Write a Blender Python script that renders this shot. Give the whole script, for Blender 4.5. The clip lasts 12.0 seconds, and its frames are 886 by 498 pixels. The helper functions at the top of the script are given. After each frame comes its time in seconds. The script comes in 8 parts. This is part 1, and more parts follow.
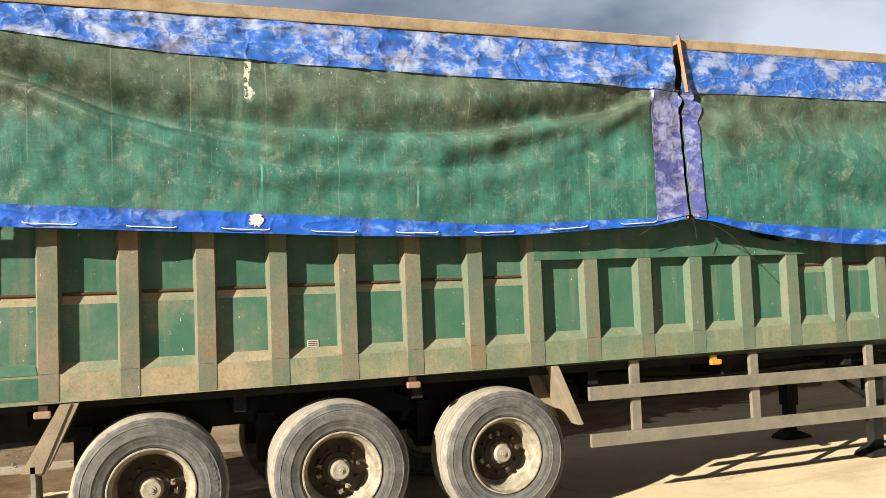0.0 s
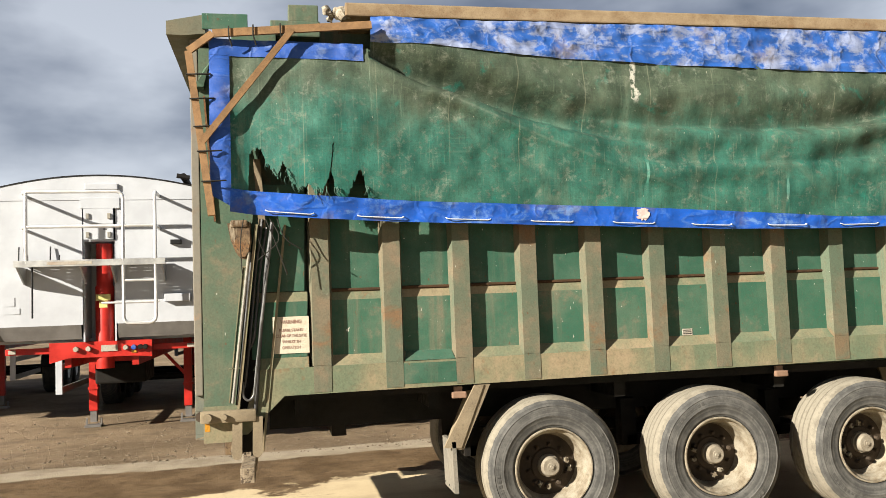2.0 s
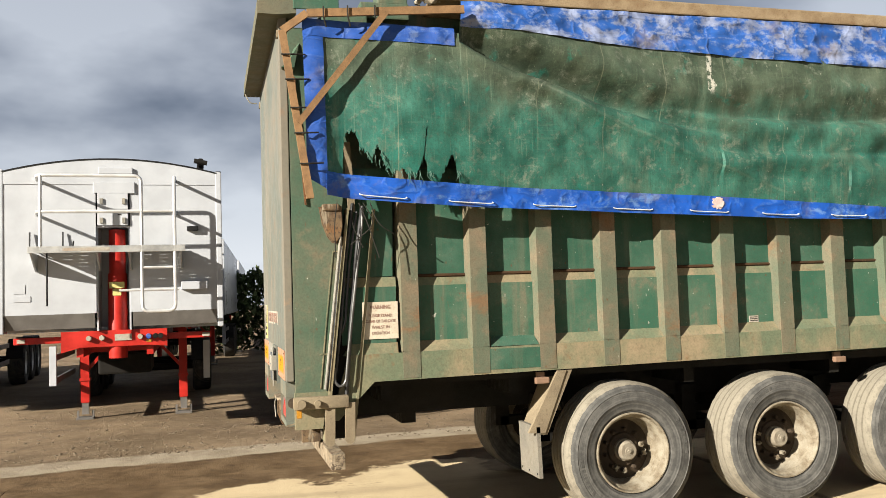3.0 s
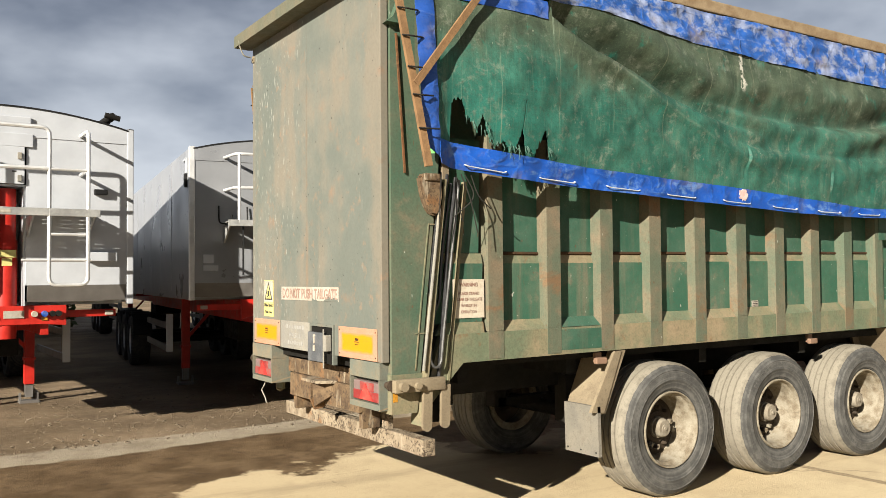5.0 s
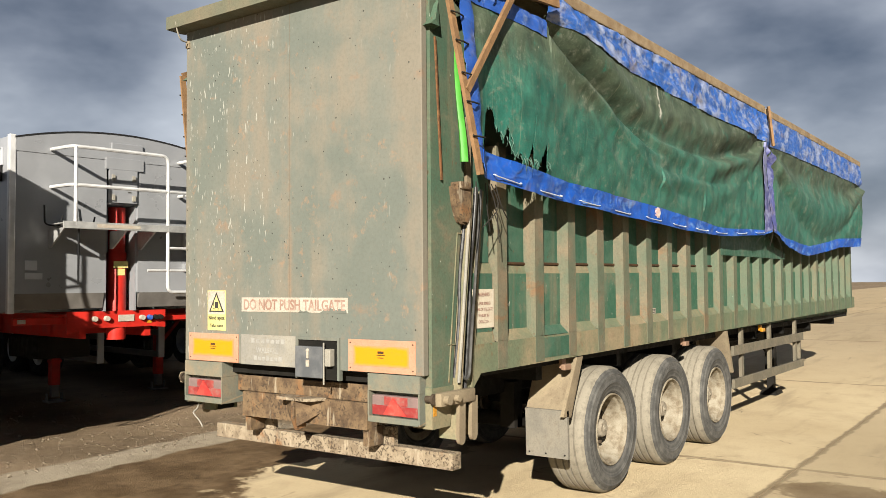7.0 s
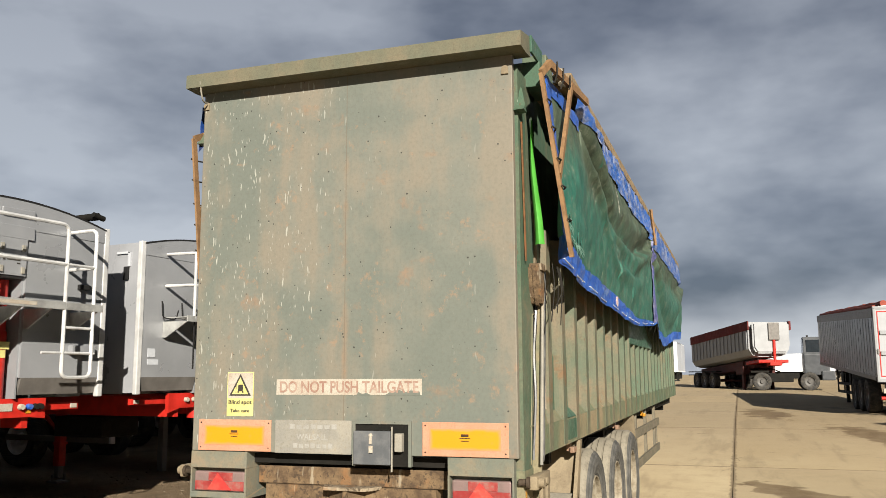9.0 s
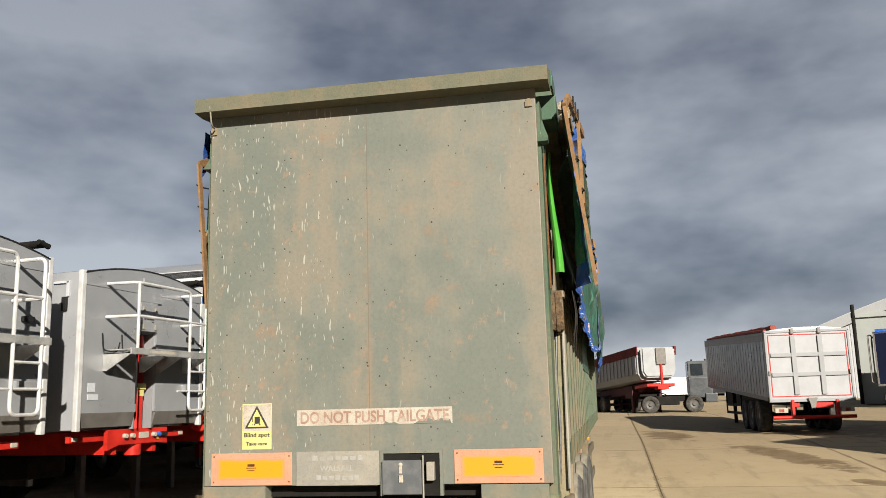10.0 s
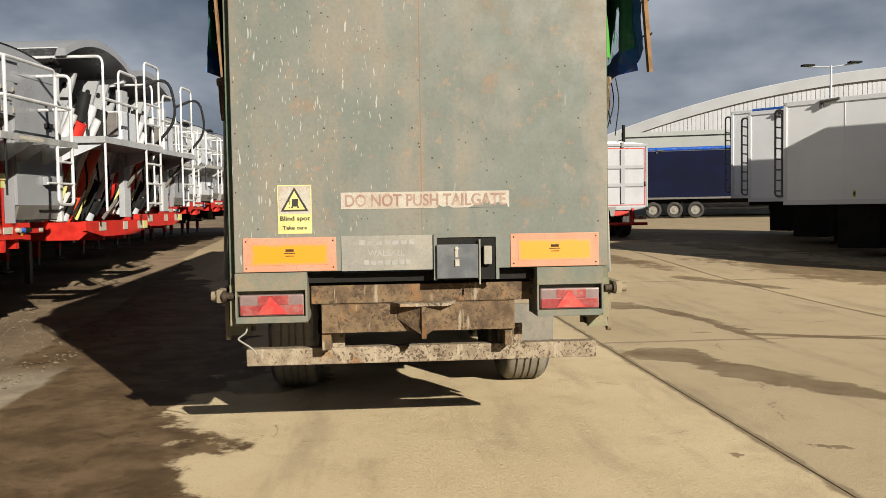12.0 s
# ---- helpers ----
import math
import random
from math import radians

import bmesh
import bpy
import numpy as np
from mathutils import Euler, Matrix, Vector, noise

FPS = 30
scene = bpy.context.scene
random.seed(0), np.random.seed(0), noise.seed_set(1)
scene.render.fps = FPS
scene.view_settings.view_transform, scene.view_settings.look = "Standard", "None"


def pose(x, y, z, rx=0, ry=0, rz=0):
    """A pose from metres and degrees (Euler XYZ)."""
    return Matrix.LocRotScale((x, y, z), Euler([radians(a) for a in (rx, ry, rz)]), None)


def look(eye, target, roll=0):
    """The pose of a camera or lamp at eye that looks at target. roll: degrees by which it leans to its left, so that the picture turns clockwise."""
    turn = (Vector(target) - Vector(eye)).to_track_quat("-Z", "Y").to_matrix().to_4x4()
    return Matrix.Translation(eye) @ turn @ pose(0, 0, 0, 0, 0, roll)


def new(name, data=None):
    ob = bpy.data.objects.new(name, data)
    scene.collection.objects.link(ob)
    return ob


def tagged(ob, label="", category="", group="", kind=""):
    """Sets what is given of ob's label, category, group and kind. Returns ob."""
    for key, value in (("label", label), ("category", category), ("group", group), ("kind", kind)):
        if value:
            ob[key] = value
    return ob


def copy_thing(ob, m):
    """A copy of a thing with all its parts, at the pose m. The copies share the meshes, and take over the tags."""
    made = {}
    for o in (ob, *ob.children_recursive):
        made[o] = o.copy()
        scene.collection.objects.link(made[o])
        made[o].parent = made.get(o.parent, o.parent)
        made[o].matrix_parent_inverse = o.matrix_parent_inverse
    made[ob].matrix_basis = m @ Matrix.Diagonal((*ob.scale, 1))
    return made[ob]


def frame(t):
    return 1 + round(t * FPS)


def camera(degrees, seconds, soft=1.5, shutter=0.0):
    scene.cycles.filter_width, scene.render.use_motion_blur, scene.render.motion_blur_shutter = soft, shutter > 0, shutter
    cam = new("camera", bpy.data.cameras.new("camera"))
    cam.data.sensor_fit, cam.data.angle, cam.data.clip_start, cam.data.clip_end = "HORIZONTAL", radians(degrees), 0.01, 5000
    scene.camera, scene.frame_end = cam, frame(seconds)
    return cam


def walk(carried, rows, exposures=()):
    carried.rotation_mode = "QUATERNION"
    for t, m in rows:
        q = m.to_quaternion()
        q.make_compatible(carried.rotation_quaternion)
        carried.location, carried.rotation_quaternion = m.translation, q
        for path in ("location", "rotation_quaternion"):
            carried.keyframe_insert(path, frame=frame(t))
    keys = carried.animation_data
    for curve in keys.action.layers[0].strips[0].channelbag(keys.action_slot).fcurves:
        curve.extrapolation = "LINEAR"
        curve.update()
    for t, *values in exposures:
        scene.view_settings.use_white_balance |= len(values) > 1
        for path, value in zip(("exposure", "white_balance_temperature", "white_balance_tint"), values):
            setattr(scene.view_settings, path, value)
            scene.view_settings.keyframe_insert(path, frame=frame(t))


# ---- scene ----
cam = camera(54.8, 12.0, soft=0.8)
PATH = [
    (0, (2.607, -6.461, 1.81), (3.26, -4.575, 1.927), -2.2),
    (0.5, (2.112, -6.428, 1.816), (2.742, -4.533, 1.918), -2.5),
    (1, (1.637, -6.348, 1.801), (2.147, -4.417, 1.907), -2.2),
    (1.5, (1.132, -6.325, 1.788), (1.574, -4.378, 1.907), -2.3),
    (2, (0.595, -6.292, 1.785), (0.975, -4.333, 1.919), -2.1),
    (2.5, (0.065, -6.169, 1.778), (0.455, -4.212, 1.91), -1.8),
    (3, (-0.497, -6.036, 1.766), (0.03, -4.11, 1.88), -1.9),
    (3.2, (-0.708, -5.958, 1.766), (-0.149, -4.041, 1.88), -1.8),
    (4.8, (-2.459, -4.963, 1.76), (-1.427, -3.251, 1.827), -0.5),
    (5, (-2.643, -4.817, 1.764), (-1.561, -3.137, 1.831), -0.5),
    (5.5, (-3.092, -4.444, 1.777), (-1.88, -2.855, 1.839), -0.4),
    (6, (-3.483, -4.045, 1.775), (-2.141, -2.563, 1.844), -0.2),
    (6.5, (-3.89, -3.642, 1.789), (-2.402, -2.308, 1.866), -0.3),
    (6.7, (-4.031, -3.473, 1.792), (-2.487, -2.204, 1.873), -0.4),
    (8.3, (-4.868, -1.926, 1.712), (-3.06, -1.086, 1.871), 0.4),
    (8.5, (-4.96, -1.737, 1.71), (-3.135, -0.942, 1.907), 0.5),
    (9, (-5.179, -1.281, 1.725), (-3.308, -0.638, 2.017), -0.3),
    (9.5, (-5.35, -0.846, 1.732), (-3.456, -0.336, 2.122), -1.2),
    (10, (-5.48, -0.384, 1.726), (-3.548, -0.01, 2.08), -1.6),
    (10.5, (-5.52, 0.078, 1.701), (-3.552, 0.33, 1.956), -1.4),
    (10.7, (-5.507, 0.269, 1.692), (-3.528, 0.486, 1.888), -1.1),
    (11, (-5.5, 0.55, 1.67), (-3.509, 0.718, 1.776), -0.7),
    (11.5, (-5.444, 1.004, 1.63), (-3.445, 1.011, 1.58), -0.7),
    (12, (-5.315, 1.461, 1.594), (-3.323, 1.313, 1.5), -0.9),
]
walk(cam, [(t, look(eye, target, roll)) for t, eye, target, roll in PATH], [(0, 1.95), (1.5, 1.84), (3, 1.64), (6, 1.53), (8.5, 1.33), (10.5, 1.16), (12, 1.09)])

# ---- world, sun, exposure ----
SUN_FROM = Vector((-0.88, -0.47, 0.43)).normalized()
world = bpy.data.worlds.new("sky")
scene.world = world
world.use_nodes = True
wt = world.node_tree
wt.nodes.clear()


def wnode(kind, **props):
    n = wt.nodes.new(kind)
    for k, v in props.items():
        if k in n.inputs.keys():
            n.inputs[k].default_value = v
    return n


w_out = wnode("ShaderNodeOutputWorld")
w_bg = wnode("ShaderNodeBackground", Strength=0.029)
w_sky = wnode("ShaderNodeTexSky")
w_sky.sky_type = "NISHITA"
w_sky.sun_disc = False
w_sky.sun_elevation = math.asin(SUN_FROM.z)
w_sky.sun_rotation = math.atan2(SUN_FROM.x, SUN_FROM.y)
w_sky.air_density, w_sky.dust_density, w_sky.ozone_density = 1.0, 2.0, 1.5
w_co = wnode("ShaderNodeTexCoord")
w_map = wnode("ShaderNodeMapping")
w_map.inputs["Scale"].default_value = (1.0, 1.0, 2.2)
w_map.inputs["Location"].default_value = (0.9, 0.45, 0.05)
w_n1 = wnode("ShaderNodeTexNoise", Scale=2.2, Detail=7.0, Roughness=0.5, Distortion=0.0)
w_n2 = wnode("ShaderNodeTexNoise", Scale=5.0, Detail=4.0, Roughness=0.5)
w_mix = wnode("ShaderNodeMath")
w_mix.operation = "MULTIPLY_ADD"
w_mix.inputs[1].default_value = 0.45
w_ramp = wnode("ShaderNodeValToRGB")
cr = w_ramp.color_ramp
cr.elements[0].position, cr.elements[0].color = 0.55, (1.05, 1.3, 1.8, 1)
cr.elements[1].position, cr.elements[1].color = 0.86, (5.4, 5.8, 6.4, 1)
e = cr.elements.new(0.66)
e.color = (2.4, 2.7, 3.3, 1)
w_blend = wnode("ShaderNodeMixRGB")
w_blend.inputs["Fac"].default_value = 0.88
wl = wt.links.new
wl(w_co.outputs["Generated"], w_map.inputs["Vector"])
wl(w_map.outputs["Vector"], w_n1.inputs["Vector"])
wl(w_map.outputs["Vector"], w_n2.inputs["Vector"])
wl(w_n2.outputs["Fac"], w_mix.inputs[0])
wl(w_n1.outputs["Fac"], w_mix.inputs[2])
w_dot = wnode("ShaderNodeVectorMath")
w_dot.operation = "DOT_PRODUCT"
w_dot.inputs[1].default_value = (-0.88, -0.47, 0.0)
w_thin = wnode("ShaderNodeMapRange")
for key, v in (("From Min", -0.1), ("From Max", 0.7), ("To Min", 0.0), ("To Max", -0.15)):
    w_thin.inputs[key].default_value = v
w_sum = wnode("ShaderNodeMath")
wl(w_co.outputs["Generated"], w_dot.inputs[0])
wl(w_dot.outputs["Value"], w_thin.inputs["Value"])
wl(w_mix.outputs[0], w_sum.inputs[0])
wl(w_thin.outputs["Result"], w_sum.inputs[1])
w_sep = wnode("ShaderNodeSeparateXYZ")
w_low = wnode("ShaderNodeMapRange")
for key, v in (("From Min", 0.03), ("From Max", 0.17), ("To Min", 0.105), ("To Max", 0.0)):
    w_low.inputs[key].default_value = v
w_haze = wnode("ShaderNodeMath")
wl(w_co.outputs["Generated"], w_sep.inputs[0])
wl(w_sep.outputs["Z"], w_low.inputs["Value"])
# the cloud is thinner over the row of trailers
w_side = wnode("ShaderNodeVectorMath")
w_side.operation = "DOT_PRODUCT"
w_side.inputs[1].default_value = (0.80, 0.60, 0.0)
w_pale = wnode("ShaderNodeMapRange")
for key, v in (("From Min", 0.72), ("From Max", 0.95), ("To Min", 0.0), ("To Max", 0.04)):
    w_pale.inputs[key].default_value = v
w_both = wnode("ShaderNodeMath")
wl(w_co.outputs["Generated"], w_side.inputs[0])
wl(w_side.outputs["Value"], w_pale.inputs["Value"])
wl(w_sum.outputs[0], w_both.inputs[0])
wl(w_pale.outputs["Result"], w_both.inputs[1])
wl(w_both.outputs[0], w_haze.inputs[0])
wl(w_low.outputs["Result"], w_haze.inputs[1])
wl(w_haze.outputs[0], w_ramp.inputs["Fac"])
wl(w_sky.outputs["Color"], w_blend.inputs["Color1"])
wl(w_ramp.outputs["Color"], w_blend.inputs["Color2"])
# paler towards the horizon, heavy and dark overhead
w_sep = wnode("ShaderNodeSeparateXYZ")
w_hor = wnode("ShaderNodeValToRGB")
hr = w_hor.color_ramp
hr.elements[0].position, hr.elements[0].color = 0.0, (1.9, 1.86, 1.82, 1)
hr.elements[1].position, hr.elements[1].color = 0.75, (0.5, 0.52, 0.56, 1)
for at_z, tone in ((0.09, (1.5, 1.48, 1.47, 1)), (0.20, (1.3, 1.3, 1.31, 1)), (0.45, (0.98, 0.99, 1.03, 1))):
    hr.elements.new(at_z).color = tone
w_mul = wnode("ShaderNodeMixRGB", Fac=1.0)
w_mul.blend_type = "MULTIPLY"
wl(w_co.outputs["Generated"], w_sep.inputs["Vector"])
wl(w_sep.outputs["Z"], w_hor.inputs["Fac"])
wl(w_blend.outputs["Color"], w_mul.inputs["Color1"])
wl(w_hor.outputs["Color"], w_mul.inputs["Color2"])
wl(w_mul.outputs["Color"], w_bg.inputs["Color"])
wl(w_bg.outputs["Background"], w_out.inputs["Surface"])

sun_data = bpy.data.lights.new("sun", "SUN")
sun_data.energy, sun_data.angle, sun_data.color = 5.0, radians(0.55), (1.0, 0.93, 0.815)
sun = new("sun", sun_data)
sun.matrix_world = look((-40, -20, 25), Vector((-40, -20, 25)) - SUN_FROM)


# ---- materials ----
COLOUR_SCALE = 0.70


class Nodes:
    """A small builder for node materials."""

    def __init__(self, name):
        self.m = bpy.data.materials.new(name)
        self.m.use_nodes = True
        self.t = self.m.node_tree
        self.b = self.t.nodes["Principled BSDF"]
        self.co = self.t.nodes.new("ShaderNodeTexCoord")
        self.base = self.co.outputs["Object"]
        self.colour_scale = COLOUR_SCALE

    def vary(self):
        """Shift the pattern from object to object."""
        info, add = self.t.nodes.new("ShaderNodeObjectInfo"), self.t.nodes.new("ShaderNodeVectorMath")
        mul = self.t.nodes.new("ShaderNodeVectorMath")
        mul.operation, add.operation = "MULTIPLY", "ADD"
        mul.inputs[1].default_value = (41.0, 23.0, 67.0)
        self.put(info.outputs["Random"], mul.inputs[0])
        self.put(self.co.outputs["Object"], add.inputs[0])
        self.put(mul.outputs[0], add.inputs[1])
        self.base = add.outputs[0]

    def cells(self, stretch, shift=0.0, wave=0.0):
        """Scattered cells: distance from each cell's middle, and the cell's own random number."""
        mp, v = self.t.nodes.new("ShaderNodeMapping"), self.t.nodes.new("ShaderNodeTexVoronoi")
        mp.inputs["Scale"].default_value = stretch
        mp.inputs["Location"].default_value = (shift, shift, shift)
        v.inputs["Scale"].default_value = 1.0
        src = self.base
        if wave:
            bend, sc = self.t.nodes.new("ShaderNodeVectorMath"), self.t.nodes.new("ShaderNodeTexNoise")
            sc.inputs["Scale"].default_value = 7.0
            bend.operation = "MULTIPLY_ADD"
            bend.inputs[1].default_value = (wave, wave, 0)
            self.put(src, sc.inputs["Vector"])
            self.put(sc.outputs["Color"], bend.inputs[0])
            self.put(src, bend.inputs[2])
            src = bend.outputs[0]
        self.put(src, mp.inputs["Vector"])
        self.put(mp.outputs["Vector"], v.inputs["Vector"])
        s = self.t.nodes.new("ShaderNodeSeparateXYZ")
        self.put(v.outputs["Color"], s.inputs["Vector"])
        return v.outputs["Distance"], s.outputs["X"], s.outputs["Y"]

    def put(self, a, b):
        self.t.links.new(a, b)

    def noise(self, scale, detail=6.0, rough=0.6, stretch=(1, 1, 1), shift=0.0, distort=0.0):
        mp = self.t.nodes.new("ShaderNodeMapping")
        mp.inputs["Scale"].default_value = stretch
        mp.inputs["Location"].default_value = (shift, shift * 0.7, shift * 1.3)
        n = self.t.nodes.new("ShaderNodeTexNoise")
        n.inputs["Scale"].default_value, n.inputs["Detail"].default_value = scale, detail
        n.inputs["Roughness"].default_value, n.inputs["Distortion"].default_value = rough, distort
        self.put(self.base, mp.inputs["Vector"])
        self.put(mp.outputs["Vector"], n.inputs["Vector"])
        return n.outputs["Fac"]

    def band(self, value, lo, hi, a=0.0, b=1.0):
        r = self.t.nodes.new("ShaderNodeMapRange")
        r.interpolation_type = "SMOOTHSTEP"
        r.inputs["From Min"].default_value, r.inputs["From Max"].default_value = lo, hi
        r.inputs["To Min"].default_value, r.inputs["To Max"].default_value = a, b
        self.put(value, r.inputs["Value"])
        return r.outputs["Result"]

    def math(self, op, a, b):
        n = self.t.nodes.new("ShaderNodeMath")
        n.operation = op
        for i, v in enumerate((a, b)):
            if isinstance(v, (int, float)):
                n.inputs[i].default_value = v
            else:
                self.put(v, n.inputs[i])
        return n.outputs[0]

    def mix(self, fac, a, b, mode="MIX"):
        n = self.t.nodes.new("ShaderNodeMixRGB")
        n.blend_type = mode
        for key, v in (("Fac", fac), ("Color1", a), ("Color2", b)):
            if isinstance(v, (int, float)):
                n.inputs[key].default_value = v
            elif isinstance(v, tuple):
                n.inputs[key].default_value = (*v, 1)
            else:
                self.put(v, n.inputs[key])
        return n.outputs["Color"]

    def axis(self, which):
        s = self.t.nodes.new("ShaderNodeSeparateXYZ")
        self.put(self.co.outputs["Object"], s.inputs["Vector"])
        return s.outputs[which]

    def bump(self, height, strength=0.2, distance=0.01, normal=None):
        n = self.t.nodes.new("ShaderNodeBump")
        n.inputs["Strength"].default_value, n.inputs["Distance"].default_value = strength, distance
        self.put(height, n.inputs["Height"])
        if normal:
            self.put(normal, n.inputs["Normal"])
        return n.outputs["Normal"]

    def done(self, color, rough=0.6, metal=0.0, normal=None):
        # base colours are scaled down evenly, which deepens the shade
        color = self.mix(1.0, color, (self.colour_scale, self.colour_scale, self.colour_scale), "MULTIPLY")
        for key, v in (("Base Color", color), ("Roughness", rough), ("Metallic", metal)):
            if isinstance(v, (int, float)):
                self.b.inputs[key].default_value = v
            elif isinstance(v, tuple):
                self.b.inputs[key].default_value = (*v, 1)
            else:
                self.put(v, self.b.inputs[key])
        if normal:
            self.put(normal, self.b.inputs["Normal"])
        return self.m


def weathered(name, base, second, dirt=(0.26, 0.21, 0.15), amount=0.5, streaks=0.0, scale=2.5, rough=0.6, metal=0.0, relief=0.15, spots=None, spot_cut=0.68, spot_size=9.0, cleaner=None, scratches=0.0):
    """Paint or bare material: two tones in patches, dust or rust over them, down-runs, specks and fine relief."""
    k = Nodes(name)
    k.vary()
    if not metal:
        k.b.inputs["Specular IOR Level"].default_value = 0.10 if rough > 0.42 else 0.3
    big = k.noise(scale, 5)
    mid = k.noise(scale * 4.3, 6, 0.65, shift=3.1)
    fine = k.noise(scale * 38, 4, 0.7, shift=7.7)
    col = k.mix(k.band(big, 0.36, 0.64), base, second)
    d = k.math("ADD", k.math("MULTIPLY", mid, 0.6), k.math("MULTIPLY", big, 0.4))
    if cleaner:
        # less road dirt towards the front of the trailer
        geo, sep = k.t.nodes.new("ShaderNodeNewGeometry"), k.t.nodes.new("ShaderNodeSeparateXYZ")
        k.put(geo.outputs["Position"], sep.inputs["Vector"])
        fore = k.band(sep.outputs["X"], 3.0, 7.0)
        col = k.mix(k.math("MULTIPLY", fore, 0.6), col, cleaner)
        d = k.math("SUBTRACT", d, k.math("MULTIPLY", fore, 0.075))
    cut = 0.62 - 0.26 * amount
    col = k.mix(k.band(d, cut, cut + 0.16, 0, min(1.0, 0.35 + amount * 0.6)), col, dirt)
    if streaks:
        run = k.noise(9.0, 5, 0.6, stretch=(1, 1, 0.07), shift=1.7)
        col = k.mix(k.band(run, 0.52, 0.72, 0, streaks), col, dirt)
    if spots:
        if cleaner and spot_size < 5:
            spot_keep = k.math("SUBTRACT", 0.85, k.math("MULTIPLY", fore, 0.6))
        sp = k.noise(scale * spot_size, 7 if spot_size < 5 else 3, 0.62 if spot_size < 5 else 0.5, shift=5.5, distort=0.6)
        spot = k.band(sp, spot_cut, spot_cut + (0.12 if spot_size < 5 else 0.03))
        if cleaner and spot_size < 5:
            spot = k.math("MULTIPLY", spot, spot_keep)
        col = k.mix(spot, col, spots)
    if scratches:
        for st, sh, size in (((42, 42, 8), 3.0, 0.15), ((22, 22, 17), 8.0, 0.12)):
            dist, r1, r2 = k.cells(st, sh, 0.06)
            mark = k.band(k.math("SUBTRACT", k.math("MULTIPLY", r2, size), dist), 0.0, 0.05)
            col = k.mix(k.math("MULTIPLY", mark, k.band(r1, 1.0 - scratches, 1.01 - scratches, 0, 0.75)), col, (0.50, 0.52, 0.44))
            chip = k.band(r1, 0.0, scratches * 0.8, 1, 0)
            col = k.mix(k.math("MULTIPLY", k.band(k.math("SUBTRACT", 0.20, dist), 0.0, 0.06), k.math("MULTIPLY", chip, 0.7)), col, (0.14, 0.07, 0.035))
    grit = k.noise(scale * 13, 6, 0.7, shift=12)
    col = k.mix(k.band(grit, 0.5, 0.72, 0.0, 0.4), col, tuple(c * 0.45 for c in dirt))
    col = k.mix(k.band(fine, 0.35, 0.75, 0.0, 0.28), col, (0.03, 0.03, 0.025))
    r = k.band(mid, 0.3, 0.7, max(0.05, rough - 0.12), min(1, rough + 0.15))
    return k.done(col, r, metal, k.bump(k.math("ADD", k.math("MULTIPLY", mid, 1.5), fine), relief, 0.006))


def plain(name, base, rough=0.5, metal=0.0, tone=0.15, scale=6.0, relief=0.05, colour_scale=None):
    k = Nodes(name)
    if rough > 0.42 and not metal:
        k.b.inputs["Specular IOR Level"].default_value = 0.10 if max(base) < 0.06 else 0.25
    k.colour_scale = colour_scale or COLOUR_SCALE
    n1 = k.noise(scale, 5)
    n2 = k.noise(scale * 14, 3, 0.6, shift=2.0)
    lo, hi = tuple(c * (1 - tone) for c in base), tuple(min(1, c * (1 + tone)) for c in base)
    col = k.mix(k.band(n1, 0.3, 0.7), lo, hi)
    col = k.mix(k.band(n2, 0.62, 0.8, 0, tone), col, tuple(c * 0.4 for c in base))
    return k.done(col, k.band(n1, 0.3, 0.7, max(0.03, rough - 0.07), min(1, rough + 0.07)), metal, k.bump(n2, relief, 0.004))


TAN = (0.34, 0.26, 0.165)
RUST = (0.24, 0.105, 0.045)
M = {}
M["rib"] = weathered("dusty_green_rib", (0.112, 0.138, 0.094), (0.175, 0.155, 0.105), (0.235, 0.172, 0.112), 0.5, 0.5, 2.2, 0.62, relief=0.25, spots=(0.205, 0.118, 0.062), spot_cut=0.54, spot_size=1.1, scratches=0.12, cleaner=(0.085, 0.138, 0.092))
M["panel"] = weathered("green_panel", (0.034, 0.102, 0.066), (0.062, 0.132, 0.09), (0.16, 0.165, 0.115), 0.34, 0.4, 3.4, 0.45, relief=0.18, spots=(0.45, 0.46, 0.38), spot_cut=0.735, scratches=0.16)
M["panel_low"] = weathered("dusty_green_panel", (0.042, 0.122, 0.078), (0.085, 0.15, 0.10), (0.215, 0.175, 0.12), 0.42, 0.5, 3.1, 0.55, relief=0.2, spots=(0.45, 0.45, 0.38), spot_cut=0.72, cleaner=(0.03, 0.115, 0.07), scratches=0.2)
M["sill"] = weathered("muddy_sill", (0.145, 0.175, 0.11), (0.26, 0.22, 0.135), TAN, 0.5, 0.4, 1.7, 0.7, relief=0.3, spots=(0.22, 0.125, 0.065), spot_cut=0.60, spot_size=2.2, cleaner=(0.085, 0.15, 0.095))


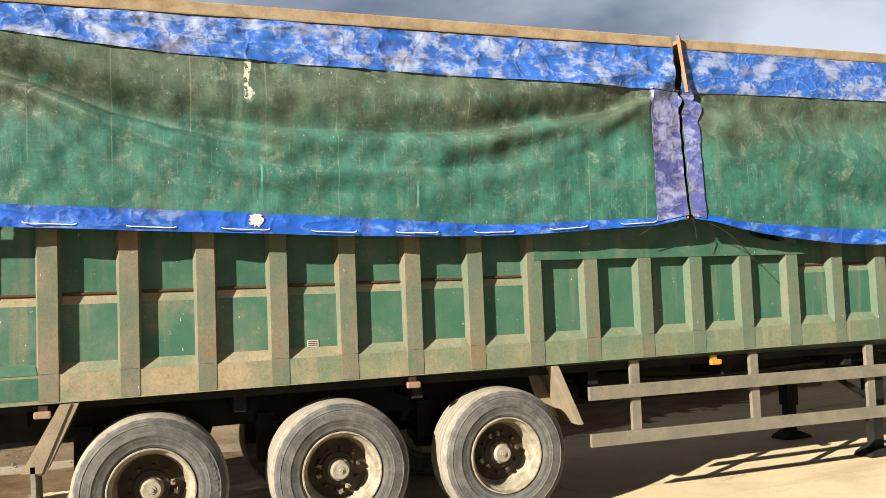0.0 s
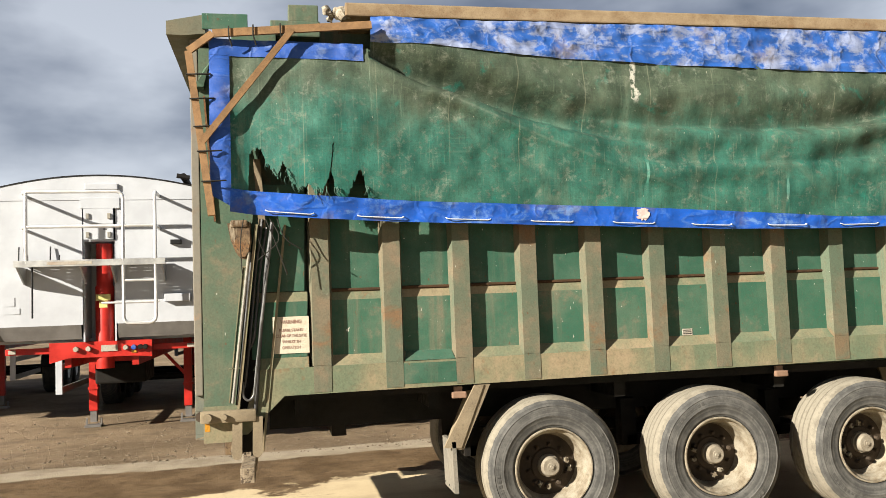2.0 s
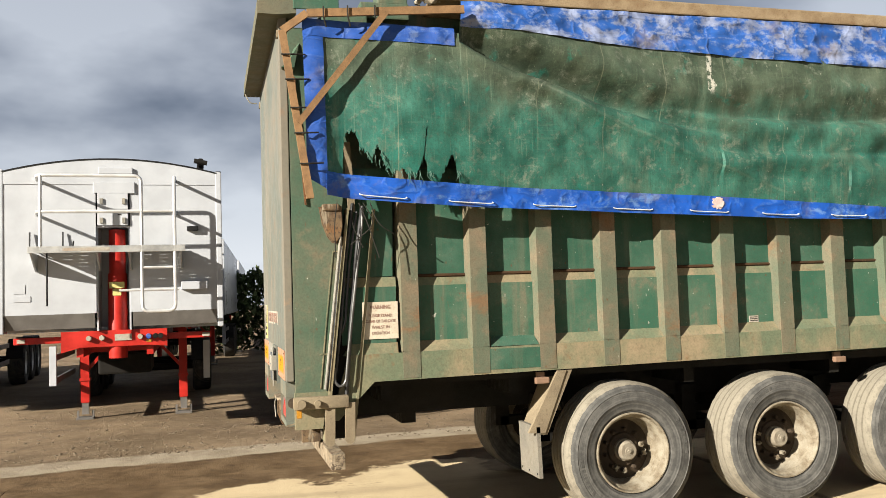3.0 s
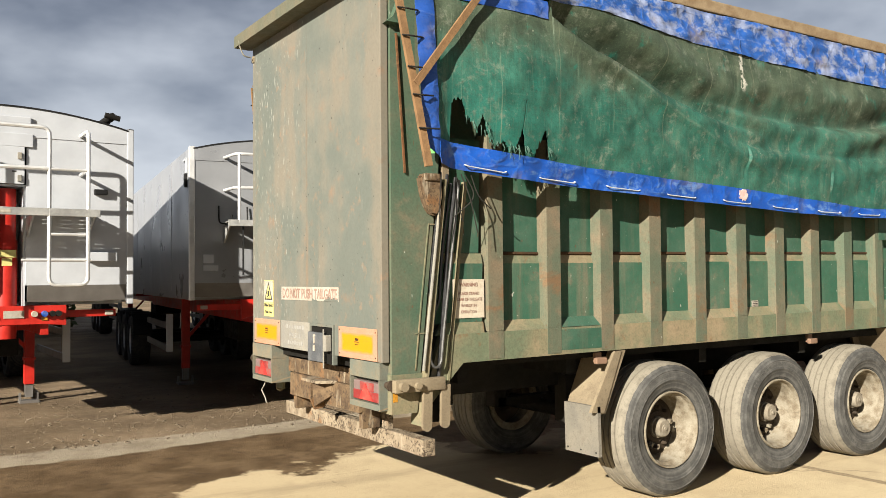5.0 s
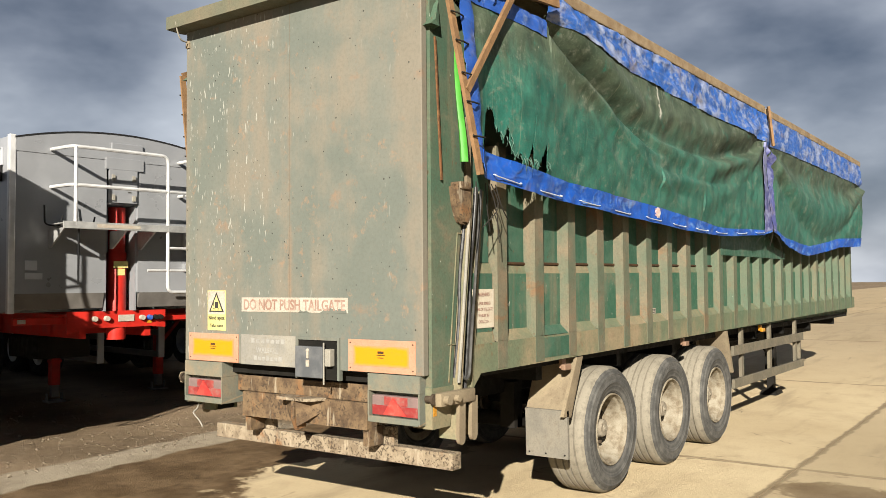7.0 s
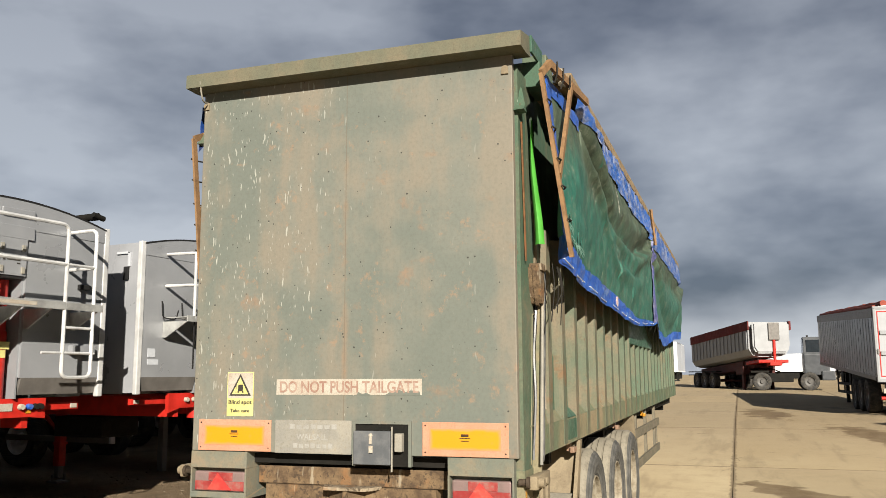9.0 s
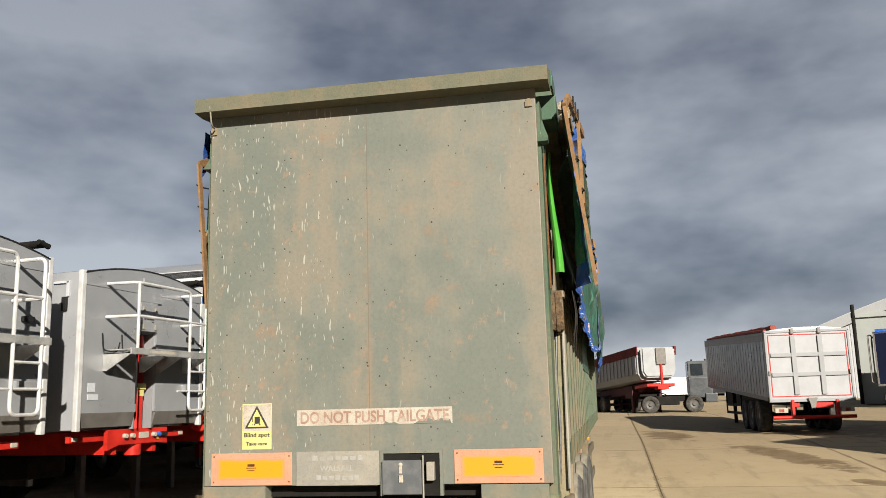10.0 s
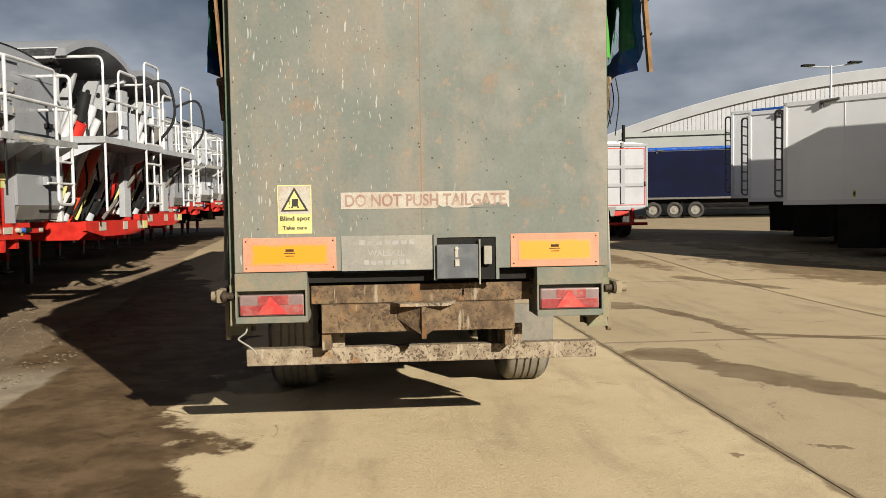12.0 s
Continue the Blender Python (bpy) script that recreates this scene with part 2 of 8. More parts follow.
def gate_paint():
    """Old sage paint: tan dust, soft rust blooms, droppings in thin runs, dark specks."""
    k = Nodes("weathered_tailgate")
    k.b.inputs["Specular IOR Level"].default_value = 0.3
    y, z = k.axis("Y"), k.axis("Z")
    big, mid, fine = k.noise(1.1, 5, 0.6), k.noise(5.0, 6, 0.65, shift=3), k.noise(40, 6, 0.7, shift=7)
    run = k.noise(3.2, 6, 0.6, stretch=(1, 1, 0.14), shift=1.7)
    cloud = k.math("ADD", k.math("MULTIPLY", run, 0.5), k.math("MULTIPLY", big, 0.5))
    col = k.mix(k.band(big, 0.38, 0.62), (0.135, 0.15, 0.128), (0.172, 0.176, 0.147))
    edge = k.math("MINIMUM", y, k.math("SUBTRACT", 2.39, y))
    edge_dust = k.band(k.math("ADD", edge, k.math("MULTIPLY", mid, 0.35)), 0.16, 0.34, 1.0, 0)
    col = k.mix(k.math("MAXIMUM", k.band(cloud, 0.45, 0.57, 0, 0.68), k.math("MULTIPLY", edge_dust, 0.75)), col, (0.218, 0.186, 0.14))
    rust = k.math("ADD", k.math("MULTIPLY", mid, 0.6), k.math("MULTIPLY", k.noise(2.1, 5, 0.65, shift=9), 0.4))
    col = k.mix(k.band(rust, 0.56, 0.66, 0, 0.6), col, (0.255, 0.16, 0.10))
    bloom = k.math("ADD", k.math("MULTIPLY", k.noise(11, 7, 0.72, shift=44), 0.65), k.math("MULTIPLY", k.noise(2.6, 3, 0.5, shift=51), 0.35))
    col = k.mix(k.band(bloom, 0.56, 0.64, 0, 0.55), col, (0.29, 0.185, 0.115))
    seam = k.math("ABSOLUTE", k.math("SUBTRACT", y, 1.195), 0.0)
    col = k.mix(k.math("MULTIPLY", k.band(k.math("ADD", seam, k.math("MULTIPLY", mid, 0.06)), 0.025, 0.065, 1, 0), k.band(k.noise(2.5, 4, 0.6, stretch=(1, 1, 0.5), shift=12), 0.47, 0.62, 0.0, 0.6)), col, (0.26, 0.165, 0.1))
    col = k.mix(k.band(seam, 0.002, 0.004, 0.6, 0), col, (0.14, 0.11, 0.075))
    # droppings: more of them towards the far edge
    where = k.band(k.math("ADD", y, k.math("MULTIPLY", k.noise(1.4, 3, 0.5, shift=6), 1.1)), 1.45, 2.9, 0.02, 0.135)
    for st, sh, size in (((0, 60, 9), 2.0, 0.30), ((0, 30, 5.5), 9.0, 0.17), ((0, 110, 20), 5.0, 0.30), ((0, 19, 4.6), 13.0, 0.11)):
        d, r1, r2 = k.cells(st, sh, 0.05)
        here = k.band(k.math("SUBTRACT", where, r1), 0.0, 0.05)
        dot = k.band(k.math("SUBTRACT", k.math("MULTIPLY", k.math("ADD", r2, 0.25), size), d), 0.0, 0.10, 0, 0.55)
        col = k.mix(k.math("MULTIPLY", here, dot), col, (0.50, 0.50, 0.44))
    d, r1, r2 = k.cells((0, 24, 24), 4.0)
    dot = k.band(k.math("SUBTRACT", k.math("MULTIPLY", r2, 0.17), d), 0.0, 0.03)
    col = k.mix(k.math("MULTIPLY", k.band(r1, 0.66, 0.68), dot), col, (0.035, 0.035, 0.03))
    col = k.mix(k.band(fine, 0.4, 0.75, 0.0, 0.25), col, (0.08, 0.072, 0.056))
    return k.done(col, k.band(mid, 0.3, 0.7, 0.5, 0.75), 0.0, k.bump(k.math("ADD", k.math("MULTIPLY", mid, 1.2), fine), 0.14, 0.006))


M["gate"] = gate_paint()
M["lamp_steel"] = weathered("dusty_lamp_box", (0.155, 0.17, 0.14), (0.21, 0.195, 0.145), (0.27, 0.21, 0.14), 0.5, 0.2, 4, 0.65)
M["post"] = weathered("green_corner_post", (0.072, 0.128, 0.085), (0.125, 0.148, 0.10), (0.25, 0.185, 0.12), 0.38, 0.5, 1.6, 0.58, spots=(0.3, 0.29, 0.2), spot_cut=0.73, scratches=0.15)
M["rust"] = weathered("rust", (0.2, 0.09, 0.04), (0.12, 0.06, 0.03), (0.3, 0.16, 0.07), 0.5, 0.0, 9, 0.85, relief=0.4)
M["rust_dark"] = weathered("dark_rust", (0.085, 0.045, 0.022), (0.05, 0.03, 0.018), (0.15, 0.09, 0.045), 0.4, 0.0, 9, 0.85, relief=0.4)
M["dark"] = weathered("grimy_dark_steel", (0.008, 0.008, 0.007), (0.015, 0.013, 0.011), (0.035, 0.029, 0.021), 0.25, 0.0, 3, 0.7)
def speckled_mud(name, pale, brown):
    """Pale dried mud over old dark steel, worn through in specks and flakes."""
    k = Nodes(name)
    k.vary()
    k.b.inputs["Specular IOR Level"].default_value = 0.2
    big, mid, fine = k.noise(2.2, 5, 0.6), k.noise(11, 6, 0.65, shift=3), k.noise(60, 4, 0.7, shift=8)
    col = k.mix(k.band(mid, 0.35, 0.65), pale, brown)
    col = k.mix(k.band(k.noise(5, 5, 0.6, shift=6), 0.56, 0.68, 0, 0.7), col, (0.24, 0.12, 0.05))
    bare = k.math("ADD", k.math("MULTIPLY", k.noise(46, 5, 0.62, shift=5, distort=0.4), 0.7), k.math("MULTIPLY", big, 0.3))
    col = k.mix(k.band(bare, 0.53, 0.575, 0, 0.85), col, (0.06, 0.042, 0.028))
    run = k.noise(16, 4, 0.6, stretch=(1, 1, 0.15), shift=2)
    col = k.mix(k.band(run, 0.6, 0.68, 0, 0.5), col, (0.44, 0.38, 0.28))
    return k.done(col, 0.9, 0.0, k.bump(k.math("ADD", mid, k.math("MULTIPLY", fine, 0.6)), 0.7, 0.012))


M["mud_speck"] = speckled_mud("speckled_mud", (0.33, 0.27, 0.19), (0.20, 0.155, 0.105))
M["mud_brown"] = speckled_mud("brown_speckled_mud", (0.185, 0.125, 0.07), (0.085, 0.056, 0.034))
M["galv"] = weathered("dusty_grey_steel", (0.26, 0.25, 0.22), (0.33, 0.31, 0.26), TAN, 0.3, 0.15, 5, 0.6)
M["hood"] = weathered("olive_tan_hood", (0.135, 0.14, 0.10), (0.17, 0.155, 0.105), (0.21, 0.17, 0.115), 0.4, 0.2, 2.5, 0.65)
M["galv_pale"] = weathered("pale_worn_print", (0.37, 0.36, 0.33), (0.32, 0.31, 0.28), (0.27, 0.25, 0.21), 0.5, 0, 14, 0.6)
M["lock_steel"] = weathered("scuffed_lock_steel", (0.10, 0.107, 0.115), (0.15, 0.155, 0.16), (0.20, 0.19, 0.165), 0.3, 0.2, 9, 0.5)
M["flap"] = weathered("stiff_grey_flap", (0.19, 0.178, 0.15), (0.235, 0.215, 0.175), (0.13, 0.105, 0.075), 0.3, 0.3, 5, 0.7)
M["tan"] = weathered("tan_dusty_steel", (0.29, 0.235, 0.155), (0.225, 0.18, 0.12), (0.17, 0.12, 0.08), 0.25, 0.15, 5, 0.75)
M["guard"] = weathered("dusty_brown_steel", (0.155, 0.14, 0.105), (0.205, 0.18, 0.13), (0.12, 0.092, 0.065), 0.35, 0.2, 5, 0.7)
M["wood"] = weathered("brown_frame_bar", (0.30, 0.175, 0.085), (0.22, 0.13, 0.065), (0.13, 0.08, 0.045), 0.3, 0.0, 12, 0.75)
M["rail"] = weathered("rusty_top_rail", (0.33, 0.25, 0.155), (0.24, 0.17, 0.10), RUST, 0.3, 0.0, 6, 0.8, relief=0.3)


def tarp_green():
    """Faded mesh cloth: olive dirt over teal green, straight stitched seams, chalky scuffs."""
    k = Nodes("worn_green_mesh_sheet")
    k.b.inputs["Specular IOR Level"].default_value = 0.3
    x, z = k.axis("X"), k.axis("Z")
    big, mid = k.noise(0.75, 6, 0.6, shift=2), k.noise(2.6, 9, 0.68, shift=3, distort=0.3)
    fine = k.noise(30, 6, 0.75, shift=6)
    run = k.noise(5, 6, 0.65, stretch=(1, 1, 0.10), shift=4)
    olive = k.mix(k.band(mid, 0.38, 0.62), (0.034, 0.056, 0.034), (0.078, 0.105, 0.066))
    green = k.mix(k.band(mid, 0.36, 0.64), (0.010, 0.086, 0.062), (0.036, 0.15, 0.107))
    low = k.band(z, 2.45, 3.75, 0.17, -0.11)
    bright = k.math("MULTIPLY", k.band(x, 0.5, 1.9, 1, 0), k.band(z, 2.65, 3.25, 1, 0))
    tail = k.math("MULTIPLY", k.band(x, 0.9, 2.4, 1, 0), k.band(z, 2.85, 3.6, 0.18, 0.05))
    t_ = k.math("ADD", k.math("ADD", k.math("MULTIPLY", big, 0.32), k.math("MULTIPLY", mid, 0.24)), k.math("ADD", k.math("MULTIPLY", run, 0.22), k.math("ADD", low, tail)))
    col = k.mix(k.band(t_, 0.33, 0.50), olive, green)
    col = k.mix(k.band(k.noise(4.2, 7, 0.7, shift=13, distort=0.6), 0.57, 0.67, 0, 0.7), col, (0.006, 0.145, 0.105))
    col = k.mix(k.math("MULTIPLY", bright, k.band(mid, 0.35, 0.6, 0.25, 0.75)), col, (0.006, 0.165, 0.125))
    col = k.mix(k.band(run, 0.55, 0.72, 0, 0.35), col, (0.19, 0.20, 0.13))
    chalk = k.math("ADD", k.math("MULTIPLY", k.noise(7, 8, 0.75, shift=9, distort=0.5), 0.6), k.math("MULTIPLY", fine, 0.4))
    col = k.mix(k.band(chalk, 0.51, 0.67, 0, 0.68), col, (0.28, 0.31, 0.235))
    d, r1, r2 = k.cells((38, 38, 11), 3.0, 0.08)
    scratch = k.math("MULTIPLY", k.band(k.math("SUBTRACT", k.math("MULTIPLY", r2, 0.16), d), 0.0, 0.04), k.band(r1, 0.7, 0.72, 0, 0.6))
    col = k.mix(scratch, col, (0.42, 0.44, 0.34))
    # white paint run down the cloth
    px = k.math("ABSOLUTE", k.math("SUBTRACT", k.math("ADD", x, k.math("MULTIPLY", k.noise(6, 4, 0.6, shift=21), 0.16)), 3.40), 0.0)
    drip = k.math("MULTIPLY", k.band(px, 0.012, 0.022, 1, 0), k.math("MULTIPLY", k.band(z, 3.28, 3.34), k.band(fine, 0.42, 0.5)))
    col = k.mix(k.math("MULTIPLY", drip, 0.85), col, (0.60, 0.58, 0.50))
    seam = k.math("ABSOLUTE", k.math("SUBTRACT", k.math("FRACT", k.math("DIVIDE", x, 0.53), 0.0), 0.5), 0.0)
    worn = k.band(k.noise(3, 5, 0.7, stretch=(1, 1, 0.5), shift=17), 0.42, 0.62, 0.0, 0.45)
    col = k.mix(k.math("MULTIPLY", k.band(seam, 0.003, 0.011, 1, 0), worn), col, (0.27, 0.28, 0.19))
    # lit ridge of the long crease painted in pale, with some chalky wear
    u = k.math("MINIMUM", k.math("MAXIMUM", k.math("DIVIDE", k.math("SUBTRACT", x, 1.5), 2.6), 0.0), 1.0)
    off = k.math("ABSOLUTE", k.math("SUBTRACT", z, k.math("SUBTRACT", 3.55, k.math("MULTIPLY", k.math("POWER", u, 0.8), 1.06))), 0.0)
    crease_lit = k.math("MULTIPLY", k.band(off, 0.002, 0.016, 1, 0), k.math("MULTIPLY", k.band(x, 1.5, 1.8), k.band(x, 3.9, 4.1, 1, 0)))
    col = k.mix(k.math("MULTIPLY", crease_lit, k.band(mid, 0.38, 0.6, 0.0, 0.22)), col, (0.25, 0.28, 0.21))
    col = k.mix(k.band(fine, 0.45, 0.75, 0, 0.5), col, (0.016, 0.022, 0.014))
    # fine straight wear along both threads of the weave
    for st, sh, tint, most in (((3.0, 1, 0.09), 51, (0.20, 0.25, 0.17), 0.34), ((0.09, 1, 3.0), 57, (0.16, 0.22, 0.15), 0.16), ((2.2, 1, 0.12), 63, (0.012, 0.022, 0.014), 0.4)):
        lines = k.noise(26, 5, 0.7, stretch=st, shift=sh)
        col = k.mix(k.band(lines, 0.56, 0.70, 0, most), col, tint)
    blot = k.noise(2.1, 7, 0.62, shift=71, distort=0.5)
    col = k.mix(k.band(blot, 0.56, 0.66, 0, 0.3), col, (0.12, 0.15, 0.10))
    thread = k.noise(105, 4, 0.75, shift=33)
    col = k.mix(k.band(thread, 0.46, 0.7, 0, 0.3), col, (0.012, 0.02, 0.013))
    col = k.mix(k.band(thread, 0.28, 0.42, 0.14, 0), col, (0.24, 0.27, 0.2))
    weave = k.t.nodes.new("ShaderNodeTexWave")
    weave.inputs["Scale"].default_value = 55
    weave.bands_direction = "X"
    k.put(k.co.outputs["Object"], weave.inputs["Vector"])
    weave2 = k.t.nodes.new("ShaderNodeTexWave")
    weave2.inputs["Scale"].default_value = 55
    weave2.bands_direction = "Z"
    k.put(k.co.outputs["Object"], weave2.inputs["Vector"])
    cloth = k.math("ADD", weave.outputs["Fac"], weave2.outputs["Fac"])
    crease = k.noise(6, 8, 0.68, stretch=(0.7, 1, 1.2), shift=1, distort=0.8)
    nrm = k.bump(cloth, 0.12, 0.002)
    nrm = k.bump(crease, 0.22, 0.02, nrm)
    return k.done(col, 0.68, 0.0, nrm)


def tarp_blue(name, base, pale, amount):
    """Coated blue cloth, its coating rubbed to pale lilac in ragged patches, creased and dusty."""
    k = Nodes(name)
    k.b.inputs["Specular IOR Level"].default_value = 0.35
    big = k.noise(1.6, 4, 0.55, shift=2)
    patch = k.noise(5.2, 10, 0.66, stretch=(0.75, 1, 1.35), shift=5, distort=0.25)
    fine = k.noise(30, 6, 0.72, shift=7)
    col = k.mix(k.band(big, 0.32, 0.68), base, tuple(c * 0.72 for c in base))
    wear = k.math("ADD", k.math("MULTIPLY", patch, 0.62), k.math("ADD", k.math("MULTIPLY", big, 0.22), k.math("MULTIPLY", fine, 0.16)))
    cut = 0.60 - 0.125 * amount
    col = k.mix(k.band(wear, cut, cut + 0.07, 0, 0.45 + 0.4 * amount), col, pale)
    col = k.mix(k.band(wear, cut + 0.06, cut + 0.12, 0, 0.55 * amount), col, tuple(min(0.8, c * 1.3) for c in pale))
    col = k.mix(k.band(k.noise(3.3, 7, 0.7, shift=8), 0.53, 0.68, 0, 0.6 * amount), col, (0.20, 0.165, 0.15))
    # straight creases, whitened where they have cracked
    ridge = None
    for st, sh in (((0.6, 1, 1.9), 1.0), ((1.6, 1, 1.5), 6.0)):
        f_ = k.math("ABSOLUTE", k.math("SUBTRACT", k.noise(2.6, 3, 0.45, stretch=st, shift=sh), 0.5), 0.0)
        r_ = k.band(f_, 0.0, 0.07, 1, 0)
        ridge = r_ if ridge is None else k.math("MAXIMUM", ridge, r_)
    col = k.mix(k.math("MULTIPLY", k.band(ridge, 0.72, 1.0), k.band(fine, 0.42, 0.6, 0, 0.35 * amount)), col, tuple(min(0.85, c * 1.4) for c in pale))
    col = k.mix(k.band(fine, 0.52, 0.76, 0, 0.4), col, tuple(c * 0.4 for c in base))
    grit = k.noise(75, 4, 0.7, shift=14)
    col = k.mix(k.band(grit, 0.6, 0.72, 0, 0.35), col, (0.20, 0.17, 0.16))
    return k.done(col, k.band(patch, 0.3, 0.7, 0.42, 0.65), 0.0, k.bump(k.math("ADD", k.math("MULTIPLY", ridge, 0.6), k.math("MULTIPLY", patch, 1.2)), 0.16 + 0.22 * amount, 0.02))


M["sheet"] = tarp_green()
M["blue"] = tarp_blue("scuffed_blue_band", (0.022, 0.105, 0.40), (0.225, 0.265, 0.39), 0.95)
M["blue_low"] = tarp_blue("bright_blue_band", (0.006, 0.092, 0.48), (0.13, 0.25, 0.50), 0.62)
M["blue_rear"] = tarp_blue("faded_rear_band", (0.02, 0.085, 0.37), (0.13, 0.20, 0.40), 0.55)
M["blue_pale"] = tarp_blue("faded_violet_band", (0.070, 0.080, 0.25), (0.22, 0.235, 0.38), 0.9)
M["lime"] = plain("lime_plastic", (0.07, 0.31, 0.04), 0.45)
M["lump"] = weathered("crumbly_lump", (0.45, 0.41, 0.33), (0.30, 0.25, 0.18), (0.16, 0.12, 0.08), 0.4, 0, 25, 0.85, relief=0.5)
M["thread"] = plain("pale_teal_thread", (0.10, 0.19, 0.15), 0.8)
M["splash"] = weathered("pink_splash", (0.7, 0.62, 0.58), (0.65, 0.38, 0.34), (0.4, 0.4, 0.5), 0.3, 0, 14, 0.6)
M["rope"] = plain("dark_cord", (0.03, 0.028, 0.024), 0.8)


def rubber(name, base, dust, amount):
    """Dusty rubber, its moulded rings catching dust round the wheel's own axle."""
    k = Nodes(name)
    k.b.inputs["Specular IOR Level"].default_value = 0.2
    s_ = k.t.nodes.new("ShaderNodeSeparateXYZ")
    k.put(k.co.outputs["Object"], s_.inputs["Vector"])
    r_ = k.math("SQRT", k.math("ADD", k.math("MULTIPLY", s_.outputs["X"], s_.outputs["X"]), k.math("MULTIPLY", s_.outputs["Z"], s_.outputs["Z"])), 0.0)
    ring = k.t.nodes.new("ShaderNodeTexNoise")
    ring.noise_dimensions = "1D"
    ring.inputs["Scale"].default_value, ring.inputs["Detail"].default_value = 46.0, 4
    k.put(r_, ring.inputs["W"])
    k.vary()
    a = k.noise(9, 7, 0.7)
    b = k.noise(45, 4, 0.7, shift=4)
    mask = k.math("ADD", k.math("MULTIPLY", a, 0.65), k.math("MULTIPLY", ring.outputs["Fac"], 0.35))
    col = k.mix(k.band(mask, 0.5 - amount * 0.22, 0.72 - amount * 0.2), base, dust)
    col = k.mix(k.band(b, 0.5, 0.75, 0, 0.45), col, tuple(c * 0.5 for c in base))
    return k.done(col, 0.8, 0.0, k.bump(k.math("ADD", b, ring.outputs["Fac"]), 0.3, 0.004))


M["tyre"] = rubber("worn_tyre_wall", (0.06, 0.059, 0.055), (0.125, 0.121, 0.110), 0.45)
M["tread"] = rubber("dusty_tread", (0.15, 0.133, 0.103), (0.25, 0.225, 0.175), 0.6)
M["rim"] = weathered("muddy_rim", (0.33, 0.295, 0.225), (0.22, 0.18, 0.125), (0.10, 0.075, 0.052), 0.36, 0.0, 13, 0.65, relief=0.3)
M["rim_dark"] = weathered("oily_wheel_centre", (0.045, 0.034, 0.024), (0.075, 0.055, 0.038), (0.16, 0.12, 0.085), 0.3, 0.0, 9, 0.6, relief=0.4)
M["hub"] = weathered("dusty_hub_cap", (0.30, 0.265, 0.205), (0.23, 0.195, 0.145), (0.15, 0.12, 0.09), 0.3, 0.0, 12, 0.6)
M["white"] = plain("white_gelcoat", (0.49, 0.51, 0.54), 0.38, 0, 0.07, 3)
M["grey"] = plain("light_grey_alloy", (0.50, 0.51, 0.52), 0.38, 0.3, 0.10, 2, colour_scale=1.0)
M["grey_dark"] = plain("grey_trim", (0.15, 0.138, 0.125), 0.5, 0.1, 0.15)
M["alu"] = plain("aluminium_tube", (0.54, 0.54, 0.53), 0.38, 0.4, 0.12, colour_scale=1.0)
M["red_ram"] = plain("orange_red_ram", (0.72, 0.075, 0.025), 0.4, 0, 0.2)
M["red"] = plain("red_chassis_paint", (0.46, 0.022, 0.014), 0.45, 0, 0.2)
M["pipe"] = plain("dulled_pipe", (0.085, 0.084, 0.08), 0.4, 0.3, 0.4, 14)
M["hose"] = plain("worn_black_hose", (0.03, 0.03, 0.031), 0.35, 0, 0.4, 20)
M["black"] = plain("black_plastic", (0.018, 0.018, 0.018), 0.5, 0, 0.2)
M["letter"] = plain("dark_lettering", (0.05, 0.045, 0.04), 0.6)
M["letter_red"] = weathered("faded_red_lettering", (0.30, 0.175, 0.135), (0.36, 0.25, 0.20), (0.45, 0.36, 0.28), 0.52, 0, 8, 0.6)
M["sticker"] = weathered("aged_white_sticker", (0.48, 0.45, 0.38), (0.43, 0.37, 0.30), (0.33, 0.22, 0.14), 0.35, 0.2, 6, 0.55)
M["label_cream"] = weathered("faded_cream_label", (0.66, 0.60, 0.48), (0.60, 0.52, 0.40), (0.40, 0.27, 0.17), 0.25, 0.15, 6, 0.55)
M["yellow"] = plain("yellow_sign", (0.58, 0.53, 0.20), 0.5)
M["marker_red"] = weathered("faded_marker_border", (0.56, 0.26, 0.16), (0.52, 0.29, 0.19), (0.42, 0.27, 0.17), 0.3, 0.2, 5, 0.45, relief=0.05)


def marker_field():
    """Amber sheet, blotched and fading towards its edges."""
    k = Nodes("amber_marker_field")
    s = k.t.nodes.new("ShaderNodeSeparateXYZ")
    k.put(k.co.outputs["Generated"], s.inputs["Vector"])
    n1, n2 = k.noise(14, 5, 0.6), k.noise(50, 4, 0.6, shift=4)
    ey = k.math("MULTIPLY", k.math("MINIMUM", s.outputs["Y"], k.math("SUBTRACT", 1.0, s.outputs["Y"])), 3.0)
    ez = k.math("MINIMUM", s.outputs["Z"], k.math("SUBTRACT", 1.0, s.outputs["Z"]))
    e_ = k.math("ADD", k.math("MINIMUM", ey, ez), k.math("MULTIPLY", k.math("SUBTRACT", n1, 0.5), 0.22))
    col = k.mix(k.band(e_, 0.0, 0.16), (0.60, 0.24, 0.10), (0.64, 0.265, 0.006))
    col = k.mix(k.band(n2, 0.55, 0.8, 0, 0.35), col, (0.45, 0.25, 0.08))
    return k.done(col, 0.4)


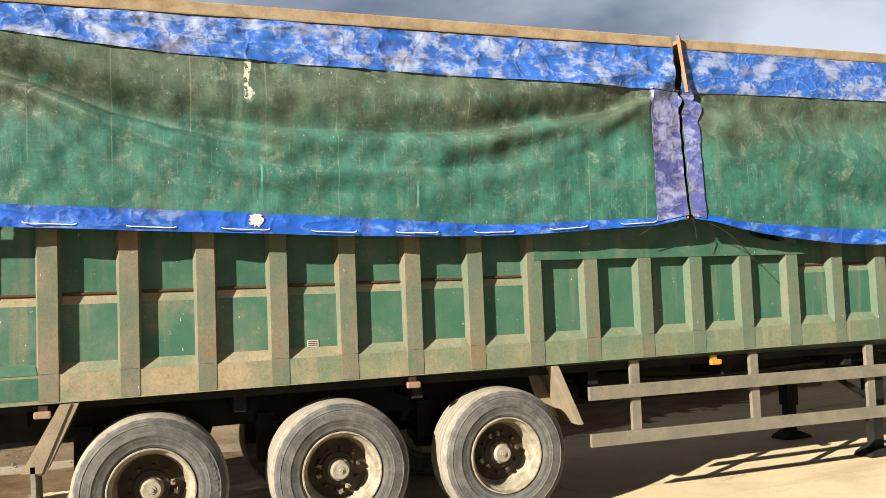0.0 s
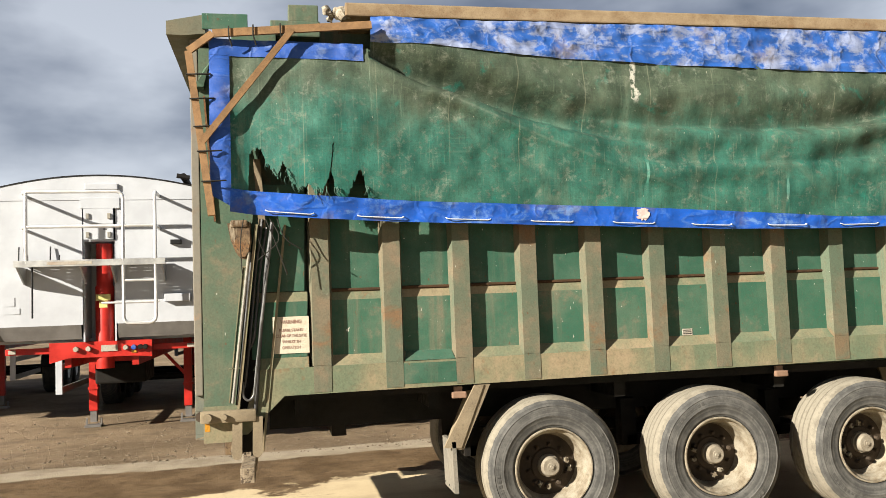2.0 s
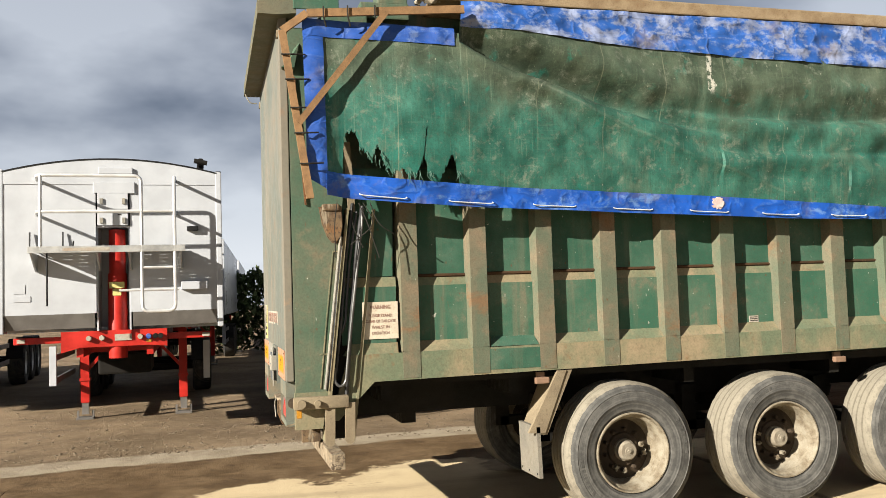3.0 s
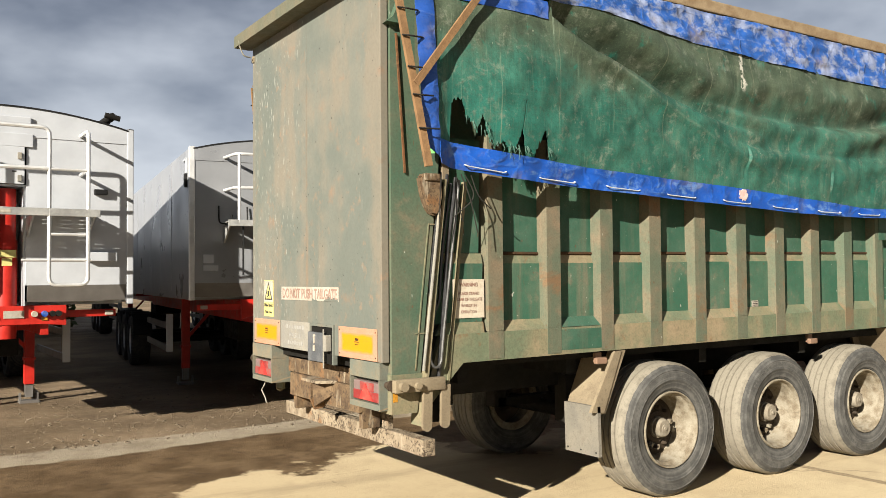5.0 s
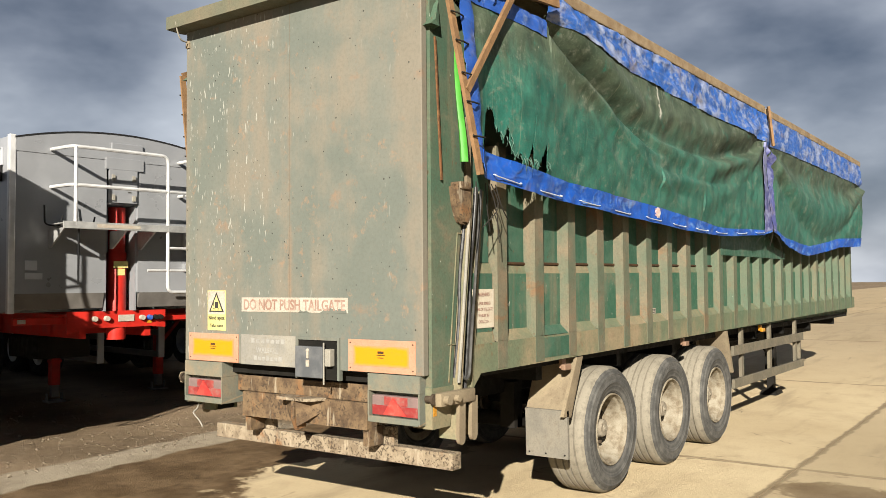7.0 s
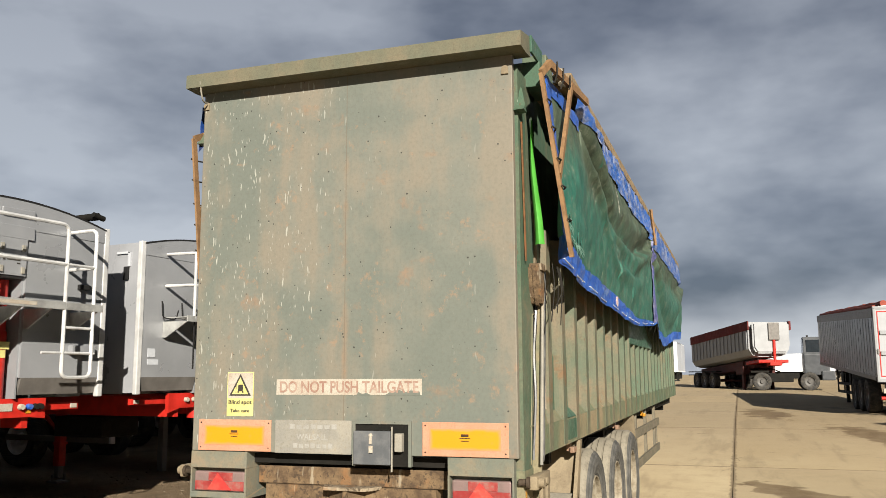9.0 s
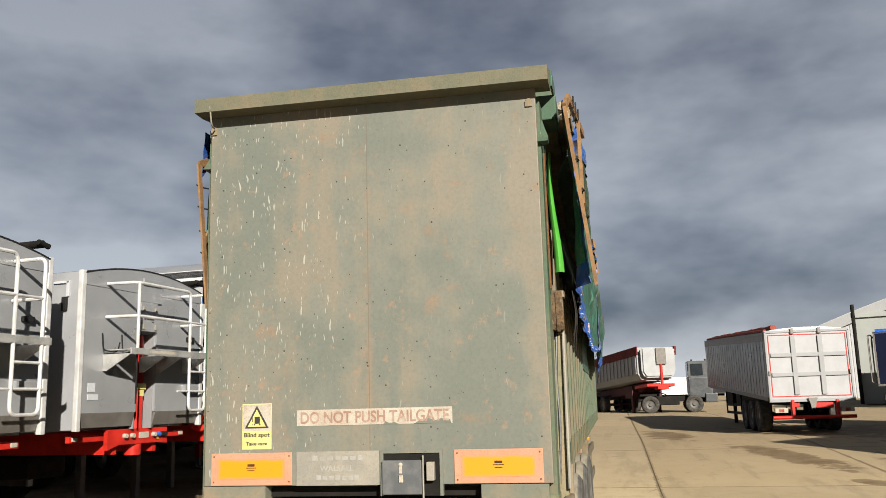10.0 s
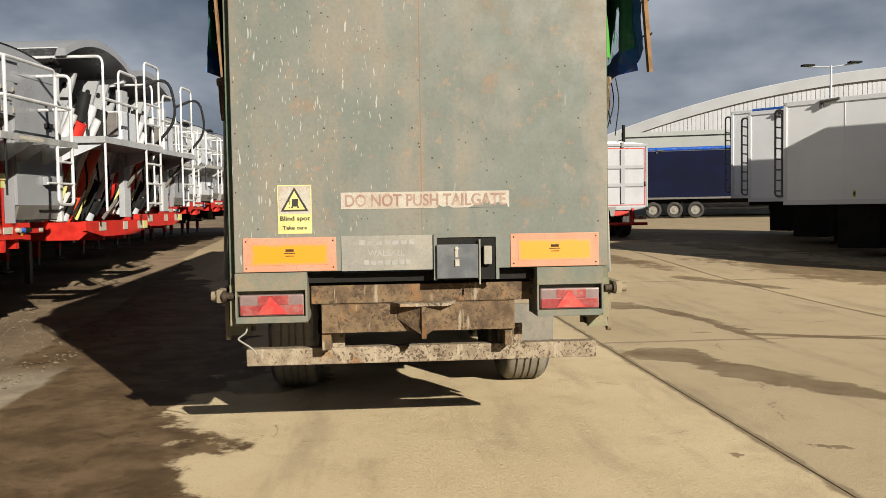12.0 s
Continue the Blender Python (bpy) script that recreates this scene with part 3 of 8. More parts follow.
M["marker_yellow"] = marker_field()
M["lens_red"] = weathered("faded_red_lens", (0.27, 0.028, 0.028), (0.34, 0.07, 0.06), (0.30, 0.17, 0.145), 0.5, 0, 9, 0.4, relief=0.05)
M["lens_bright"] = weathered("brighter_red_lens", (0.50, 0.04, 0.035), (0.48, 0.08, 0.06), (0.40, 0.19, 0.155), 0.4, 0, 9, 0.4, relief=0.05)
M["lens_grey"] = weathered("smoked_lamp_lens", (0.24, 0.16, 0.15), (0.2, 0.14, 0.13), (0.3, 0.25, 0.2), 0.3, 0, 9, 0.4, relief=0.05)
M["amber"] = plain("amber_lens", (0.48, 0.22, 0.02), 0.3)
M["orange_dull"] = plain("dull_orange_lens", (0.24, 0.15, 0.10), 0.5)


# ---- geometry helpers ----
def root(name, at, label, category, group="", kind=""):
    ob = new(name)
    ob.location = at
    ob.empty_display_size = 0.3
    return tagged(ob, label, category, group, kind)


def part(name, bm, material, parent=None, label="", smooth=False):
    me = bpy.data.meshes.new(name)
    bmesh.ops.recalc_face_normals(bm, faces=bm.faces[:])
    bm.to_mesh(me)
    bm.free()
    for mt in material if isinstance(material, (list, tuple)) else (material,):
        me.materials.append(mt)
    if smooth:
        for p in me.polygons:
            p.use_smooth = True
        me.set_sharp_from_angle(angle=radians(38))
    ob = new(name, me)
    if parent is not None:
        ob.parent = parent
        if parent.type == "EMPTY":
            ob.matrix_parent_inverse = parent.matrix_basis.inverted()
    return tagged(ob, label)


def twin(ob, shift, name=None):
    """Another part on the same mesh, moved by shift."""
    o = ob.copy()
    scene.collection.objects.link(o)
    o.matrix_basis = Matrix.Translation(shift) @ ob.matrix_basis
    if name:
        o.name = name
    for c in ob.children:
        d = c.copy()
        scene.collection.objects.link(d)
        d.parent = o
        d.matrix_parent_inverse = c.matrix_parent_inverse
    return o


def B():
    return bmesh.new()


def hexa(bm, c, mat=0):
    """A solid from eight corners: four below, four above, both counter-clockwise."""
    v = [bm.verts.new(p) for p in c]
    for idx in ((3, 2, 1, 0), (4, 5, 6, 7), (0, 1, 5, 4), (1, 2, 6, 5), (2, 3, 7, 6), (3, 0, 4, 7)):
        bm.faces.new([v[i] for i in idx]).material_index = mat
    return v


def box(bm, lo, hi, bevel=0.0, mat=0, turn=None):
    (a, b, c), (d, e_, f_) = lo, hi
    pts = [(a, b, c), (d, b, c), (d, e_, c), (a, e_, c), (a, b, f_), (d, b, f_), (d, e_, f_), (a, e_, f_)]
    if turn is not None:
        pts = [turn @ Vector(p) for p in pts]
    v = hexa(bm, pts, mat)
    if bevel:
        es = list({ed for x in v for ed in x.link_edges})
        bmesh.ops.bevel(bm, geom=es, offset=bevel, segments=2, affect="EDGES", profile=0.6)
    return v


def prism(bm, pts, axis, a, b, mat=0):
    """A polygon, given in the two axes other than axis, pushed from a to b along it."""
    def at(p, h):
        return {"x": (h, p[0], p[1]), "y": (p[0], h, p[1]), "z": (p[0], p[1], h)}[axis]
    lo, hi = [bm.verts.new(at(p, a)) for p in pts], [bm.verts.new(at(p, b)) for p in pts]
    n = len(pts)
    fs = [bm.faces.new(lo), bm.faces.new(hi[::-1])]
    fs += [bm.faces.new((lo[i], lo[(i + 1) % n], hi[(i + 1) % n], hi[i])) for i in range(n)]
    for f_ in fs:
        f_.material_index = mat


def rounded(pts, rad, n=5):
    """A path with its inner corners rounded."""
    pts = [Vector(p) for p in pts]
    out = [pts[0]]
    for p, q, r in zip(pts, pts[1:], pts[2:]):
        d = min(rad, (p - q).length * 0.49, (r - q).length * 0.49)
        s, t_ = q + (p - q).normalized() * d, q + (r - q).normalized() * d
        out += [(s * (1 - u) + q * u) * (1 - u) + (q * (1 - u) + t_ * u) * u for u in (i / n for i in range(n + 1))]
    return out + [pts[-1]]


def tube(bm, pts, r, n=8, mat=0, taper=None):
    pts = [Vector(p) for p in pts]
    rings, side = [], None
    for i, p in enumerate(pts):
        way = (pts[min(i + 1, len(pts) - 1)] - pts[max(i - 1, 0)]).normalized()
        if side is None:
            side = way.orthogonal().normalized()
        side = (side - way * side.dot(way)).normalized()
        up = way.cross(side)
        rr = r if taper is None else r + (taper - r) * i / (len(pts) - 1)
        rings.append([bm.verts.new(p + (side * math.cos(a) + up * math.sin(a)) * rr) for a in (2 * math.pi * j / n for j in range(n))])
    for a, b in zip(rings, rings[1:]):
        for j in range(n):
            bm.faces.new((a[j], a[(j + 1) % n], b[(j + 1) % n], b[j])).material_index = mat
    bm.faces.new(rings[0][::-1]).material_index = mat
    bm.faces.new(rings[-1]).material_index = mat


def bar(bm, p, q, w, h, up=(0, 0, 1), mat=0):
    """A straight bar of section w across and h along up."""
    p, q = Vector(p), Vector(q)
    way = (q - p).normalized()
    across = way.cross(Vector(up)).normalized()
    u = across.cross(way)
    a, b = across * w / 2, u * h / 2
    hexa(bm, [p - a - b, p + a - b, p + a + b, p - a + b, q - a - b, q + a - b, q + a + b, q - a + b], mat)


def lathe(bm, profile, centre, n=48, axis="y", mat=0, close=False):
    """profile: rows of (radius, along)."""
    c = Vector(centre)

    def at(r, h, a):
        u, v = r * math.cos(a), r * math.sin(a)
        return c + Vector({"y": (u, h, v), "x": (h, u, v), "z": (u, v, h)}[axis])
    rings = [[bm.verts.new(at(r, h, 2 * math.pi * j / n)) for j in range(n)] if r > 1e-5 else [bm.verts.new(at(0, h, 0))] for r, h in profile]
    for a, b in zip(rings, rings[1:]):
        for j in range(n):
            k, la, lb = (j + 1) % n, len(a), len(b)
            vs = [a[j % la], a[k % la], b[k % lb], b[j % lb]]
            vs = list(dict.fromkeys(vs))
            if len(vs) > 2:
                bm.faces.new(vs).material_index = mat


def text_part(name, words, height, at, facing, material, parent, width=None, bold=0.03):
    """Built-in font lettering as a thin mesh. facing: rx, ry, rz in degrees."""
    cu = bpy.data.curves.new(name, "FONT")
    cu.body, cu.size, cu.align_x, cu.align_y, cu.extrude, cu.offset = words, height / 0.7, "CENTER", "CENTER", 0.0006, height * bold
    tmp = bpy.data.objects.new(name, cu)
    me = bpy.data.meshes.new_from_object(tmp)
    bpy.data.objects.remove(tmp)
    xs = [v.co.x for v in me.vertices]
    sx = width / (max(xs) - min(xs)) if width else 1.0
    ys = [v.co.y for v in me.vertices]
    mid = (max(ys) + min(ys)) / 2
    m = pose(*at, *facing) @ Matrix.Diagonal((sx, 1, 1, 1)) @ Matrix.Translation((0, -mid, 0))
    me.transform(m)
    me.materials.append(material)
    ob = new(name, me)
    ob.parent = parent
    if parent.type == "EMPTY":
        ob.matrix_parent_inverse = parent.matrix_basis.inverted()
    return ob


# ---- ground ----
def lift(x):
    """The yard climbs gently away from the trailer's tail."""
    u = min(max((x - 7.0) / 17.0, 0.0), 1.0)
    return 0.48 * u * u * (3 - 2 * u) + 0.012 * min(max(x - 25.0, 0.0), 45.0)


def ground_material(name, slab):
    k = Nodes(name)
    big, mid, fine = k.noise(0.35, 5), k.noise(2.1, 6, 0.65, shift=3), k.noise(34, 5, 0.75, shift=6)
    conc = k.mix(k.band(big, 0.3, 0.7), (0.60, 0.475, 0.288), (0.69, 0.56, 0.352))
    conc = k.mix(k.band(mid, 0.45, 0.75, 0, 0.4), conc, (0.39, 0.30, 0.185))
    conc = k.mix(k.band(k.noise(110, 3, 0.7, shift=41), 0.5, 0.7, 0, 0.3), conc, (0.26, 0.195, 0.12))
    conc = k.mix(k.band(fine, 0.52, 0.78, 0, 0.45), conc, (0.23, 0.17, 0.105))
    conc = k.mix(k.band(k.axis("X"), 8.0, 20.0, 0, 0.55), conc, (0.27, 0.205, 0.13))
    if slab:
        info = k.t.nodes.new("ShaderNodeObjectInfo")
        # grime gathered along the joints
        jx = k.math("MULTIPLY", k.math("ABSOLUTE", k.math("SUBTRACT", k.math("FRACT", k.math("ADD", k.math("DIVIDE", k.math("SUBTRACT", k.axis("X"), 4.42), 6.9), 20.5), 0.0), 0.5), 0.0), 6.9)
        jy = k.math("MULTIPLY", k.math("ABSOLUTE", k.math("SUBTRACT", k.math("FRACT", k.math("ADD", k.math("DIVIDE", k.math("ADD", k.axis("Y"), 1.08), 4.45), 20.5), 0.0), 0.5), 0.0), 4.45)
        joint = k.math("ADD", k.math("MINIMUM", jx, jy), k.math("MULTIPLY", k.noise(3.0, 7, 0.7, shift=31), -0.16))
        conc = k.mix(k.band(joint, -0.06, -0.02, 0.75, 0), conc, (0.17, 0.12, 0.072))
        # the lanes past the trailer's own carry more traffic dirt
        conc = k.mix(k.band(k.math("ADD", k.axis("Y"), k.math("MULTIPLY", mid, 0.1)), -1.07, -0.99, 0.36, 0), conc, (0.31, 0.235, 0.14))
        conc = k.mix(k.band(info.outputs["Random"], 0, 1, 0, 0.16), conc, (0.30, 0.26, 0.2))
    x, y = k.axis("X"), k.axis("Y")
    wob = k.math("MULTIPLY", k.math("SUBTRACT", k.noise(1.3, 6, 0.6, shift=2), 0.5), 2.4)
    stony = k.noise(60, 4, 0.8, shift=1)
    mud = k.mix(k.band(mid, 0.35, 0.65), (0.098, 0.062, 0.030), (0.19, 0.128, 0.070))
    mud = k.mix(k.band(k.noise(6, 9, 0.75, shift=27), 0.5, 0.66, 0, 0.6), mud, (0.052, 0.032, 0.016))
    mud = k.mix(k.band(stony, 0.55, 0.75, 0, 0.5), mud, (0.22, 0.18, 0.13))
    dirt = k.mix(k.band(big, 0.4, 0.62), (0.165, 0.119, 0.073), (0.29, 0.212, 0.135))
    dirt = k.mix(k.band(stony, 0.56, 0.7, 0, 0.65), dirt, (0.33, 0.29, 0.23))
    grav = k.noise(7, 9, 0.78, shift=19)
    dirt = k.mix(k.band(grav, 0.5, 0.66, 0, 0.5), dirt, (0.33, 0.265, 0.185))
    dirt = k.mix(k.band(k.noise(0.9, 6, 0.7, shift=11), 0.5, 0.66, 0, 0.45), dirt, (0.10, 0.073, 0.048))
    # wet mud trodden over the slab edge, then a bare strip, then the unpaved yard
    edge = k.math("ADD", y, k.math("ADD", wob, k.math("MULTIPLY", x, -0.30)))
    near = k.math("ADD", edge, k.band(x, 1.6, 5.0, 0, 1.2))
    col = k.mix(k.band(near, 2.45, 2.62), conc, mud)
    wob2 = k.math("MULTIPLY", wob, 0.22)
    strip = k.math("ADD", k.math("ADD", y, wob2), k.math("MULTIPLY", x, -0.09))
    pale = k.mix(k.band(mid, 0.4, 0.7, 0, 0.6), (0.40, 0.34, 0.25), (0.2, 0.155, 0.105))
    col = k.mix(k.math("MULTIPLY", k.band(strip, 4.36, 4.44), k.band(x, 3.0, 4.2, 1, 0)), col, pale)
    col = k.mix(k.band(strip, 5.0, 5.12), col, dirt)
    rough = 0.9
    # oil and water marks on the slabs; the last two paint box-trailer shade
    wet_shade = None
    ragged = k.math("MULTIPLY", k.math("SUBTRACT", k.noise(1.7, 8, 0.62, shift=15, distort=0.4), 0.5), 3.2)
    marks = ((3.45, -1.62, 0.7, 0.42, 0.4), (2.5, -2.05, 1.35, 0.33, 0.45), (8.4, -2.05, 1.35, 0.48, 0.55), (7.0, -2.85, 1.5, 0.16, 0.2), (5.3, -3.0, 1.3, 0.10, 0.0), (4.5, -3.7, 1.0, 0.14, 1.14), (16.4, -4.3, 2.9, 0.6, 0.25), (11.1, -5.25, 1.5, 0.28, 0.45), (18.5, -8.2, 2.6, 0.6, 0.3), (-0.09, -0.77, 0.09, 0.05, 0.2), (0.0, -1.5, 0.16, 0.06, 1.2), (3.2, 2.6, 1.2, 0.6, 0.3), (24.0, -2.0, 3.0, 0.7, 0.1), (12.0, -8.6, 4.6, 1.5, 0.35), (20.0, -12.6, 11.0, 4.2, 0.66))
    for cx, cy, lx, ly, turn in marks:
        mp = k.t.nodes.new("ShaderNodeMapping")
        mp.vector_type = "TEXTURE"
        mp.inputs["Location"].default_value = (cx, cy, 0)
        mp.inputs["Rotation"].default_value = (0, 0, turn)
        mp.inputs["Scale"].default_value = (lx, ly, 1000)
        k.put(k.co.outputs["Object"], mp.inputs["Vector"])
        ln = k.t.nodes.new("ShaderNodeVectorMath")
        ln.operation = "LENGTH"
        k.put(mp.outputs["Vector"], ln.inputs[0])
        d = k.math("ADD", ln.outputs["Value"], k.math("MULTIPLY", ragged, 0.75) if lx > 0.3 else k.math("MULTIPLY", k.math("SUBTRACT", k.noise(14, 6, 0.7, shift=37), 0.45), 3.6))
        s = k.band(d, 0.80, 1.05, 1, 0)
        wet_shade = s if wet_shade is None else k.math("MAXIMUM", wet_shade, s)
    # faint tyre scuffs and drier blooms
    scuff = k.noise(1.1, 7, 0.6, stretch=(0.25, 1.6, 1), shift=23)
    col = k.mix(k.math("MULTIPLY", k.band(scuff, 0.52, 0.66, 0, 0.35), k.band(near, 2.4, 2.6, 1, 0)), col, (0.235, 0.185, 0.12))
    crack = k.t.nodes.new("ShaderNodeTexVoronoi")
    crack.feature = "DISTANCE_TO_EDGE"
    crack.inputs["Scale"].default_value = 0.28
    bent = k.t.nodes.new("ShaderNodeVectorMath")
    bent.operation = "MULTIPLY_ADD"
    jag = k.t.nodes.new("ShaderNodeTexNoise")
    jag.inputs["Scale"].default_value, jag.inputs["Detail"].default_value = 2.2, 6
    bent.inputs[1].default_value = (0.5, 0.5, 0)
    k.put(k.co.outputs["Object"], jag.inputs["Vector"])
    k.put(jag.outputs["Color"], bent.inputs[0])
    k.put(k.co.outputs["Object"], bent.inputs[2])
    k.put(bent.outputs[0], crack.inputs["Vector"])
    col = k.mix(k.math("MULTIPLY", k.band(crack.outputs["Distance"], 0.0, 0.004, 1, 0), k.band(mid, 0.5, 0.6, 0, 0.5)), col, (0.12, 0.09, 0.06))
    col = k.mix(k.math("MULTIPLY", wet_shade, k.band(mid, 0.3, 0.7, 0.6, 0.85)), col, (0.14, 0.09, 0.046))
    damp_shade = k.math("MAXIMUM", wet_shade, k.math("MULTIPLY", k.band(near, 2.45, 2.62), k.band(strip, 4.9, 5.1, 1, 0)))
    rough = k.band(damp_shade, 0, 1, 0.9, 0.75)
    k.b.inputs["Specular IOR Level"].default_value = 0.12
    h = k.math("ADD", k.math("MULTIPLY", fine, 0.6), k.math("MULTIPLY", stony, k.band(near, 2.5, 5.0, 0.2, 2.2)))
    return k.done(col, rough, 0.0, k.bump(h, 0.5, 0.02))


M["stone"] = weathered("gravel_stone", (0.235, 0.19, 0.135), (0.16, 0.12, 0.08), (0.11, 0.08, 0.05), 0.3, 0, 30, 0.8)
M["slab"] = ground_material("stained_concrete", True)
M["yard"] = ground_material("dusty_yard", False)
bm = B()
gx = [-700, -300, -120, -60, -40] + [-30 + i for i in range(0, 80)] + [55, 65, 80, 100, 116, 140, 200, 320, 500, 700]
gy = [-700, -300, -120, -70, -50, -40, -30, -24, -18, -12, -6, -2, 1, 3.37, 4, 5, 6, 8, 10, 12, 15, 18, 24, 30, 40, 60, 100, 200, 400, 700]
gv = [[bm.verts.new((x, y, lift(x) - (0.025 if y < 3.5 and -31 < x < 66 and y > -46 else 0.0))) for y in gy] for x in gx]
for a, b in zip(gv, gv[1:]):
    for i in range(len(gy) - 1):
        bm.faces.new((a[i], b[i], b[i + 1], a[i + 1]))
tagged(part("ground", bm, M["yard"]), "dusty unpaved yard of brown dirt and gravel", "ground", kind="structure")

random.seed(21)
bm = B()
for q in range(2600):
    x, y = random.uniform(-7.0, 9.0), 4.9 + 5.5 * random.random() ** 1.6
    r = 0.008 + 0.02 * random.random() ** 3
    rot = random.random() * 6.28
    ring = [(x + r * random.uniform(0.7, 1.3) * math.cos(rot + a), y + r * random.uniform(0.7, 1.3) * math.sin(rot + a), lift(x) + r * 0.25) for a in (0, 1.26, 2.51, 3.77, 5.03)]
    vs = [bm.verts.new(p) for p in ring]
    top, low = bm.verts.new((x, y, lift(x) + r * 0.8)), bm.verts.new((x, y, lift(x) - r * 0.4))
    for i in range(5):
        bm.faces.new((vs[i], vs[(i + 1) % 5], top))
        bm.faces.new((vs[(i + 1) % 5], vs[i], low))
tagged(part("gravel", bm, M["stone"]), "loose pale gravel on the unpaved yard", "gravel", kind="stuff")

pavement = root("pavement", (10, -10, 0), "pale sandy concrete yard slabs with dark stains and painted shade", "pavement", kind="structure")
SX, SY = 6.9, 4.45
for i in range(-5, 9):
    for j in range(-9, 1):
        x0, y0 = 4.42 + i * SX, -1.08 + j * SY
        x1, y1 = x0 + SX, y0 + SY
        g = 0.006
        bm = B()
        n = 6
        top = [[bm.verts.new((xx, yy, lift(xx))) for yy in (y0 + g, y1 - g)] for xx in (x0 + g + (SX - 2 * g) * q / n for q in range(n + 1))]
        for p, q in zip(top, top[1:]):
            bm.faces.new((p[0], q[0], q[1], p[1]))
        rim_edges = [ed for ed in bm.edges if ed.is_boundary]
        low = bmesh.ops.extrude_edge_only(bm, edges=rim_edges)["geom"]
        for v in low:
            if isinstance(v, bmesh.types.BMVert):
                v.co.z -= 0.06
        part("slab", bm, M["slab"], pavement)

# ---- the green tipper trailer ----
LEN, WIDE = 13.3, 2.39
PITCH = 0.527
RIBS = [0.832 + PITCH * k for k in range(24)]
RISE = 0.009
trailer = root("tipper_trailer", (6.0, 1.2, 0), "old green steel bulk tipper trailer, dusty and rust-streaked, on three axles", "trailer")

# recessed bays, one mesh for all
def bay(depth_low, depth_up, top):
    bm = B()
    a, b = 0.10, PITCH + 0.03
    prof = [(0.006, 1.372, 1), (depth_low, 1.452, 3), (depth_low, 1.855, 1), (depth_up, 1.915, 2), (depth_up - 0.012, 1.922, 2), (depth_up - 0.012, 1.934, 2), (depth_up, 1.94, 0), (depth_up, top, 0), (depth_up + 0.02, top, 0), (depth_up + 0.02, 1.372, 0)]
    lo, hi = [bm.verts.new((a, y, z)) for y, z, _ in prof], [bm.verts.new((b, y, z)) for y, z, _ in prof]
    for i, (_, _, mt) in enumerate(prof):
        j = (i + 1) % len(prof)
        bm.faces.new((lo[i], lo[j], hi[j], hi[i])).material_index = mt
    return bm


def window_bay():
    bm = B()
    a, b = 0.10, PITCH + 0.03
    prof = [(0.006, 1.372, 1), (0.08, 1.452, 3), (0.08, 2.05, 0), (0.01, 2.05, 0), (0.01, 2.06, 0), (0.10, 2.06, 0), (0.10, 1.372, 0)]
    lo, hi = [bm.verts.new((a, y, z)) for y, z, _ in prof], [bm.verts.new((b, y, z)) for y, z, _ in prof]
    for i, (_, _, mt) in enumerate(prof):
        j = (i + 1) % len(prof)
        bm.faces.new((lo[i], lo[j], hi[j], hi[i])).material_index = mt
    return bm


def rib_mesh(far):
    bm = B()
    w, s = 0.128, 0.024
    d = 0.10
    pts = [(0, 0), (w, 0), (w + s, d), (-s, d)]
    prism(bm, pts, "z", 1.382, 2.75)
    prism(bm, [(0, 0), (w, 0), (w, 0.02), (0, 0.02)], "z", 1.192, 1.384)
    return bm


def mirror_y(bm):
    for v in bm.verts:
        v.co.y = WIDE - v.co.y
    return bm


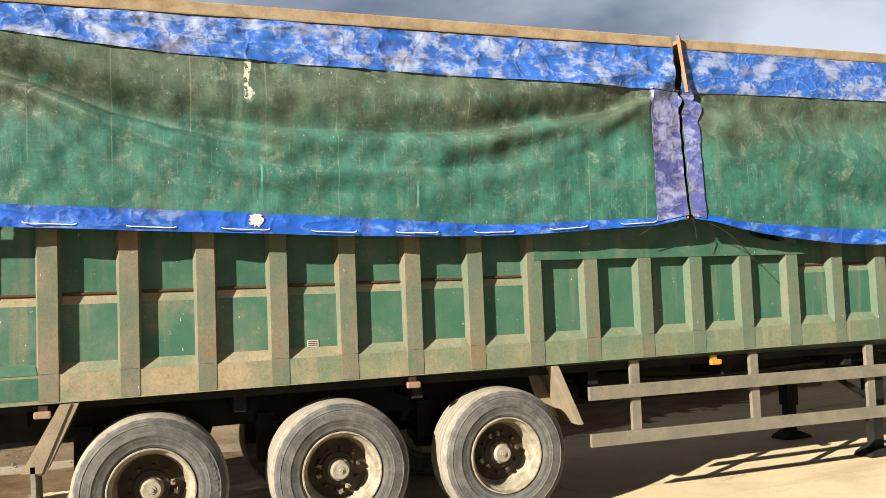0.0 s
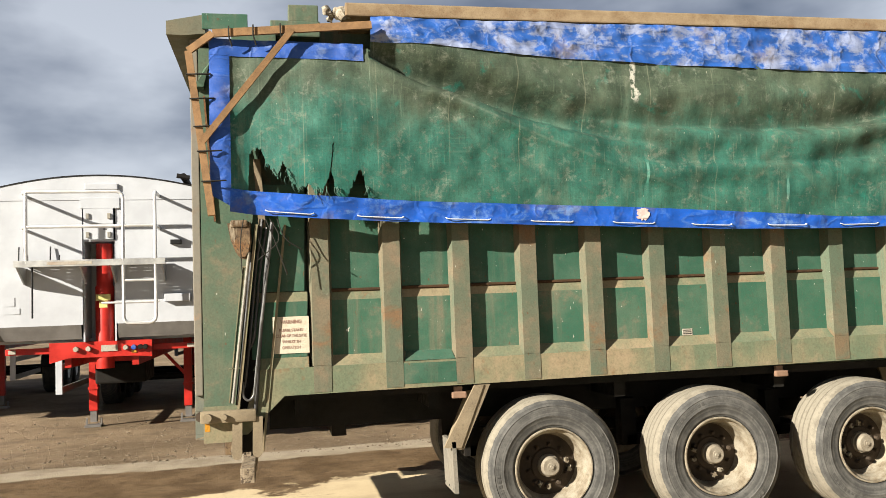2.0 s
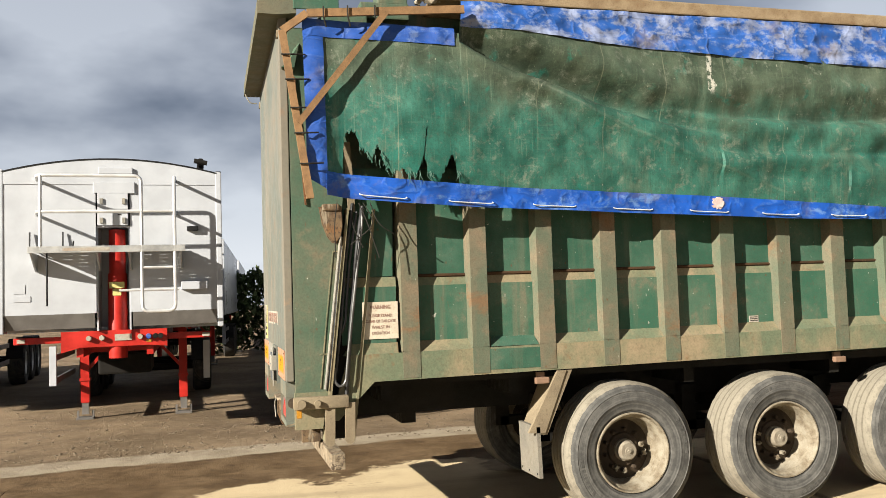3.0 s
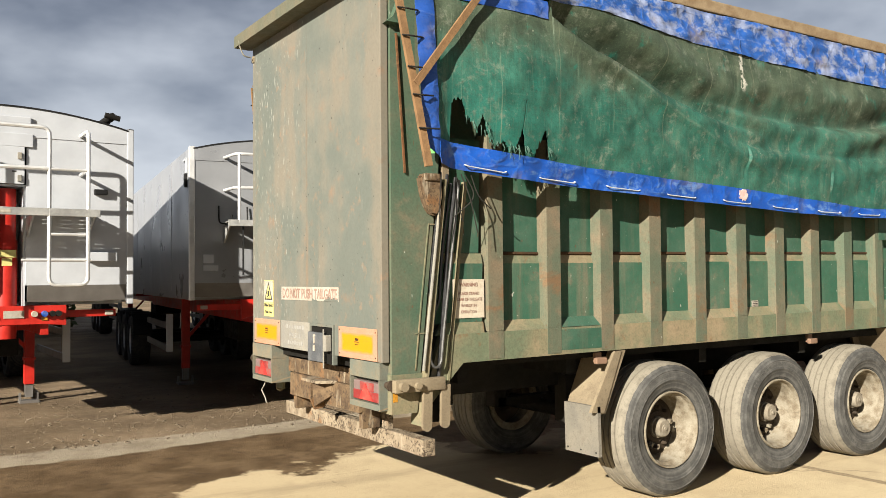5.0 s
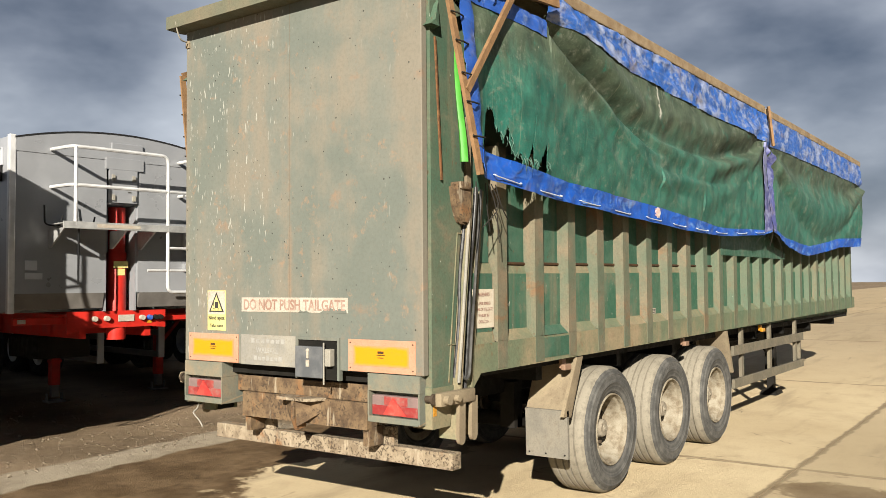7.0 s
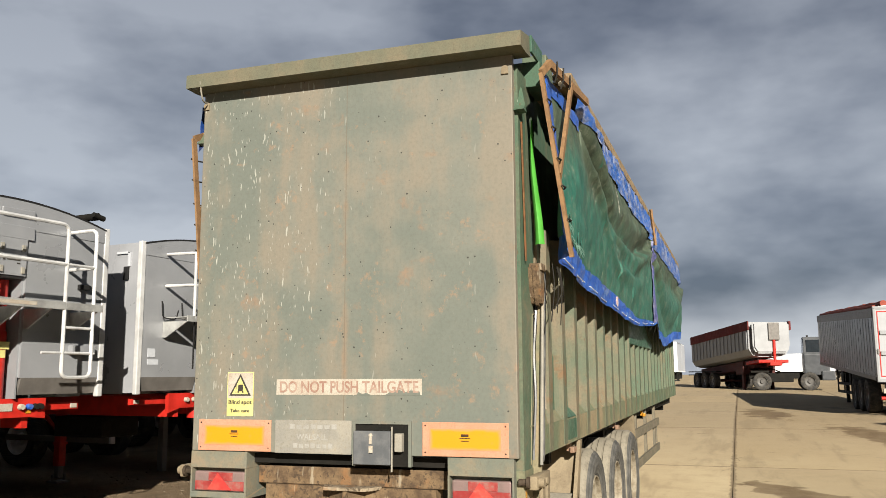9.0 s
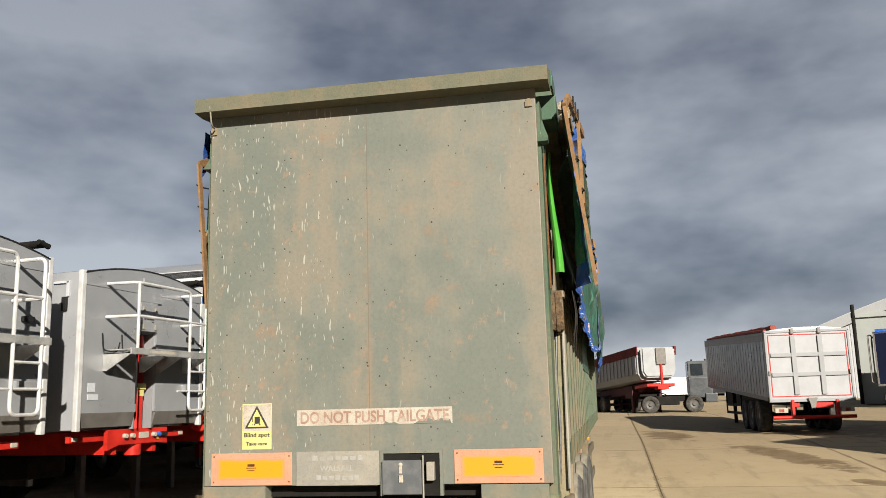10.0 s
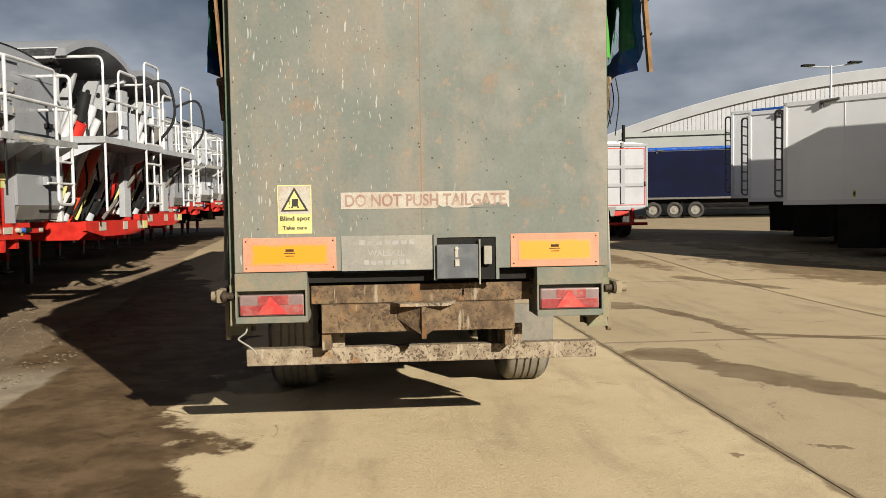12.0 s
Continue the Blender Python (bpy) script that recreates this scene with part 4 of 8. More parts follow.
for far in (False, True):
    flip = mirror_y if far else (lambda q: q)
    mats = [M["panel"], M["sill"], M["rust_dark"], M["panel_low"]]
    p0 = w0 = None
    for k, x in enumerate(RIBS[:-1]):
        at = Vector((x, 0, RISE * x))
        if 9 <= k <= 13:
            if w0 is None:
                w0 = part("side_panel", flip(window_bay()), mats, trailer)
                w0.matrix_basis = Matrix.Translation(at)
                first_w = at.copy()
            else:
                twin(w0, at - first_w)
        elif p0 is None:
            p0 = part("side_panel", flip(bay(0.07, 0.088, 2.72)), mats, trailer)
            p0.matrix_basis = Matrix.Translation(at)
            first_p = at.copy()
        else:
            twin(p0, at - first_p)
    r0 = part("rib", flip(rib_mesh(far)), M["rib"], trailer, "tan dusty steel rib")
    r0.matrix_basis = Matrix.Translation((RIBS[0], 0, RISE * RIBS[0]))
    for x in RIBS[1:]:
        twin(r0, (x - RIBS[0], 0, RISE * (x - RIBS[0])))
    # first bay behind the corner post
    bm = B()
    prism(bm, [(0.40, 1.452), (0.78, 1.452), (0.80, 1.86), (0.40, 1.86)], "y", 0.024, 0.085)
    part("side_panel", flip(bm), M["panel"], trailer)
    bm = B()
    prism(bm, [(0.40, 1.935), (0.78, 1.935), (0.80, 2.72), (0.40, 2.72)], "y", 0.045, 0.103)
    part("side_panel", flip(bm), M["panel"], trailer)
    bm = B()
    hexa(bm, [(0.40, 0.006, 1.378), (0.80, 0.006, 1.378), (0.80, 0.085, 1.378), (0.40, 0.085, 1.378), (0.46, 0.024, 1.458), (0.80, 0.024, 1.458), (0.80, 0.085, 1.458), (0.46, 0.085, 1.458)])
    part("sill_ledge", flip(bm), M["sill"], trailer)
    bm = B()
    hexa(bm, [(0.40, 0.024, 1.86), (0.80, 0.024, 1.86), (0.80, 0.10, 1.86), (0.40, 0.10, 1.86), (0.40, 0.044, 1.93), (0.80, 0.044, 1.93), (0.80, 0.10, 1.93), (0.40, 0.10, 1.93)])
    part("panel_ledge", flip(bm), M["sill"], trailer)
    # the long bottom sill, swept down behind the last rib
    bm = B()
    z0, z1 = 1.18, 1.376
    prism(bm, [(0.62, z0 + RISE * 0.6), (LEN, z0 + RISE * LEN), (LEN, z1 + RISE * LEN), (0.44, z1 + RISE * 0.4), (0.30, 0.93), (0.36, 0.93)], "y", 0.004, 0.14)
    part("sill", flip(bm), M["sill"], trailer, "mud-stained tan bottom sill")
    # wall above the bays
    bm = B()
    box(bm, (0.30, 0.15, 1.2), (LEN, 0.18, 3.93))
    part("upper_wall", flip(bm), M["post"], trailer)
    bm = B()
    box(bm, (1.12, -0.17, 3.93), (6.99, -0.04, 4.03), 0.012)
    box(bm, (7.07, -0.165, 3.925), (LEN, -0.04, 4.02), 0.012)
    box(bm, (1.1, -0.04, 3.90), (LEN, 0.16, 3.96))
    part("top_rail", flip(bm), M["rail"], trailer, "rusty tan top rail")
    # flat plate over the window bays, peaked at the sheet tie
    bm = B()
    zz = RISE * 7.0
    prism(bm, [(5.64, 2.04 + zz), (8.44, 2.04 + zz), (8.44, 2.12 + zz), (7.9, 2.2 + zz), (7.4, 2.46), (5.64, 2.46)], "y", -0.004, 0.02)
    part("cover_plate", flip(bm), M["panel"], trailer, "flat green cover plate")
    # corner post
    bm = B()
    hexa(bm, [(0.062, 0.0, 0.90), (0.25, 0.0, 0.90), (0.25, 0.16, 0.90), (0.062, 0.16, 0.90), (0.062, 0.0, 3.72), (0.56, 0.0, 3.72), (0.56, 0.16, 3.72), (0.062, 0.16, 3.72)])
    part("corner_post", flip(bm), M["post"], trailer, "dull green corner post with rust runs")
    bm = B()
    hexa(bm, [(0.056, -0.004, 0.885), (0.245, -0.004, 0.885), (0.245, 0.15, 0.885), (0.056, 0.15, 0.885), (0.056, -0.004, 1.14), (0.29, -0.004, 1.14), (0.29, 0.15, 1.14), (0.056, 0.15, 1.14)])
    part("corner_foot", flip(bm), M["sill"], trailer, "mud-tan corner foot")
    # weld lines left by an old patch on the post
    for p_, q_ in (((0.235, 1.16), (0.29, 1.66)), ((0.29, 1.66), (0.345, 2.12)), ((0.235, 1.40), (0.315, 1.40)), ((0.345, 2.12), (0.40, 2.12))):
        bm = B()
        bar(bm, (p_[0], -0.002, p_[1]), (q_[0], -0.002, q_[1]), 0.008, 0.008, (0, 1, 0))
        part("weld_line", flip(bm), M["sill"], trailer, "rusty tan weld line")
    bm = B()
    box(bm, (0.30, -0.10, 3.66), (0.62, 0.10, 3.84), 0.01)
    box(bm, (0.58, -0.06, 3.80), (0.94, 0.12, 3.92), 0.01)
    box(bm, (0.71, -0.06, 3.91), (0.93, 0.12, 4.04), 0.01)
    part("roof_bracket", flip(bm), M["post"], trailer)
    # slanting ram channel with two edges
    bm = B()
    def slant(a0, a1, y0, y1, zlo=0.80, zhi=2.42, lean=0.19):
        s = (zhi - zlo) / 1.62 * lean
        return [(a0, y0, zlo), (a1, y0, zlo), (a1, y1, zlo), (a0, y1, zlo), (a0 + s, y0, zhi), (a1 + s, y0, zhi), (a1 + s, y1, zhi), (a0 + s, y1, zhi)]
    hexa(bm, slant(0.25, 0.27, -0.055, 0.09))
    hexa(bm, slant(0.452, 0.470, -0.004, 0.09))
    part("ram_channel", flip(bm), M["sill"], trailer, "tan steel ram channel")
    bm = B()
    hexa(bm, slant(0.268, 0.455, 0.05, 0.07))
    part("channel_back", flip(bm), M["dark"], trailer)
    bm = B()
    for off, r, low, top in ((0.285, 0.014, 1.20, 2.42), (0.322, 0.012, 1.24, 2.46), (0.352, 0.010, 1.46, 2.40), (0.392, 0.015, 0.98, 2.44)):
        tube(bm, rounded([(off + 0.02, 0.0, low + (off - 0.3)), (off + 0.065, -0.015, 1.6), (off + 0.09, 0.004, 1.85), (off + 0.115, -0.012, 2.1), (off + 0.17, -0.01, top)], 0.2), r)
    part("ram_hose", flip(bm), M["hose"], trailer, "black hydraulic hoses", True)
    bm = B()
    tube(bm, rounded([(0.335, -0.035, 1.30), (0.33, -0.04, 1.20), (0.37, -0.045, 1.165), (0.408, -0.045, 1.20), (0.43, -0.045, 1.4), (0.565, -0.045, 2.42)], 0.03), 0.010)
    part("ram_pipe", flip(bm), M["pipe"], trailer, "dark steel return pipe", True)
    bm = B()
    tube(bm, [(0.262, -0.062, 1.16), (0.395, -0.062, 2.22)], 0.011)
    part("ram_rod", flip(bm), M["galv"], trailer, "grey steel rod", True)
    bm = B()
    box(bm, (0.04, -0.085, 1.03), (0.42, -0.03, 1.115), 0.012)
    lathe(bm, [(0.0, -0.12), (0.03, -0.12), (0.03, -0.08), (0.0, -0.08)], (0.09, 0, 1.072), 12)
    lathe(bm, [(0.0, -0.115), (0.022, -0.115), (0.022, -0.08), (0.0, -0.08)], (0.2, 0, 1.072), 12)
    part("hinge_arm", flip(bm), M["tan"], trailer, "tan steel hinge arm with pins", True)
    for x_, top_, low_ in ((0.285, 1.05, 0.80), (0.425, 1.06, 0.81)):
        bm = B()
        arc = [(x_ + 0.034 * math.cos(a_), low_ + 0.034 * math.sin(a_)) for a_ in (math.pi * (1 + i / 8) for i in range(9))]
        prism(bm, [(x_ - 0.028, top_), *arc, (x_ + 0.04, top_)], "y", -0.07, -0.045)
        part("link_plate", flip(bm), M["tan"], trailer, "pale dusty link plate")
    bm = B()
    dee = [(0.255, 2.42), (0.40, 2.43), (0.405, 2.30), (0.39, 2.22), (0.365, 2.185), (0.335, 2.19), (0.305, 2.23), (0.275, 2.31)]
    prism(bm, dee, "y", -0.075, 0.0)
    prism(bm, [(0.33 + (x - 0.33) * 1.12, 2.31 + (z - 2.31) * 1.1) for x, z in dee], "y", -0.05, -0.03)
    box(bm, (0.27, -0.09, 2.40), (0.39, 0.0, 2.45), 0.012)
    part("ram_bracket", flip(bm), M["mud_brown"], trailer, "rusty ram bracket")

# touched-up paint
for x0, x1, z0, z1, y in ((1.49, 1.885, 1.225, 1.376, 0.0015), (0.70, 0.79, 1.46, 1.545, 0.0215)):
    bm = B()
    box(bm, (x0, y, z0), (x1, y + 0.002, z1))
    part("paint_patch", bm, M["panel"], trailer, "fresh green paint patch")
bm = B()
hexa(bm, [(1.50, 0.003, 1.395), (1.88, 0.003, 1.395), (1.88, 0.006, 1.395), (1.50, 0.006, 1.395), (1.52, 0.066, 1.464), (1.86, 0.066, 1.464), (1.86, 0.068, 1.464), (1.52, 0.068, 1.464)])
part("paint_patch", bm, M["panel"], trailer, "fresh green paint patch")

# body ends, floor and roof line
bm = B()
box(bm, (LEN - 0.05, 0.13, 1.2), (LEN, WIDE - 0.13, 4.0), 0.01)
part("front_wall", bm, M["post"], trailer)
bm = B()
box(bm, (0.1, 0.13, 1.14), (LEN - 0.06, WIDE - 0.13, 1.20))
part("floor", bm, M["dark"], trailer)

# tailgate
bm = B()
box(bm, (0.0, 0.02, 1.218), (0.055, 2.35, 3.80), 0.006)
tailgate = part("tailgate", bm, M["gate"], trailer, "large grey-green tailgate streaked with rust and droppings")
bm = B()
prism(bm, [(-0.148, 3.788), (-0.148, 3.886), (0.12, 3.94), (0.12, 3.80), (-0.02, 3.785)], "y", -0.078, 2.41)
part("gate_hood", bm, M["hood"], tailgate, "overhanging tan hood")
for y in (-0.092, 2.398):
    bm = B()
    box(bm, (0.10, y, 3.83), (0.42, y + 0.016, 3.945), 0.004)
    part("hood_end", bm, M["panel"], tailgate, "dark green hood end")
for y in (0.066, 2.327):
    bm = B()
    lathe(bm, [(0, -0.012), (0.018, -0.01), (0.022, 0.0)], (0, y, 3.70), 12, "x")
    box(bm, (-0.012, y - 0.022, 3.66), (0.0, y + 0.022, 3.70))
    part("gate_bolt", bm, M["tan"], tailgate, "rounded steel bolt", True)
bm = B()
tube(bm, rounded([(-0.02, 2.26, 3.89), (-0.13, 2.30, 3.90), (-0.15, 2.29, 3.80), (-0.10, 2.30, 3.70), (-0.03, 2.31, 3.70)], 0.05), 0.006)
part("gate_cable", bm, M["galv"], tailgate, "thin steel cable loop", True)
# signs on the gate
bm = B()
box(bm, (-0.003, 1.873, 1.455), (0.0, 2.08, 1.754))
sign = part("warning_sign", bm, M["yellow"], tailgate, "yellow and white blind spot sign")
bm = B()
box(bm, (-0.0038, 1.878, 1.575), (-0.003, 2.075, 1.749))
part("sign_top", bm, M["sticker"], sign)
bm = B()
prism(bm, [(1.892, 1.592), (2.062, 1.592), (1.977, 1.742)], "x", -0.0048, -0.0038)
part("triangle_edge", bm, M["letter"], sign)
bm = B()
prism(bm, [(1.913, 1.603), (2.041, 1.603), (1.977, 1.717)], "x", -0.0056, -0.0048)
part("triangle", bm, M["yellow"], sign)
bm = B()
box(bm, (-0.0064, 1.955, 1.622), (-0.0056, 1.992, 1.668))
box(bm, (-0.0064, 1.95, 1.612), (-0.0056, 1.96, 1.622))
box(bm, (-0.0064, 1.987, 1.612), (-0.0056, 1.997, 1.622))
box(bm, (-0.0064, 2.006, 1.635), (-0.0056, 2.012, 1.668))
box(bm, (-0.0064, 2.006, 1.612), (-0.0056, 2.012, 1.620))
part("vehicle_symbol", bm, M["letter"], sign)
text_part("sign_text", "Blind spot", 0.027, (-0.0042, 1.977, 1.545), (90, 0, -90), M["letter"], sign, 0.182)
text_part("sign_text", "Take care", 0.022, (-0.0042, 1.977, 1.492), (90, 0, -90), M["letter"], sign, 0.15)
bm = B()
box(bm, (-0.003, 0.646, 1.60), (0.0, 1.695, 1.703))
notice = part("notice_strip", bm, M["sticker"], tailgate, "peeling white notice strip with faded red letters")
bm = B()
prism(bm, [(0.655, 1.60), (0.66, 1.622), (0.72, 1.63), (0.76, 1.618), (0.80, 1.633), (0.85, 1.626), (0.885, 1.607), (0.90, 1.60)], "x", -0.0036, -0.003)
part("peeled_edge", bm, M["gate"], notice, "peeled edge")
bm = B()
prism(bm, [(1.00, 1.60), (1.03, 1.613), (1.06, 1.606), (1.09, 1.62), (1.10, 1.60)], "x", -0.0036, -0.003)
part("peeled_edge", bm, M["gate"], notice, "peeled edge")
text_part("notice_text", "DO NOT PUSH TAILGATE", 0.072, (-0.0042, 1.17, 1.652), (90, 0, -90), M["letter_red"], notice, 1.0)
for n, y0, y1 in (("l", 1.728, 2.298), ("r", 0.078, 0.642)):
    bm = B()
    box(bm, (-0.006, y0, 1.222), (0.0, y1, 1.432), 0.003)
    marker = part("marker_plate", bm, M["marker_red"], tailgate, "faded orange and yellow rear marker plate")
    bm = B()
    box(bm, (-0.0075, y0 + 0.05, 1.262), (-0.006, y1 - 0.05, 1.392))
    part("marker_field", bm, M["marker_yellow"], marker)
    ym = (y0 + y1) / 2
    for h, w, zz in ((0.016, 0.05, 1.352), (0.005, 0.07, 1.335), (0.005, 0.05, 1.318)):
        bm = B()
        box(bm, (-0.0085, ym - w / 2, zz - h / 2), (-0.0075, ym + w / 2, zz + h / 2))
        part("marker_print", bm, M["rust_dark"], marker)
    for yy in (y0 + 0.02, y1 - 0.02):
        for zz in (1.245, 1.41):
            bm = B()
            lathe(bm, [(0, -0.010), (0.004, -0.009), (0.005, -0.006)], (0, yy, zz), 8, "x")
            part("marker_screw", bm, M["dark"], marker)
bm = B()
box(bm, (-0.005, 1.135, 1.217), (0.0, 1.697, 1.434), 0.002)
plate = part("maker_plate", bm, M["galv"], tailgate, "worn grey maker's plate")
text_part("plate_text", "WALSALL", 0.036, (-0.0062, 1.42, 1.325), (90, 0, -90), M["galv_pale"], plate, 0.23)
for zz, w in ((1.392, 0.36), (1.268, 0.30)):
    for q in range(7):
        bm = B()
        yy = 1.42 - w / 2 + w * q / 7
        box(bm, (-0.0066, yy, zz - 0.016), (-0.005, yy + w / 9.5, zz + 0.010 + 0.006 * (q % 3 == 0)))
        part("plate_print", bm, M["galv_pale"], plate)
# lock recess
bm = B()
for lo, hi in (((-0.012, 0.715, 1.415), (0.02, 1.125, 1.435)), ((-0.012, 1.105, 1.15), (0.02, 1.125, 1.415)), ((-0.012, 0.715, 1.15), (0.02, 0.735, 1.415))):
    box(bm, lo, hi)
lock = part("lock_frame", bm, M["gate"], tailgate)
bm = B()
box(bm, (-0.002, 0.735, 1.15), (0.0, 1.105, 1.415))
part("lock_back", bm, M["dark"], lock)
bm = B()
box(bm, (-0.035, 0.85, 1.16), (-0.002, 1.108, 1.372), 0.006)
part("lock_door", bm, M["lock_steel"], lock, "dark steel lock flap")
bm = B()
box(bm, (-0.042, 0.975, 1.29), (-0.035, 0.995, 1.345), 0.003)
box(bm, (-0.046, 0.968, 1.235), (-0.035, 0.995, 1.28), 0.003)
lathe(bm, [(0, -0.045), (0.012, -0.043), (0.014, -0.035)], (0, 0.985, 1.345), 10, "x")
part("padlock", bm, M["sticker"], lock, "pale hasp and padlock")
bm = B()
box(bm, (-0.05, 0.765, 1.245), (-0.002, 0.815, 1.36), 0.006)
tube(bm, [(-0.03, 0.84, 1.12), (-0.03, 0.84, 1.40)], 0.006)
part("lock_lever", bm, M["galv"], lock)

# lamp boxes
for y0, y1 in ((0.05, 0.475), (1.912, 2.352)):
    bm = B()
    box(bm, (-0.004, y0, 1.105), (0.30, y1, 1.216), 0.004)
    box(bm, (-0.004, y0, 0.905), (0.30, y1, 0.945), 0.004)
    box(bm, (-0.004, y0, 0.945), (0.30, y0 + 0.012, 1.105))
    box(bm, (-0.004, y1 - 0.012, 0.945), (0.30, y1, 1.105))
    box(bm, (0.06, y0 + 0.012, 0.945), (0.08, y1 - 0.012, 1.105))
    lampbox = part("lamp_box", bm, M["lamp_steel"], trailer, "green steel lamp box")
    ym = (y0 + y1) / 2
    bm = B()
    box(bm, (0.012, y0 + 0.022, 0.948), (0.06, y1 - 0.022, 1.080), 0.012)
    lamp = part("tail_lamp", bm, M["lens_grey"], lampbox, "dusty red tail lamp")
    bm = B()
    box(bm, (0.009, y0 + 0.028, 0.953), (0.02, y1 - 0.028, 1.016), 0.004)
    part("lamp_lens", bm, M["lens_red"], lamp, "faded red lens")
    bm = B()
    box(bm, (0.0085, ym - 0.105, 1.017), (0.02, ym + 0.085, 1.074), 0.004)
    part("lamp_lens", bm, M["lens_red"], lamp, "faded red lens")
    bm = B()
    prism(bm, [(ym - 0.10, 0.958), (ym + 0.09, 0.958), (ym + 0.01, 1.070)], "x", 0.004, 0.012)
    part("triangle_reflector", bm, M["lens_bright"], lamp, "red triangle reflector")
    bm = B()
    prism(bm, [(-0.004, 0.905), (0.30, 0.97), (0.30, 0.98), (-0.004, 0.915)], "y", y0 - 0.001, y0 + 0.012)
    part("box_brace", bm, M["tan"], lampbox)
for y, a, b in ((-0.03, -0.03, 0.03), (2.42, 2.36, 2.44)):
    bm = B()
    tube(bm, [(0.04, a, 1.075), (0.04, b, 1.075)], 0.022, 12)
    lathe(bm, [(0, -0.02), (0.036, -0.02), (0.036, 0.0), (0, 0.0)], (0.04, y + 0.01, 1.075), 12)
    part("gate_pin", bm, M["rim_dark"], trailer, "worn steel hinge pin", True)

# tail beams and bumper
bm = B()
box(bm, (0.14, 0.47, 1.0), (0.22, 1.90, 1.118), 0.008)
part("tail_beam", bm, M["mud_brown"], trailer, "mud-caked tail beam")
bm = B()
prism(bm, [(0.13, 0.995), (0.26, 1.01), (0.26, 0.84), (0.13, 0.815)], "y", 0.60, 1.835)
for y in (0.60, 1.78):
    box(bm, (0.16, y, 0.70), (0.30, y + 0.06, 0.83), 0.006)
part("cross_beam", bm, M["mud_brown"], trailer, "mud-caked cross beam")
bm = B()
prism(bm, [(0.02, 1.0), (0.14, 1.0), (0.14, 0.79), (0.055, 0.775), (0.02, 0.86)], "y", 1.175, 1.205)
jaw = part("tow_jaw", bm, M["mud_brown"], trailer, "muddy triangular tow jaw")
for s in (-1, 1):
    bm = B()
    y0, y1 = 1.19 + s * 0.016, 1.19 + s * 0.17
    hexa(bm, [(0.045, y0, 0.80), (0.065, y0, 0.80), (0.15, y1, 0.90), (0.13, y1, 0.90), (0.03, y0, 0.985), (0.05, y0, 0.985), (0.15, y1, 0.985), (0.13, y1, 0.985)])
    part("jaw_cheek", bm, M["mud_brown"], jaw)
bm = B()
hexa(bm, [(0.01, 1.04, 0.985), (0.14, 0.98, 0.985), (0.14, 1.40, 0.985), (0.01, 1.34, 0.985), (0.01, 1.04, 1.005), (0.14, 0.98, 1.005), (0.14, 1.40, 1.005), (0.01, 1.34, 1.005)])
part("jaw_top", bm, M["mud_speck"], jaw)
bm = B()
box(bm, (0.30, 0.02, 0.585), (0.40, 2.34, 0.695), 0.008)
for y in (0.52, 1.70):
    prism(bm, [(y, 0.69), (y + 0.13, 0.69), (y + 0.13, 0.82), (y, 0.82)], "x", 0.32, 0.36)
part("bumper_bar", bm, M["mud_speck"], trailer, "bent under-run bar caked in pale mud")
bm = B()
tube(bm, rounded([(0.1, 2.30, 0.90), (0.08, 2.30, 0.84), (0.08, 2.36, 0.80), (0.08, 2.27, 0.74), (0.08, 2.24, 0.70)], 0.02), 0.006)
part("hook_wire", bm, M["galv"], trailer, "bent wire hook", True)

# sheets: folds swag from the rear top corner to the tie in the middle
def along(table, x):
    """Smooth reading of a short table of (x, value)."""
    if x <= table[0][0]:
        return table[0][1]
    for (xa, va), (xb, vb) in zip(table, table[1:]):
        if x < xb:
            return va + (vb - va) * (x - xa) / (xb - xa)
    return table[-1][1]


HEM = ((0.1, 2.505), (0.42, 2.479), (0.78, 2.449), (1.4, 2.416), (2.3, 2.380), (3.3, 2.342), (4.0, 2.315), (4.65, 2.303), (5.2, 2.301), (5.6, 2.309), (6.1, 2.338), (6.7, 2.368), (7.02, 2.425), (7.26, 2.398), (7.55, 2.337), (7.86, 2.283), (8.17, 2.243), (8.5, 2.207), (8.8, 2.183), (9.2, 2.168), (10.2, 2.24), (11.4, 2.36), (13.2, 2.43))
HEM_TALL = ((0.6, 0.165), (1.7, 0.152), (3.3, 0.15), (4.0, 0.141), (4.65, 0.116), (5.1, 0.092), (6.1, 0.078), (7.0, 0.05), (7.5, 0.06), (8.1, 0.11), (8.8, 0.142), (13.0, 0.15))
TOP_BAND = ((1.3, 3.745), (2.1, 3.672), (2.8, 3.635), (3.6, 3.60), (5.0, 3.57), (7.0, 3.54), (13.2, 3.545))


def sheet_bottom(x):
    return along(HEM, x)


def band_top(x):
    return along(HEM, x) + along(HEM_TALL, x)


def rear_top(x):
    """Upper edge of the short sheet behind the top band."""
    return 3.745 - 0.03 * (x - 0.2)


def sheet_top(x):
    return 3.91 - 0.13 * max(0.0, (1.3 - x) / 1.1)


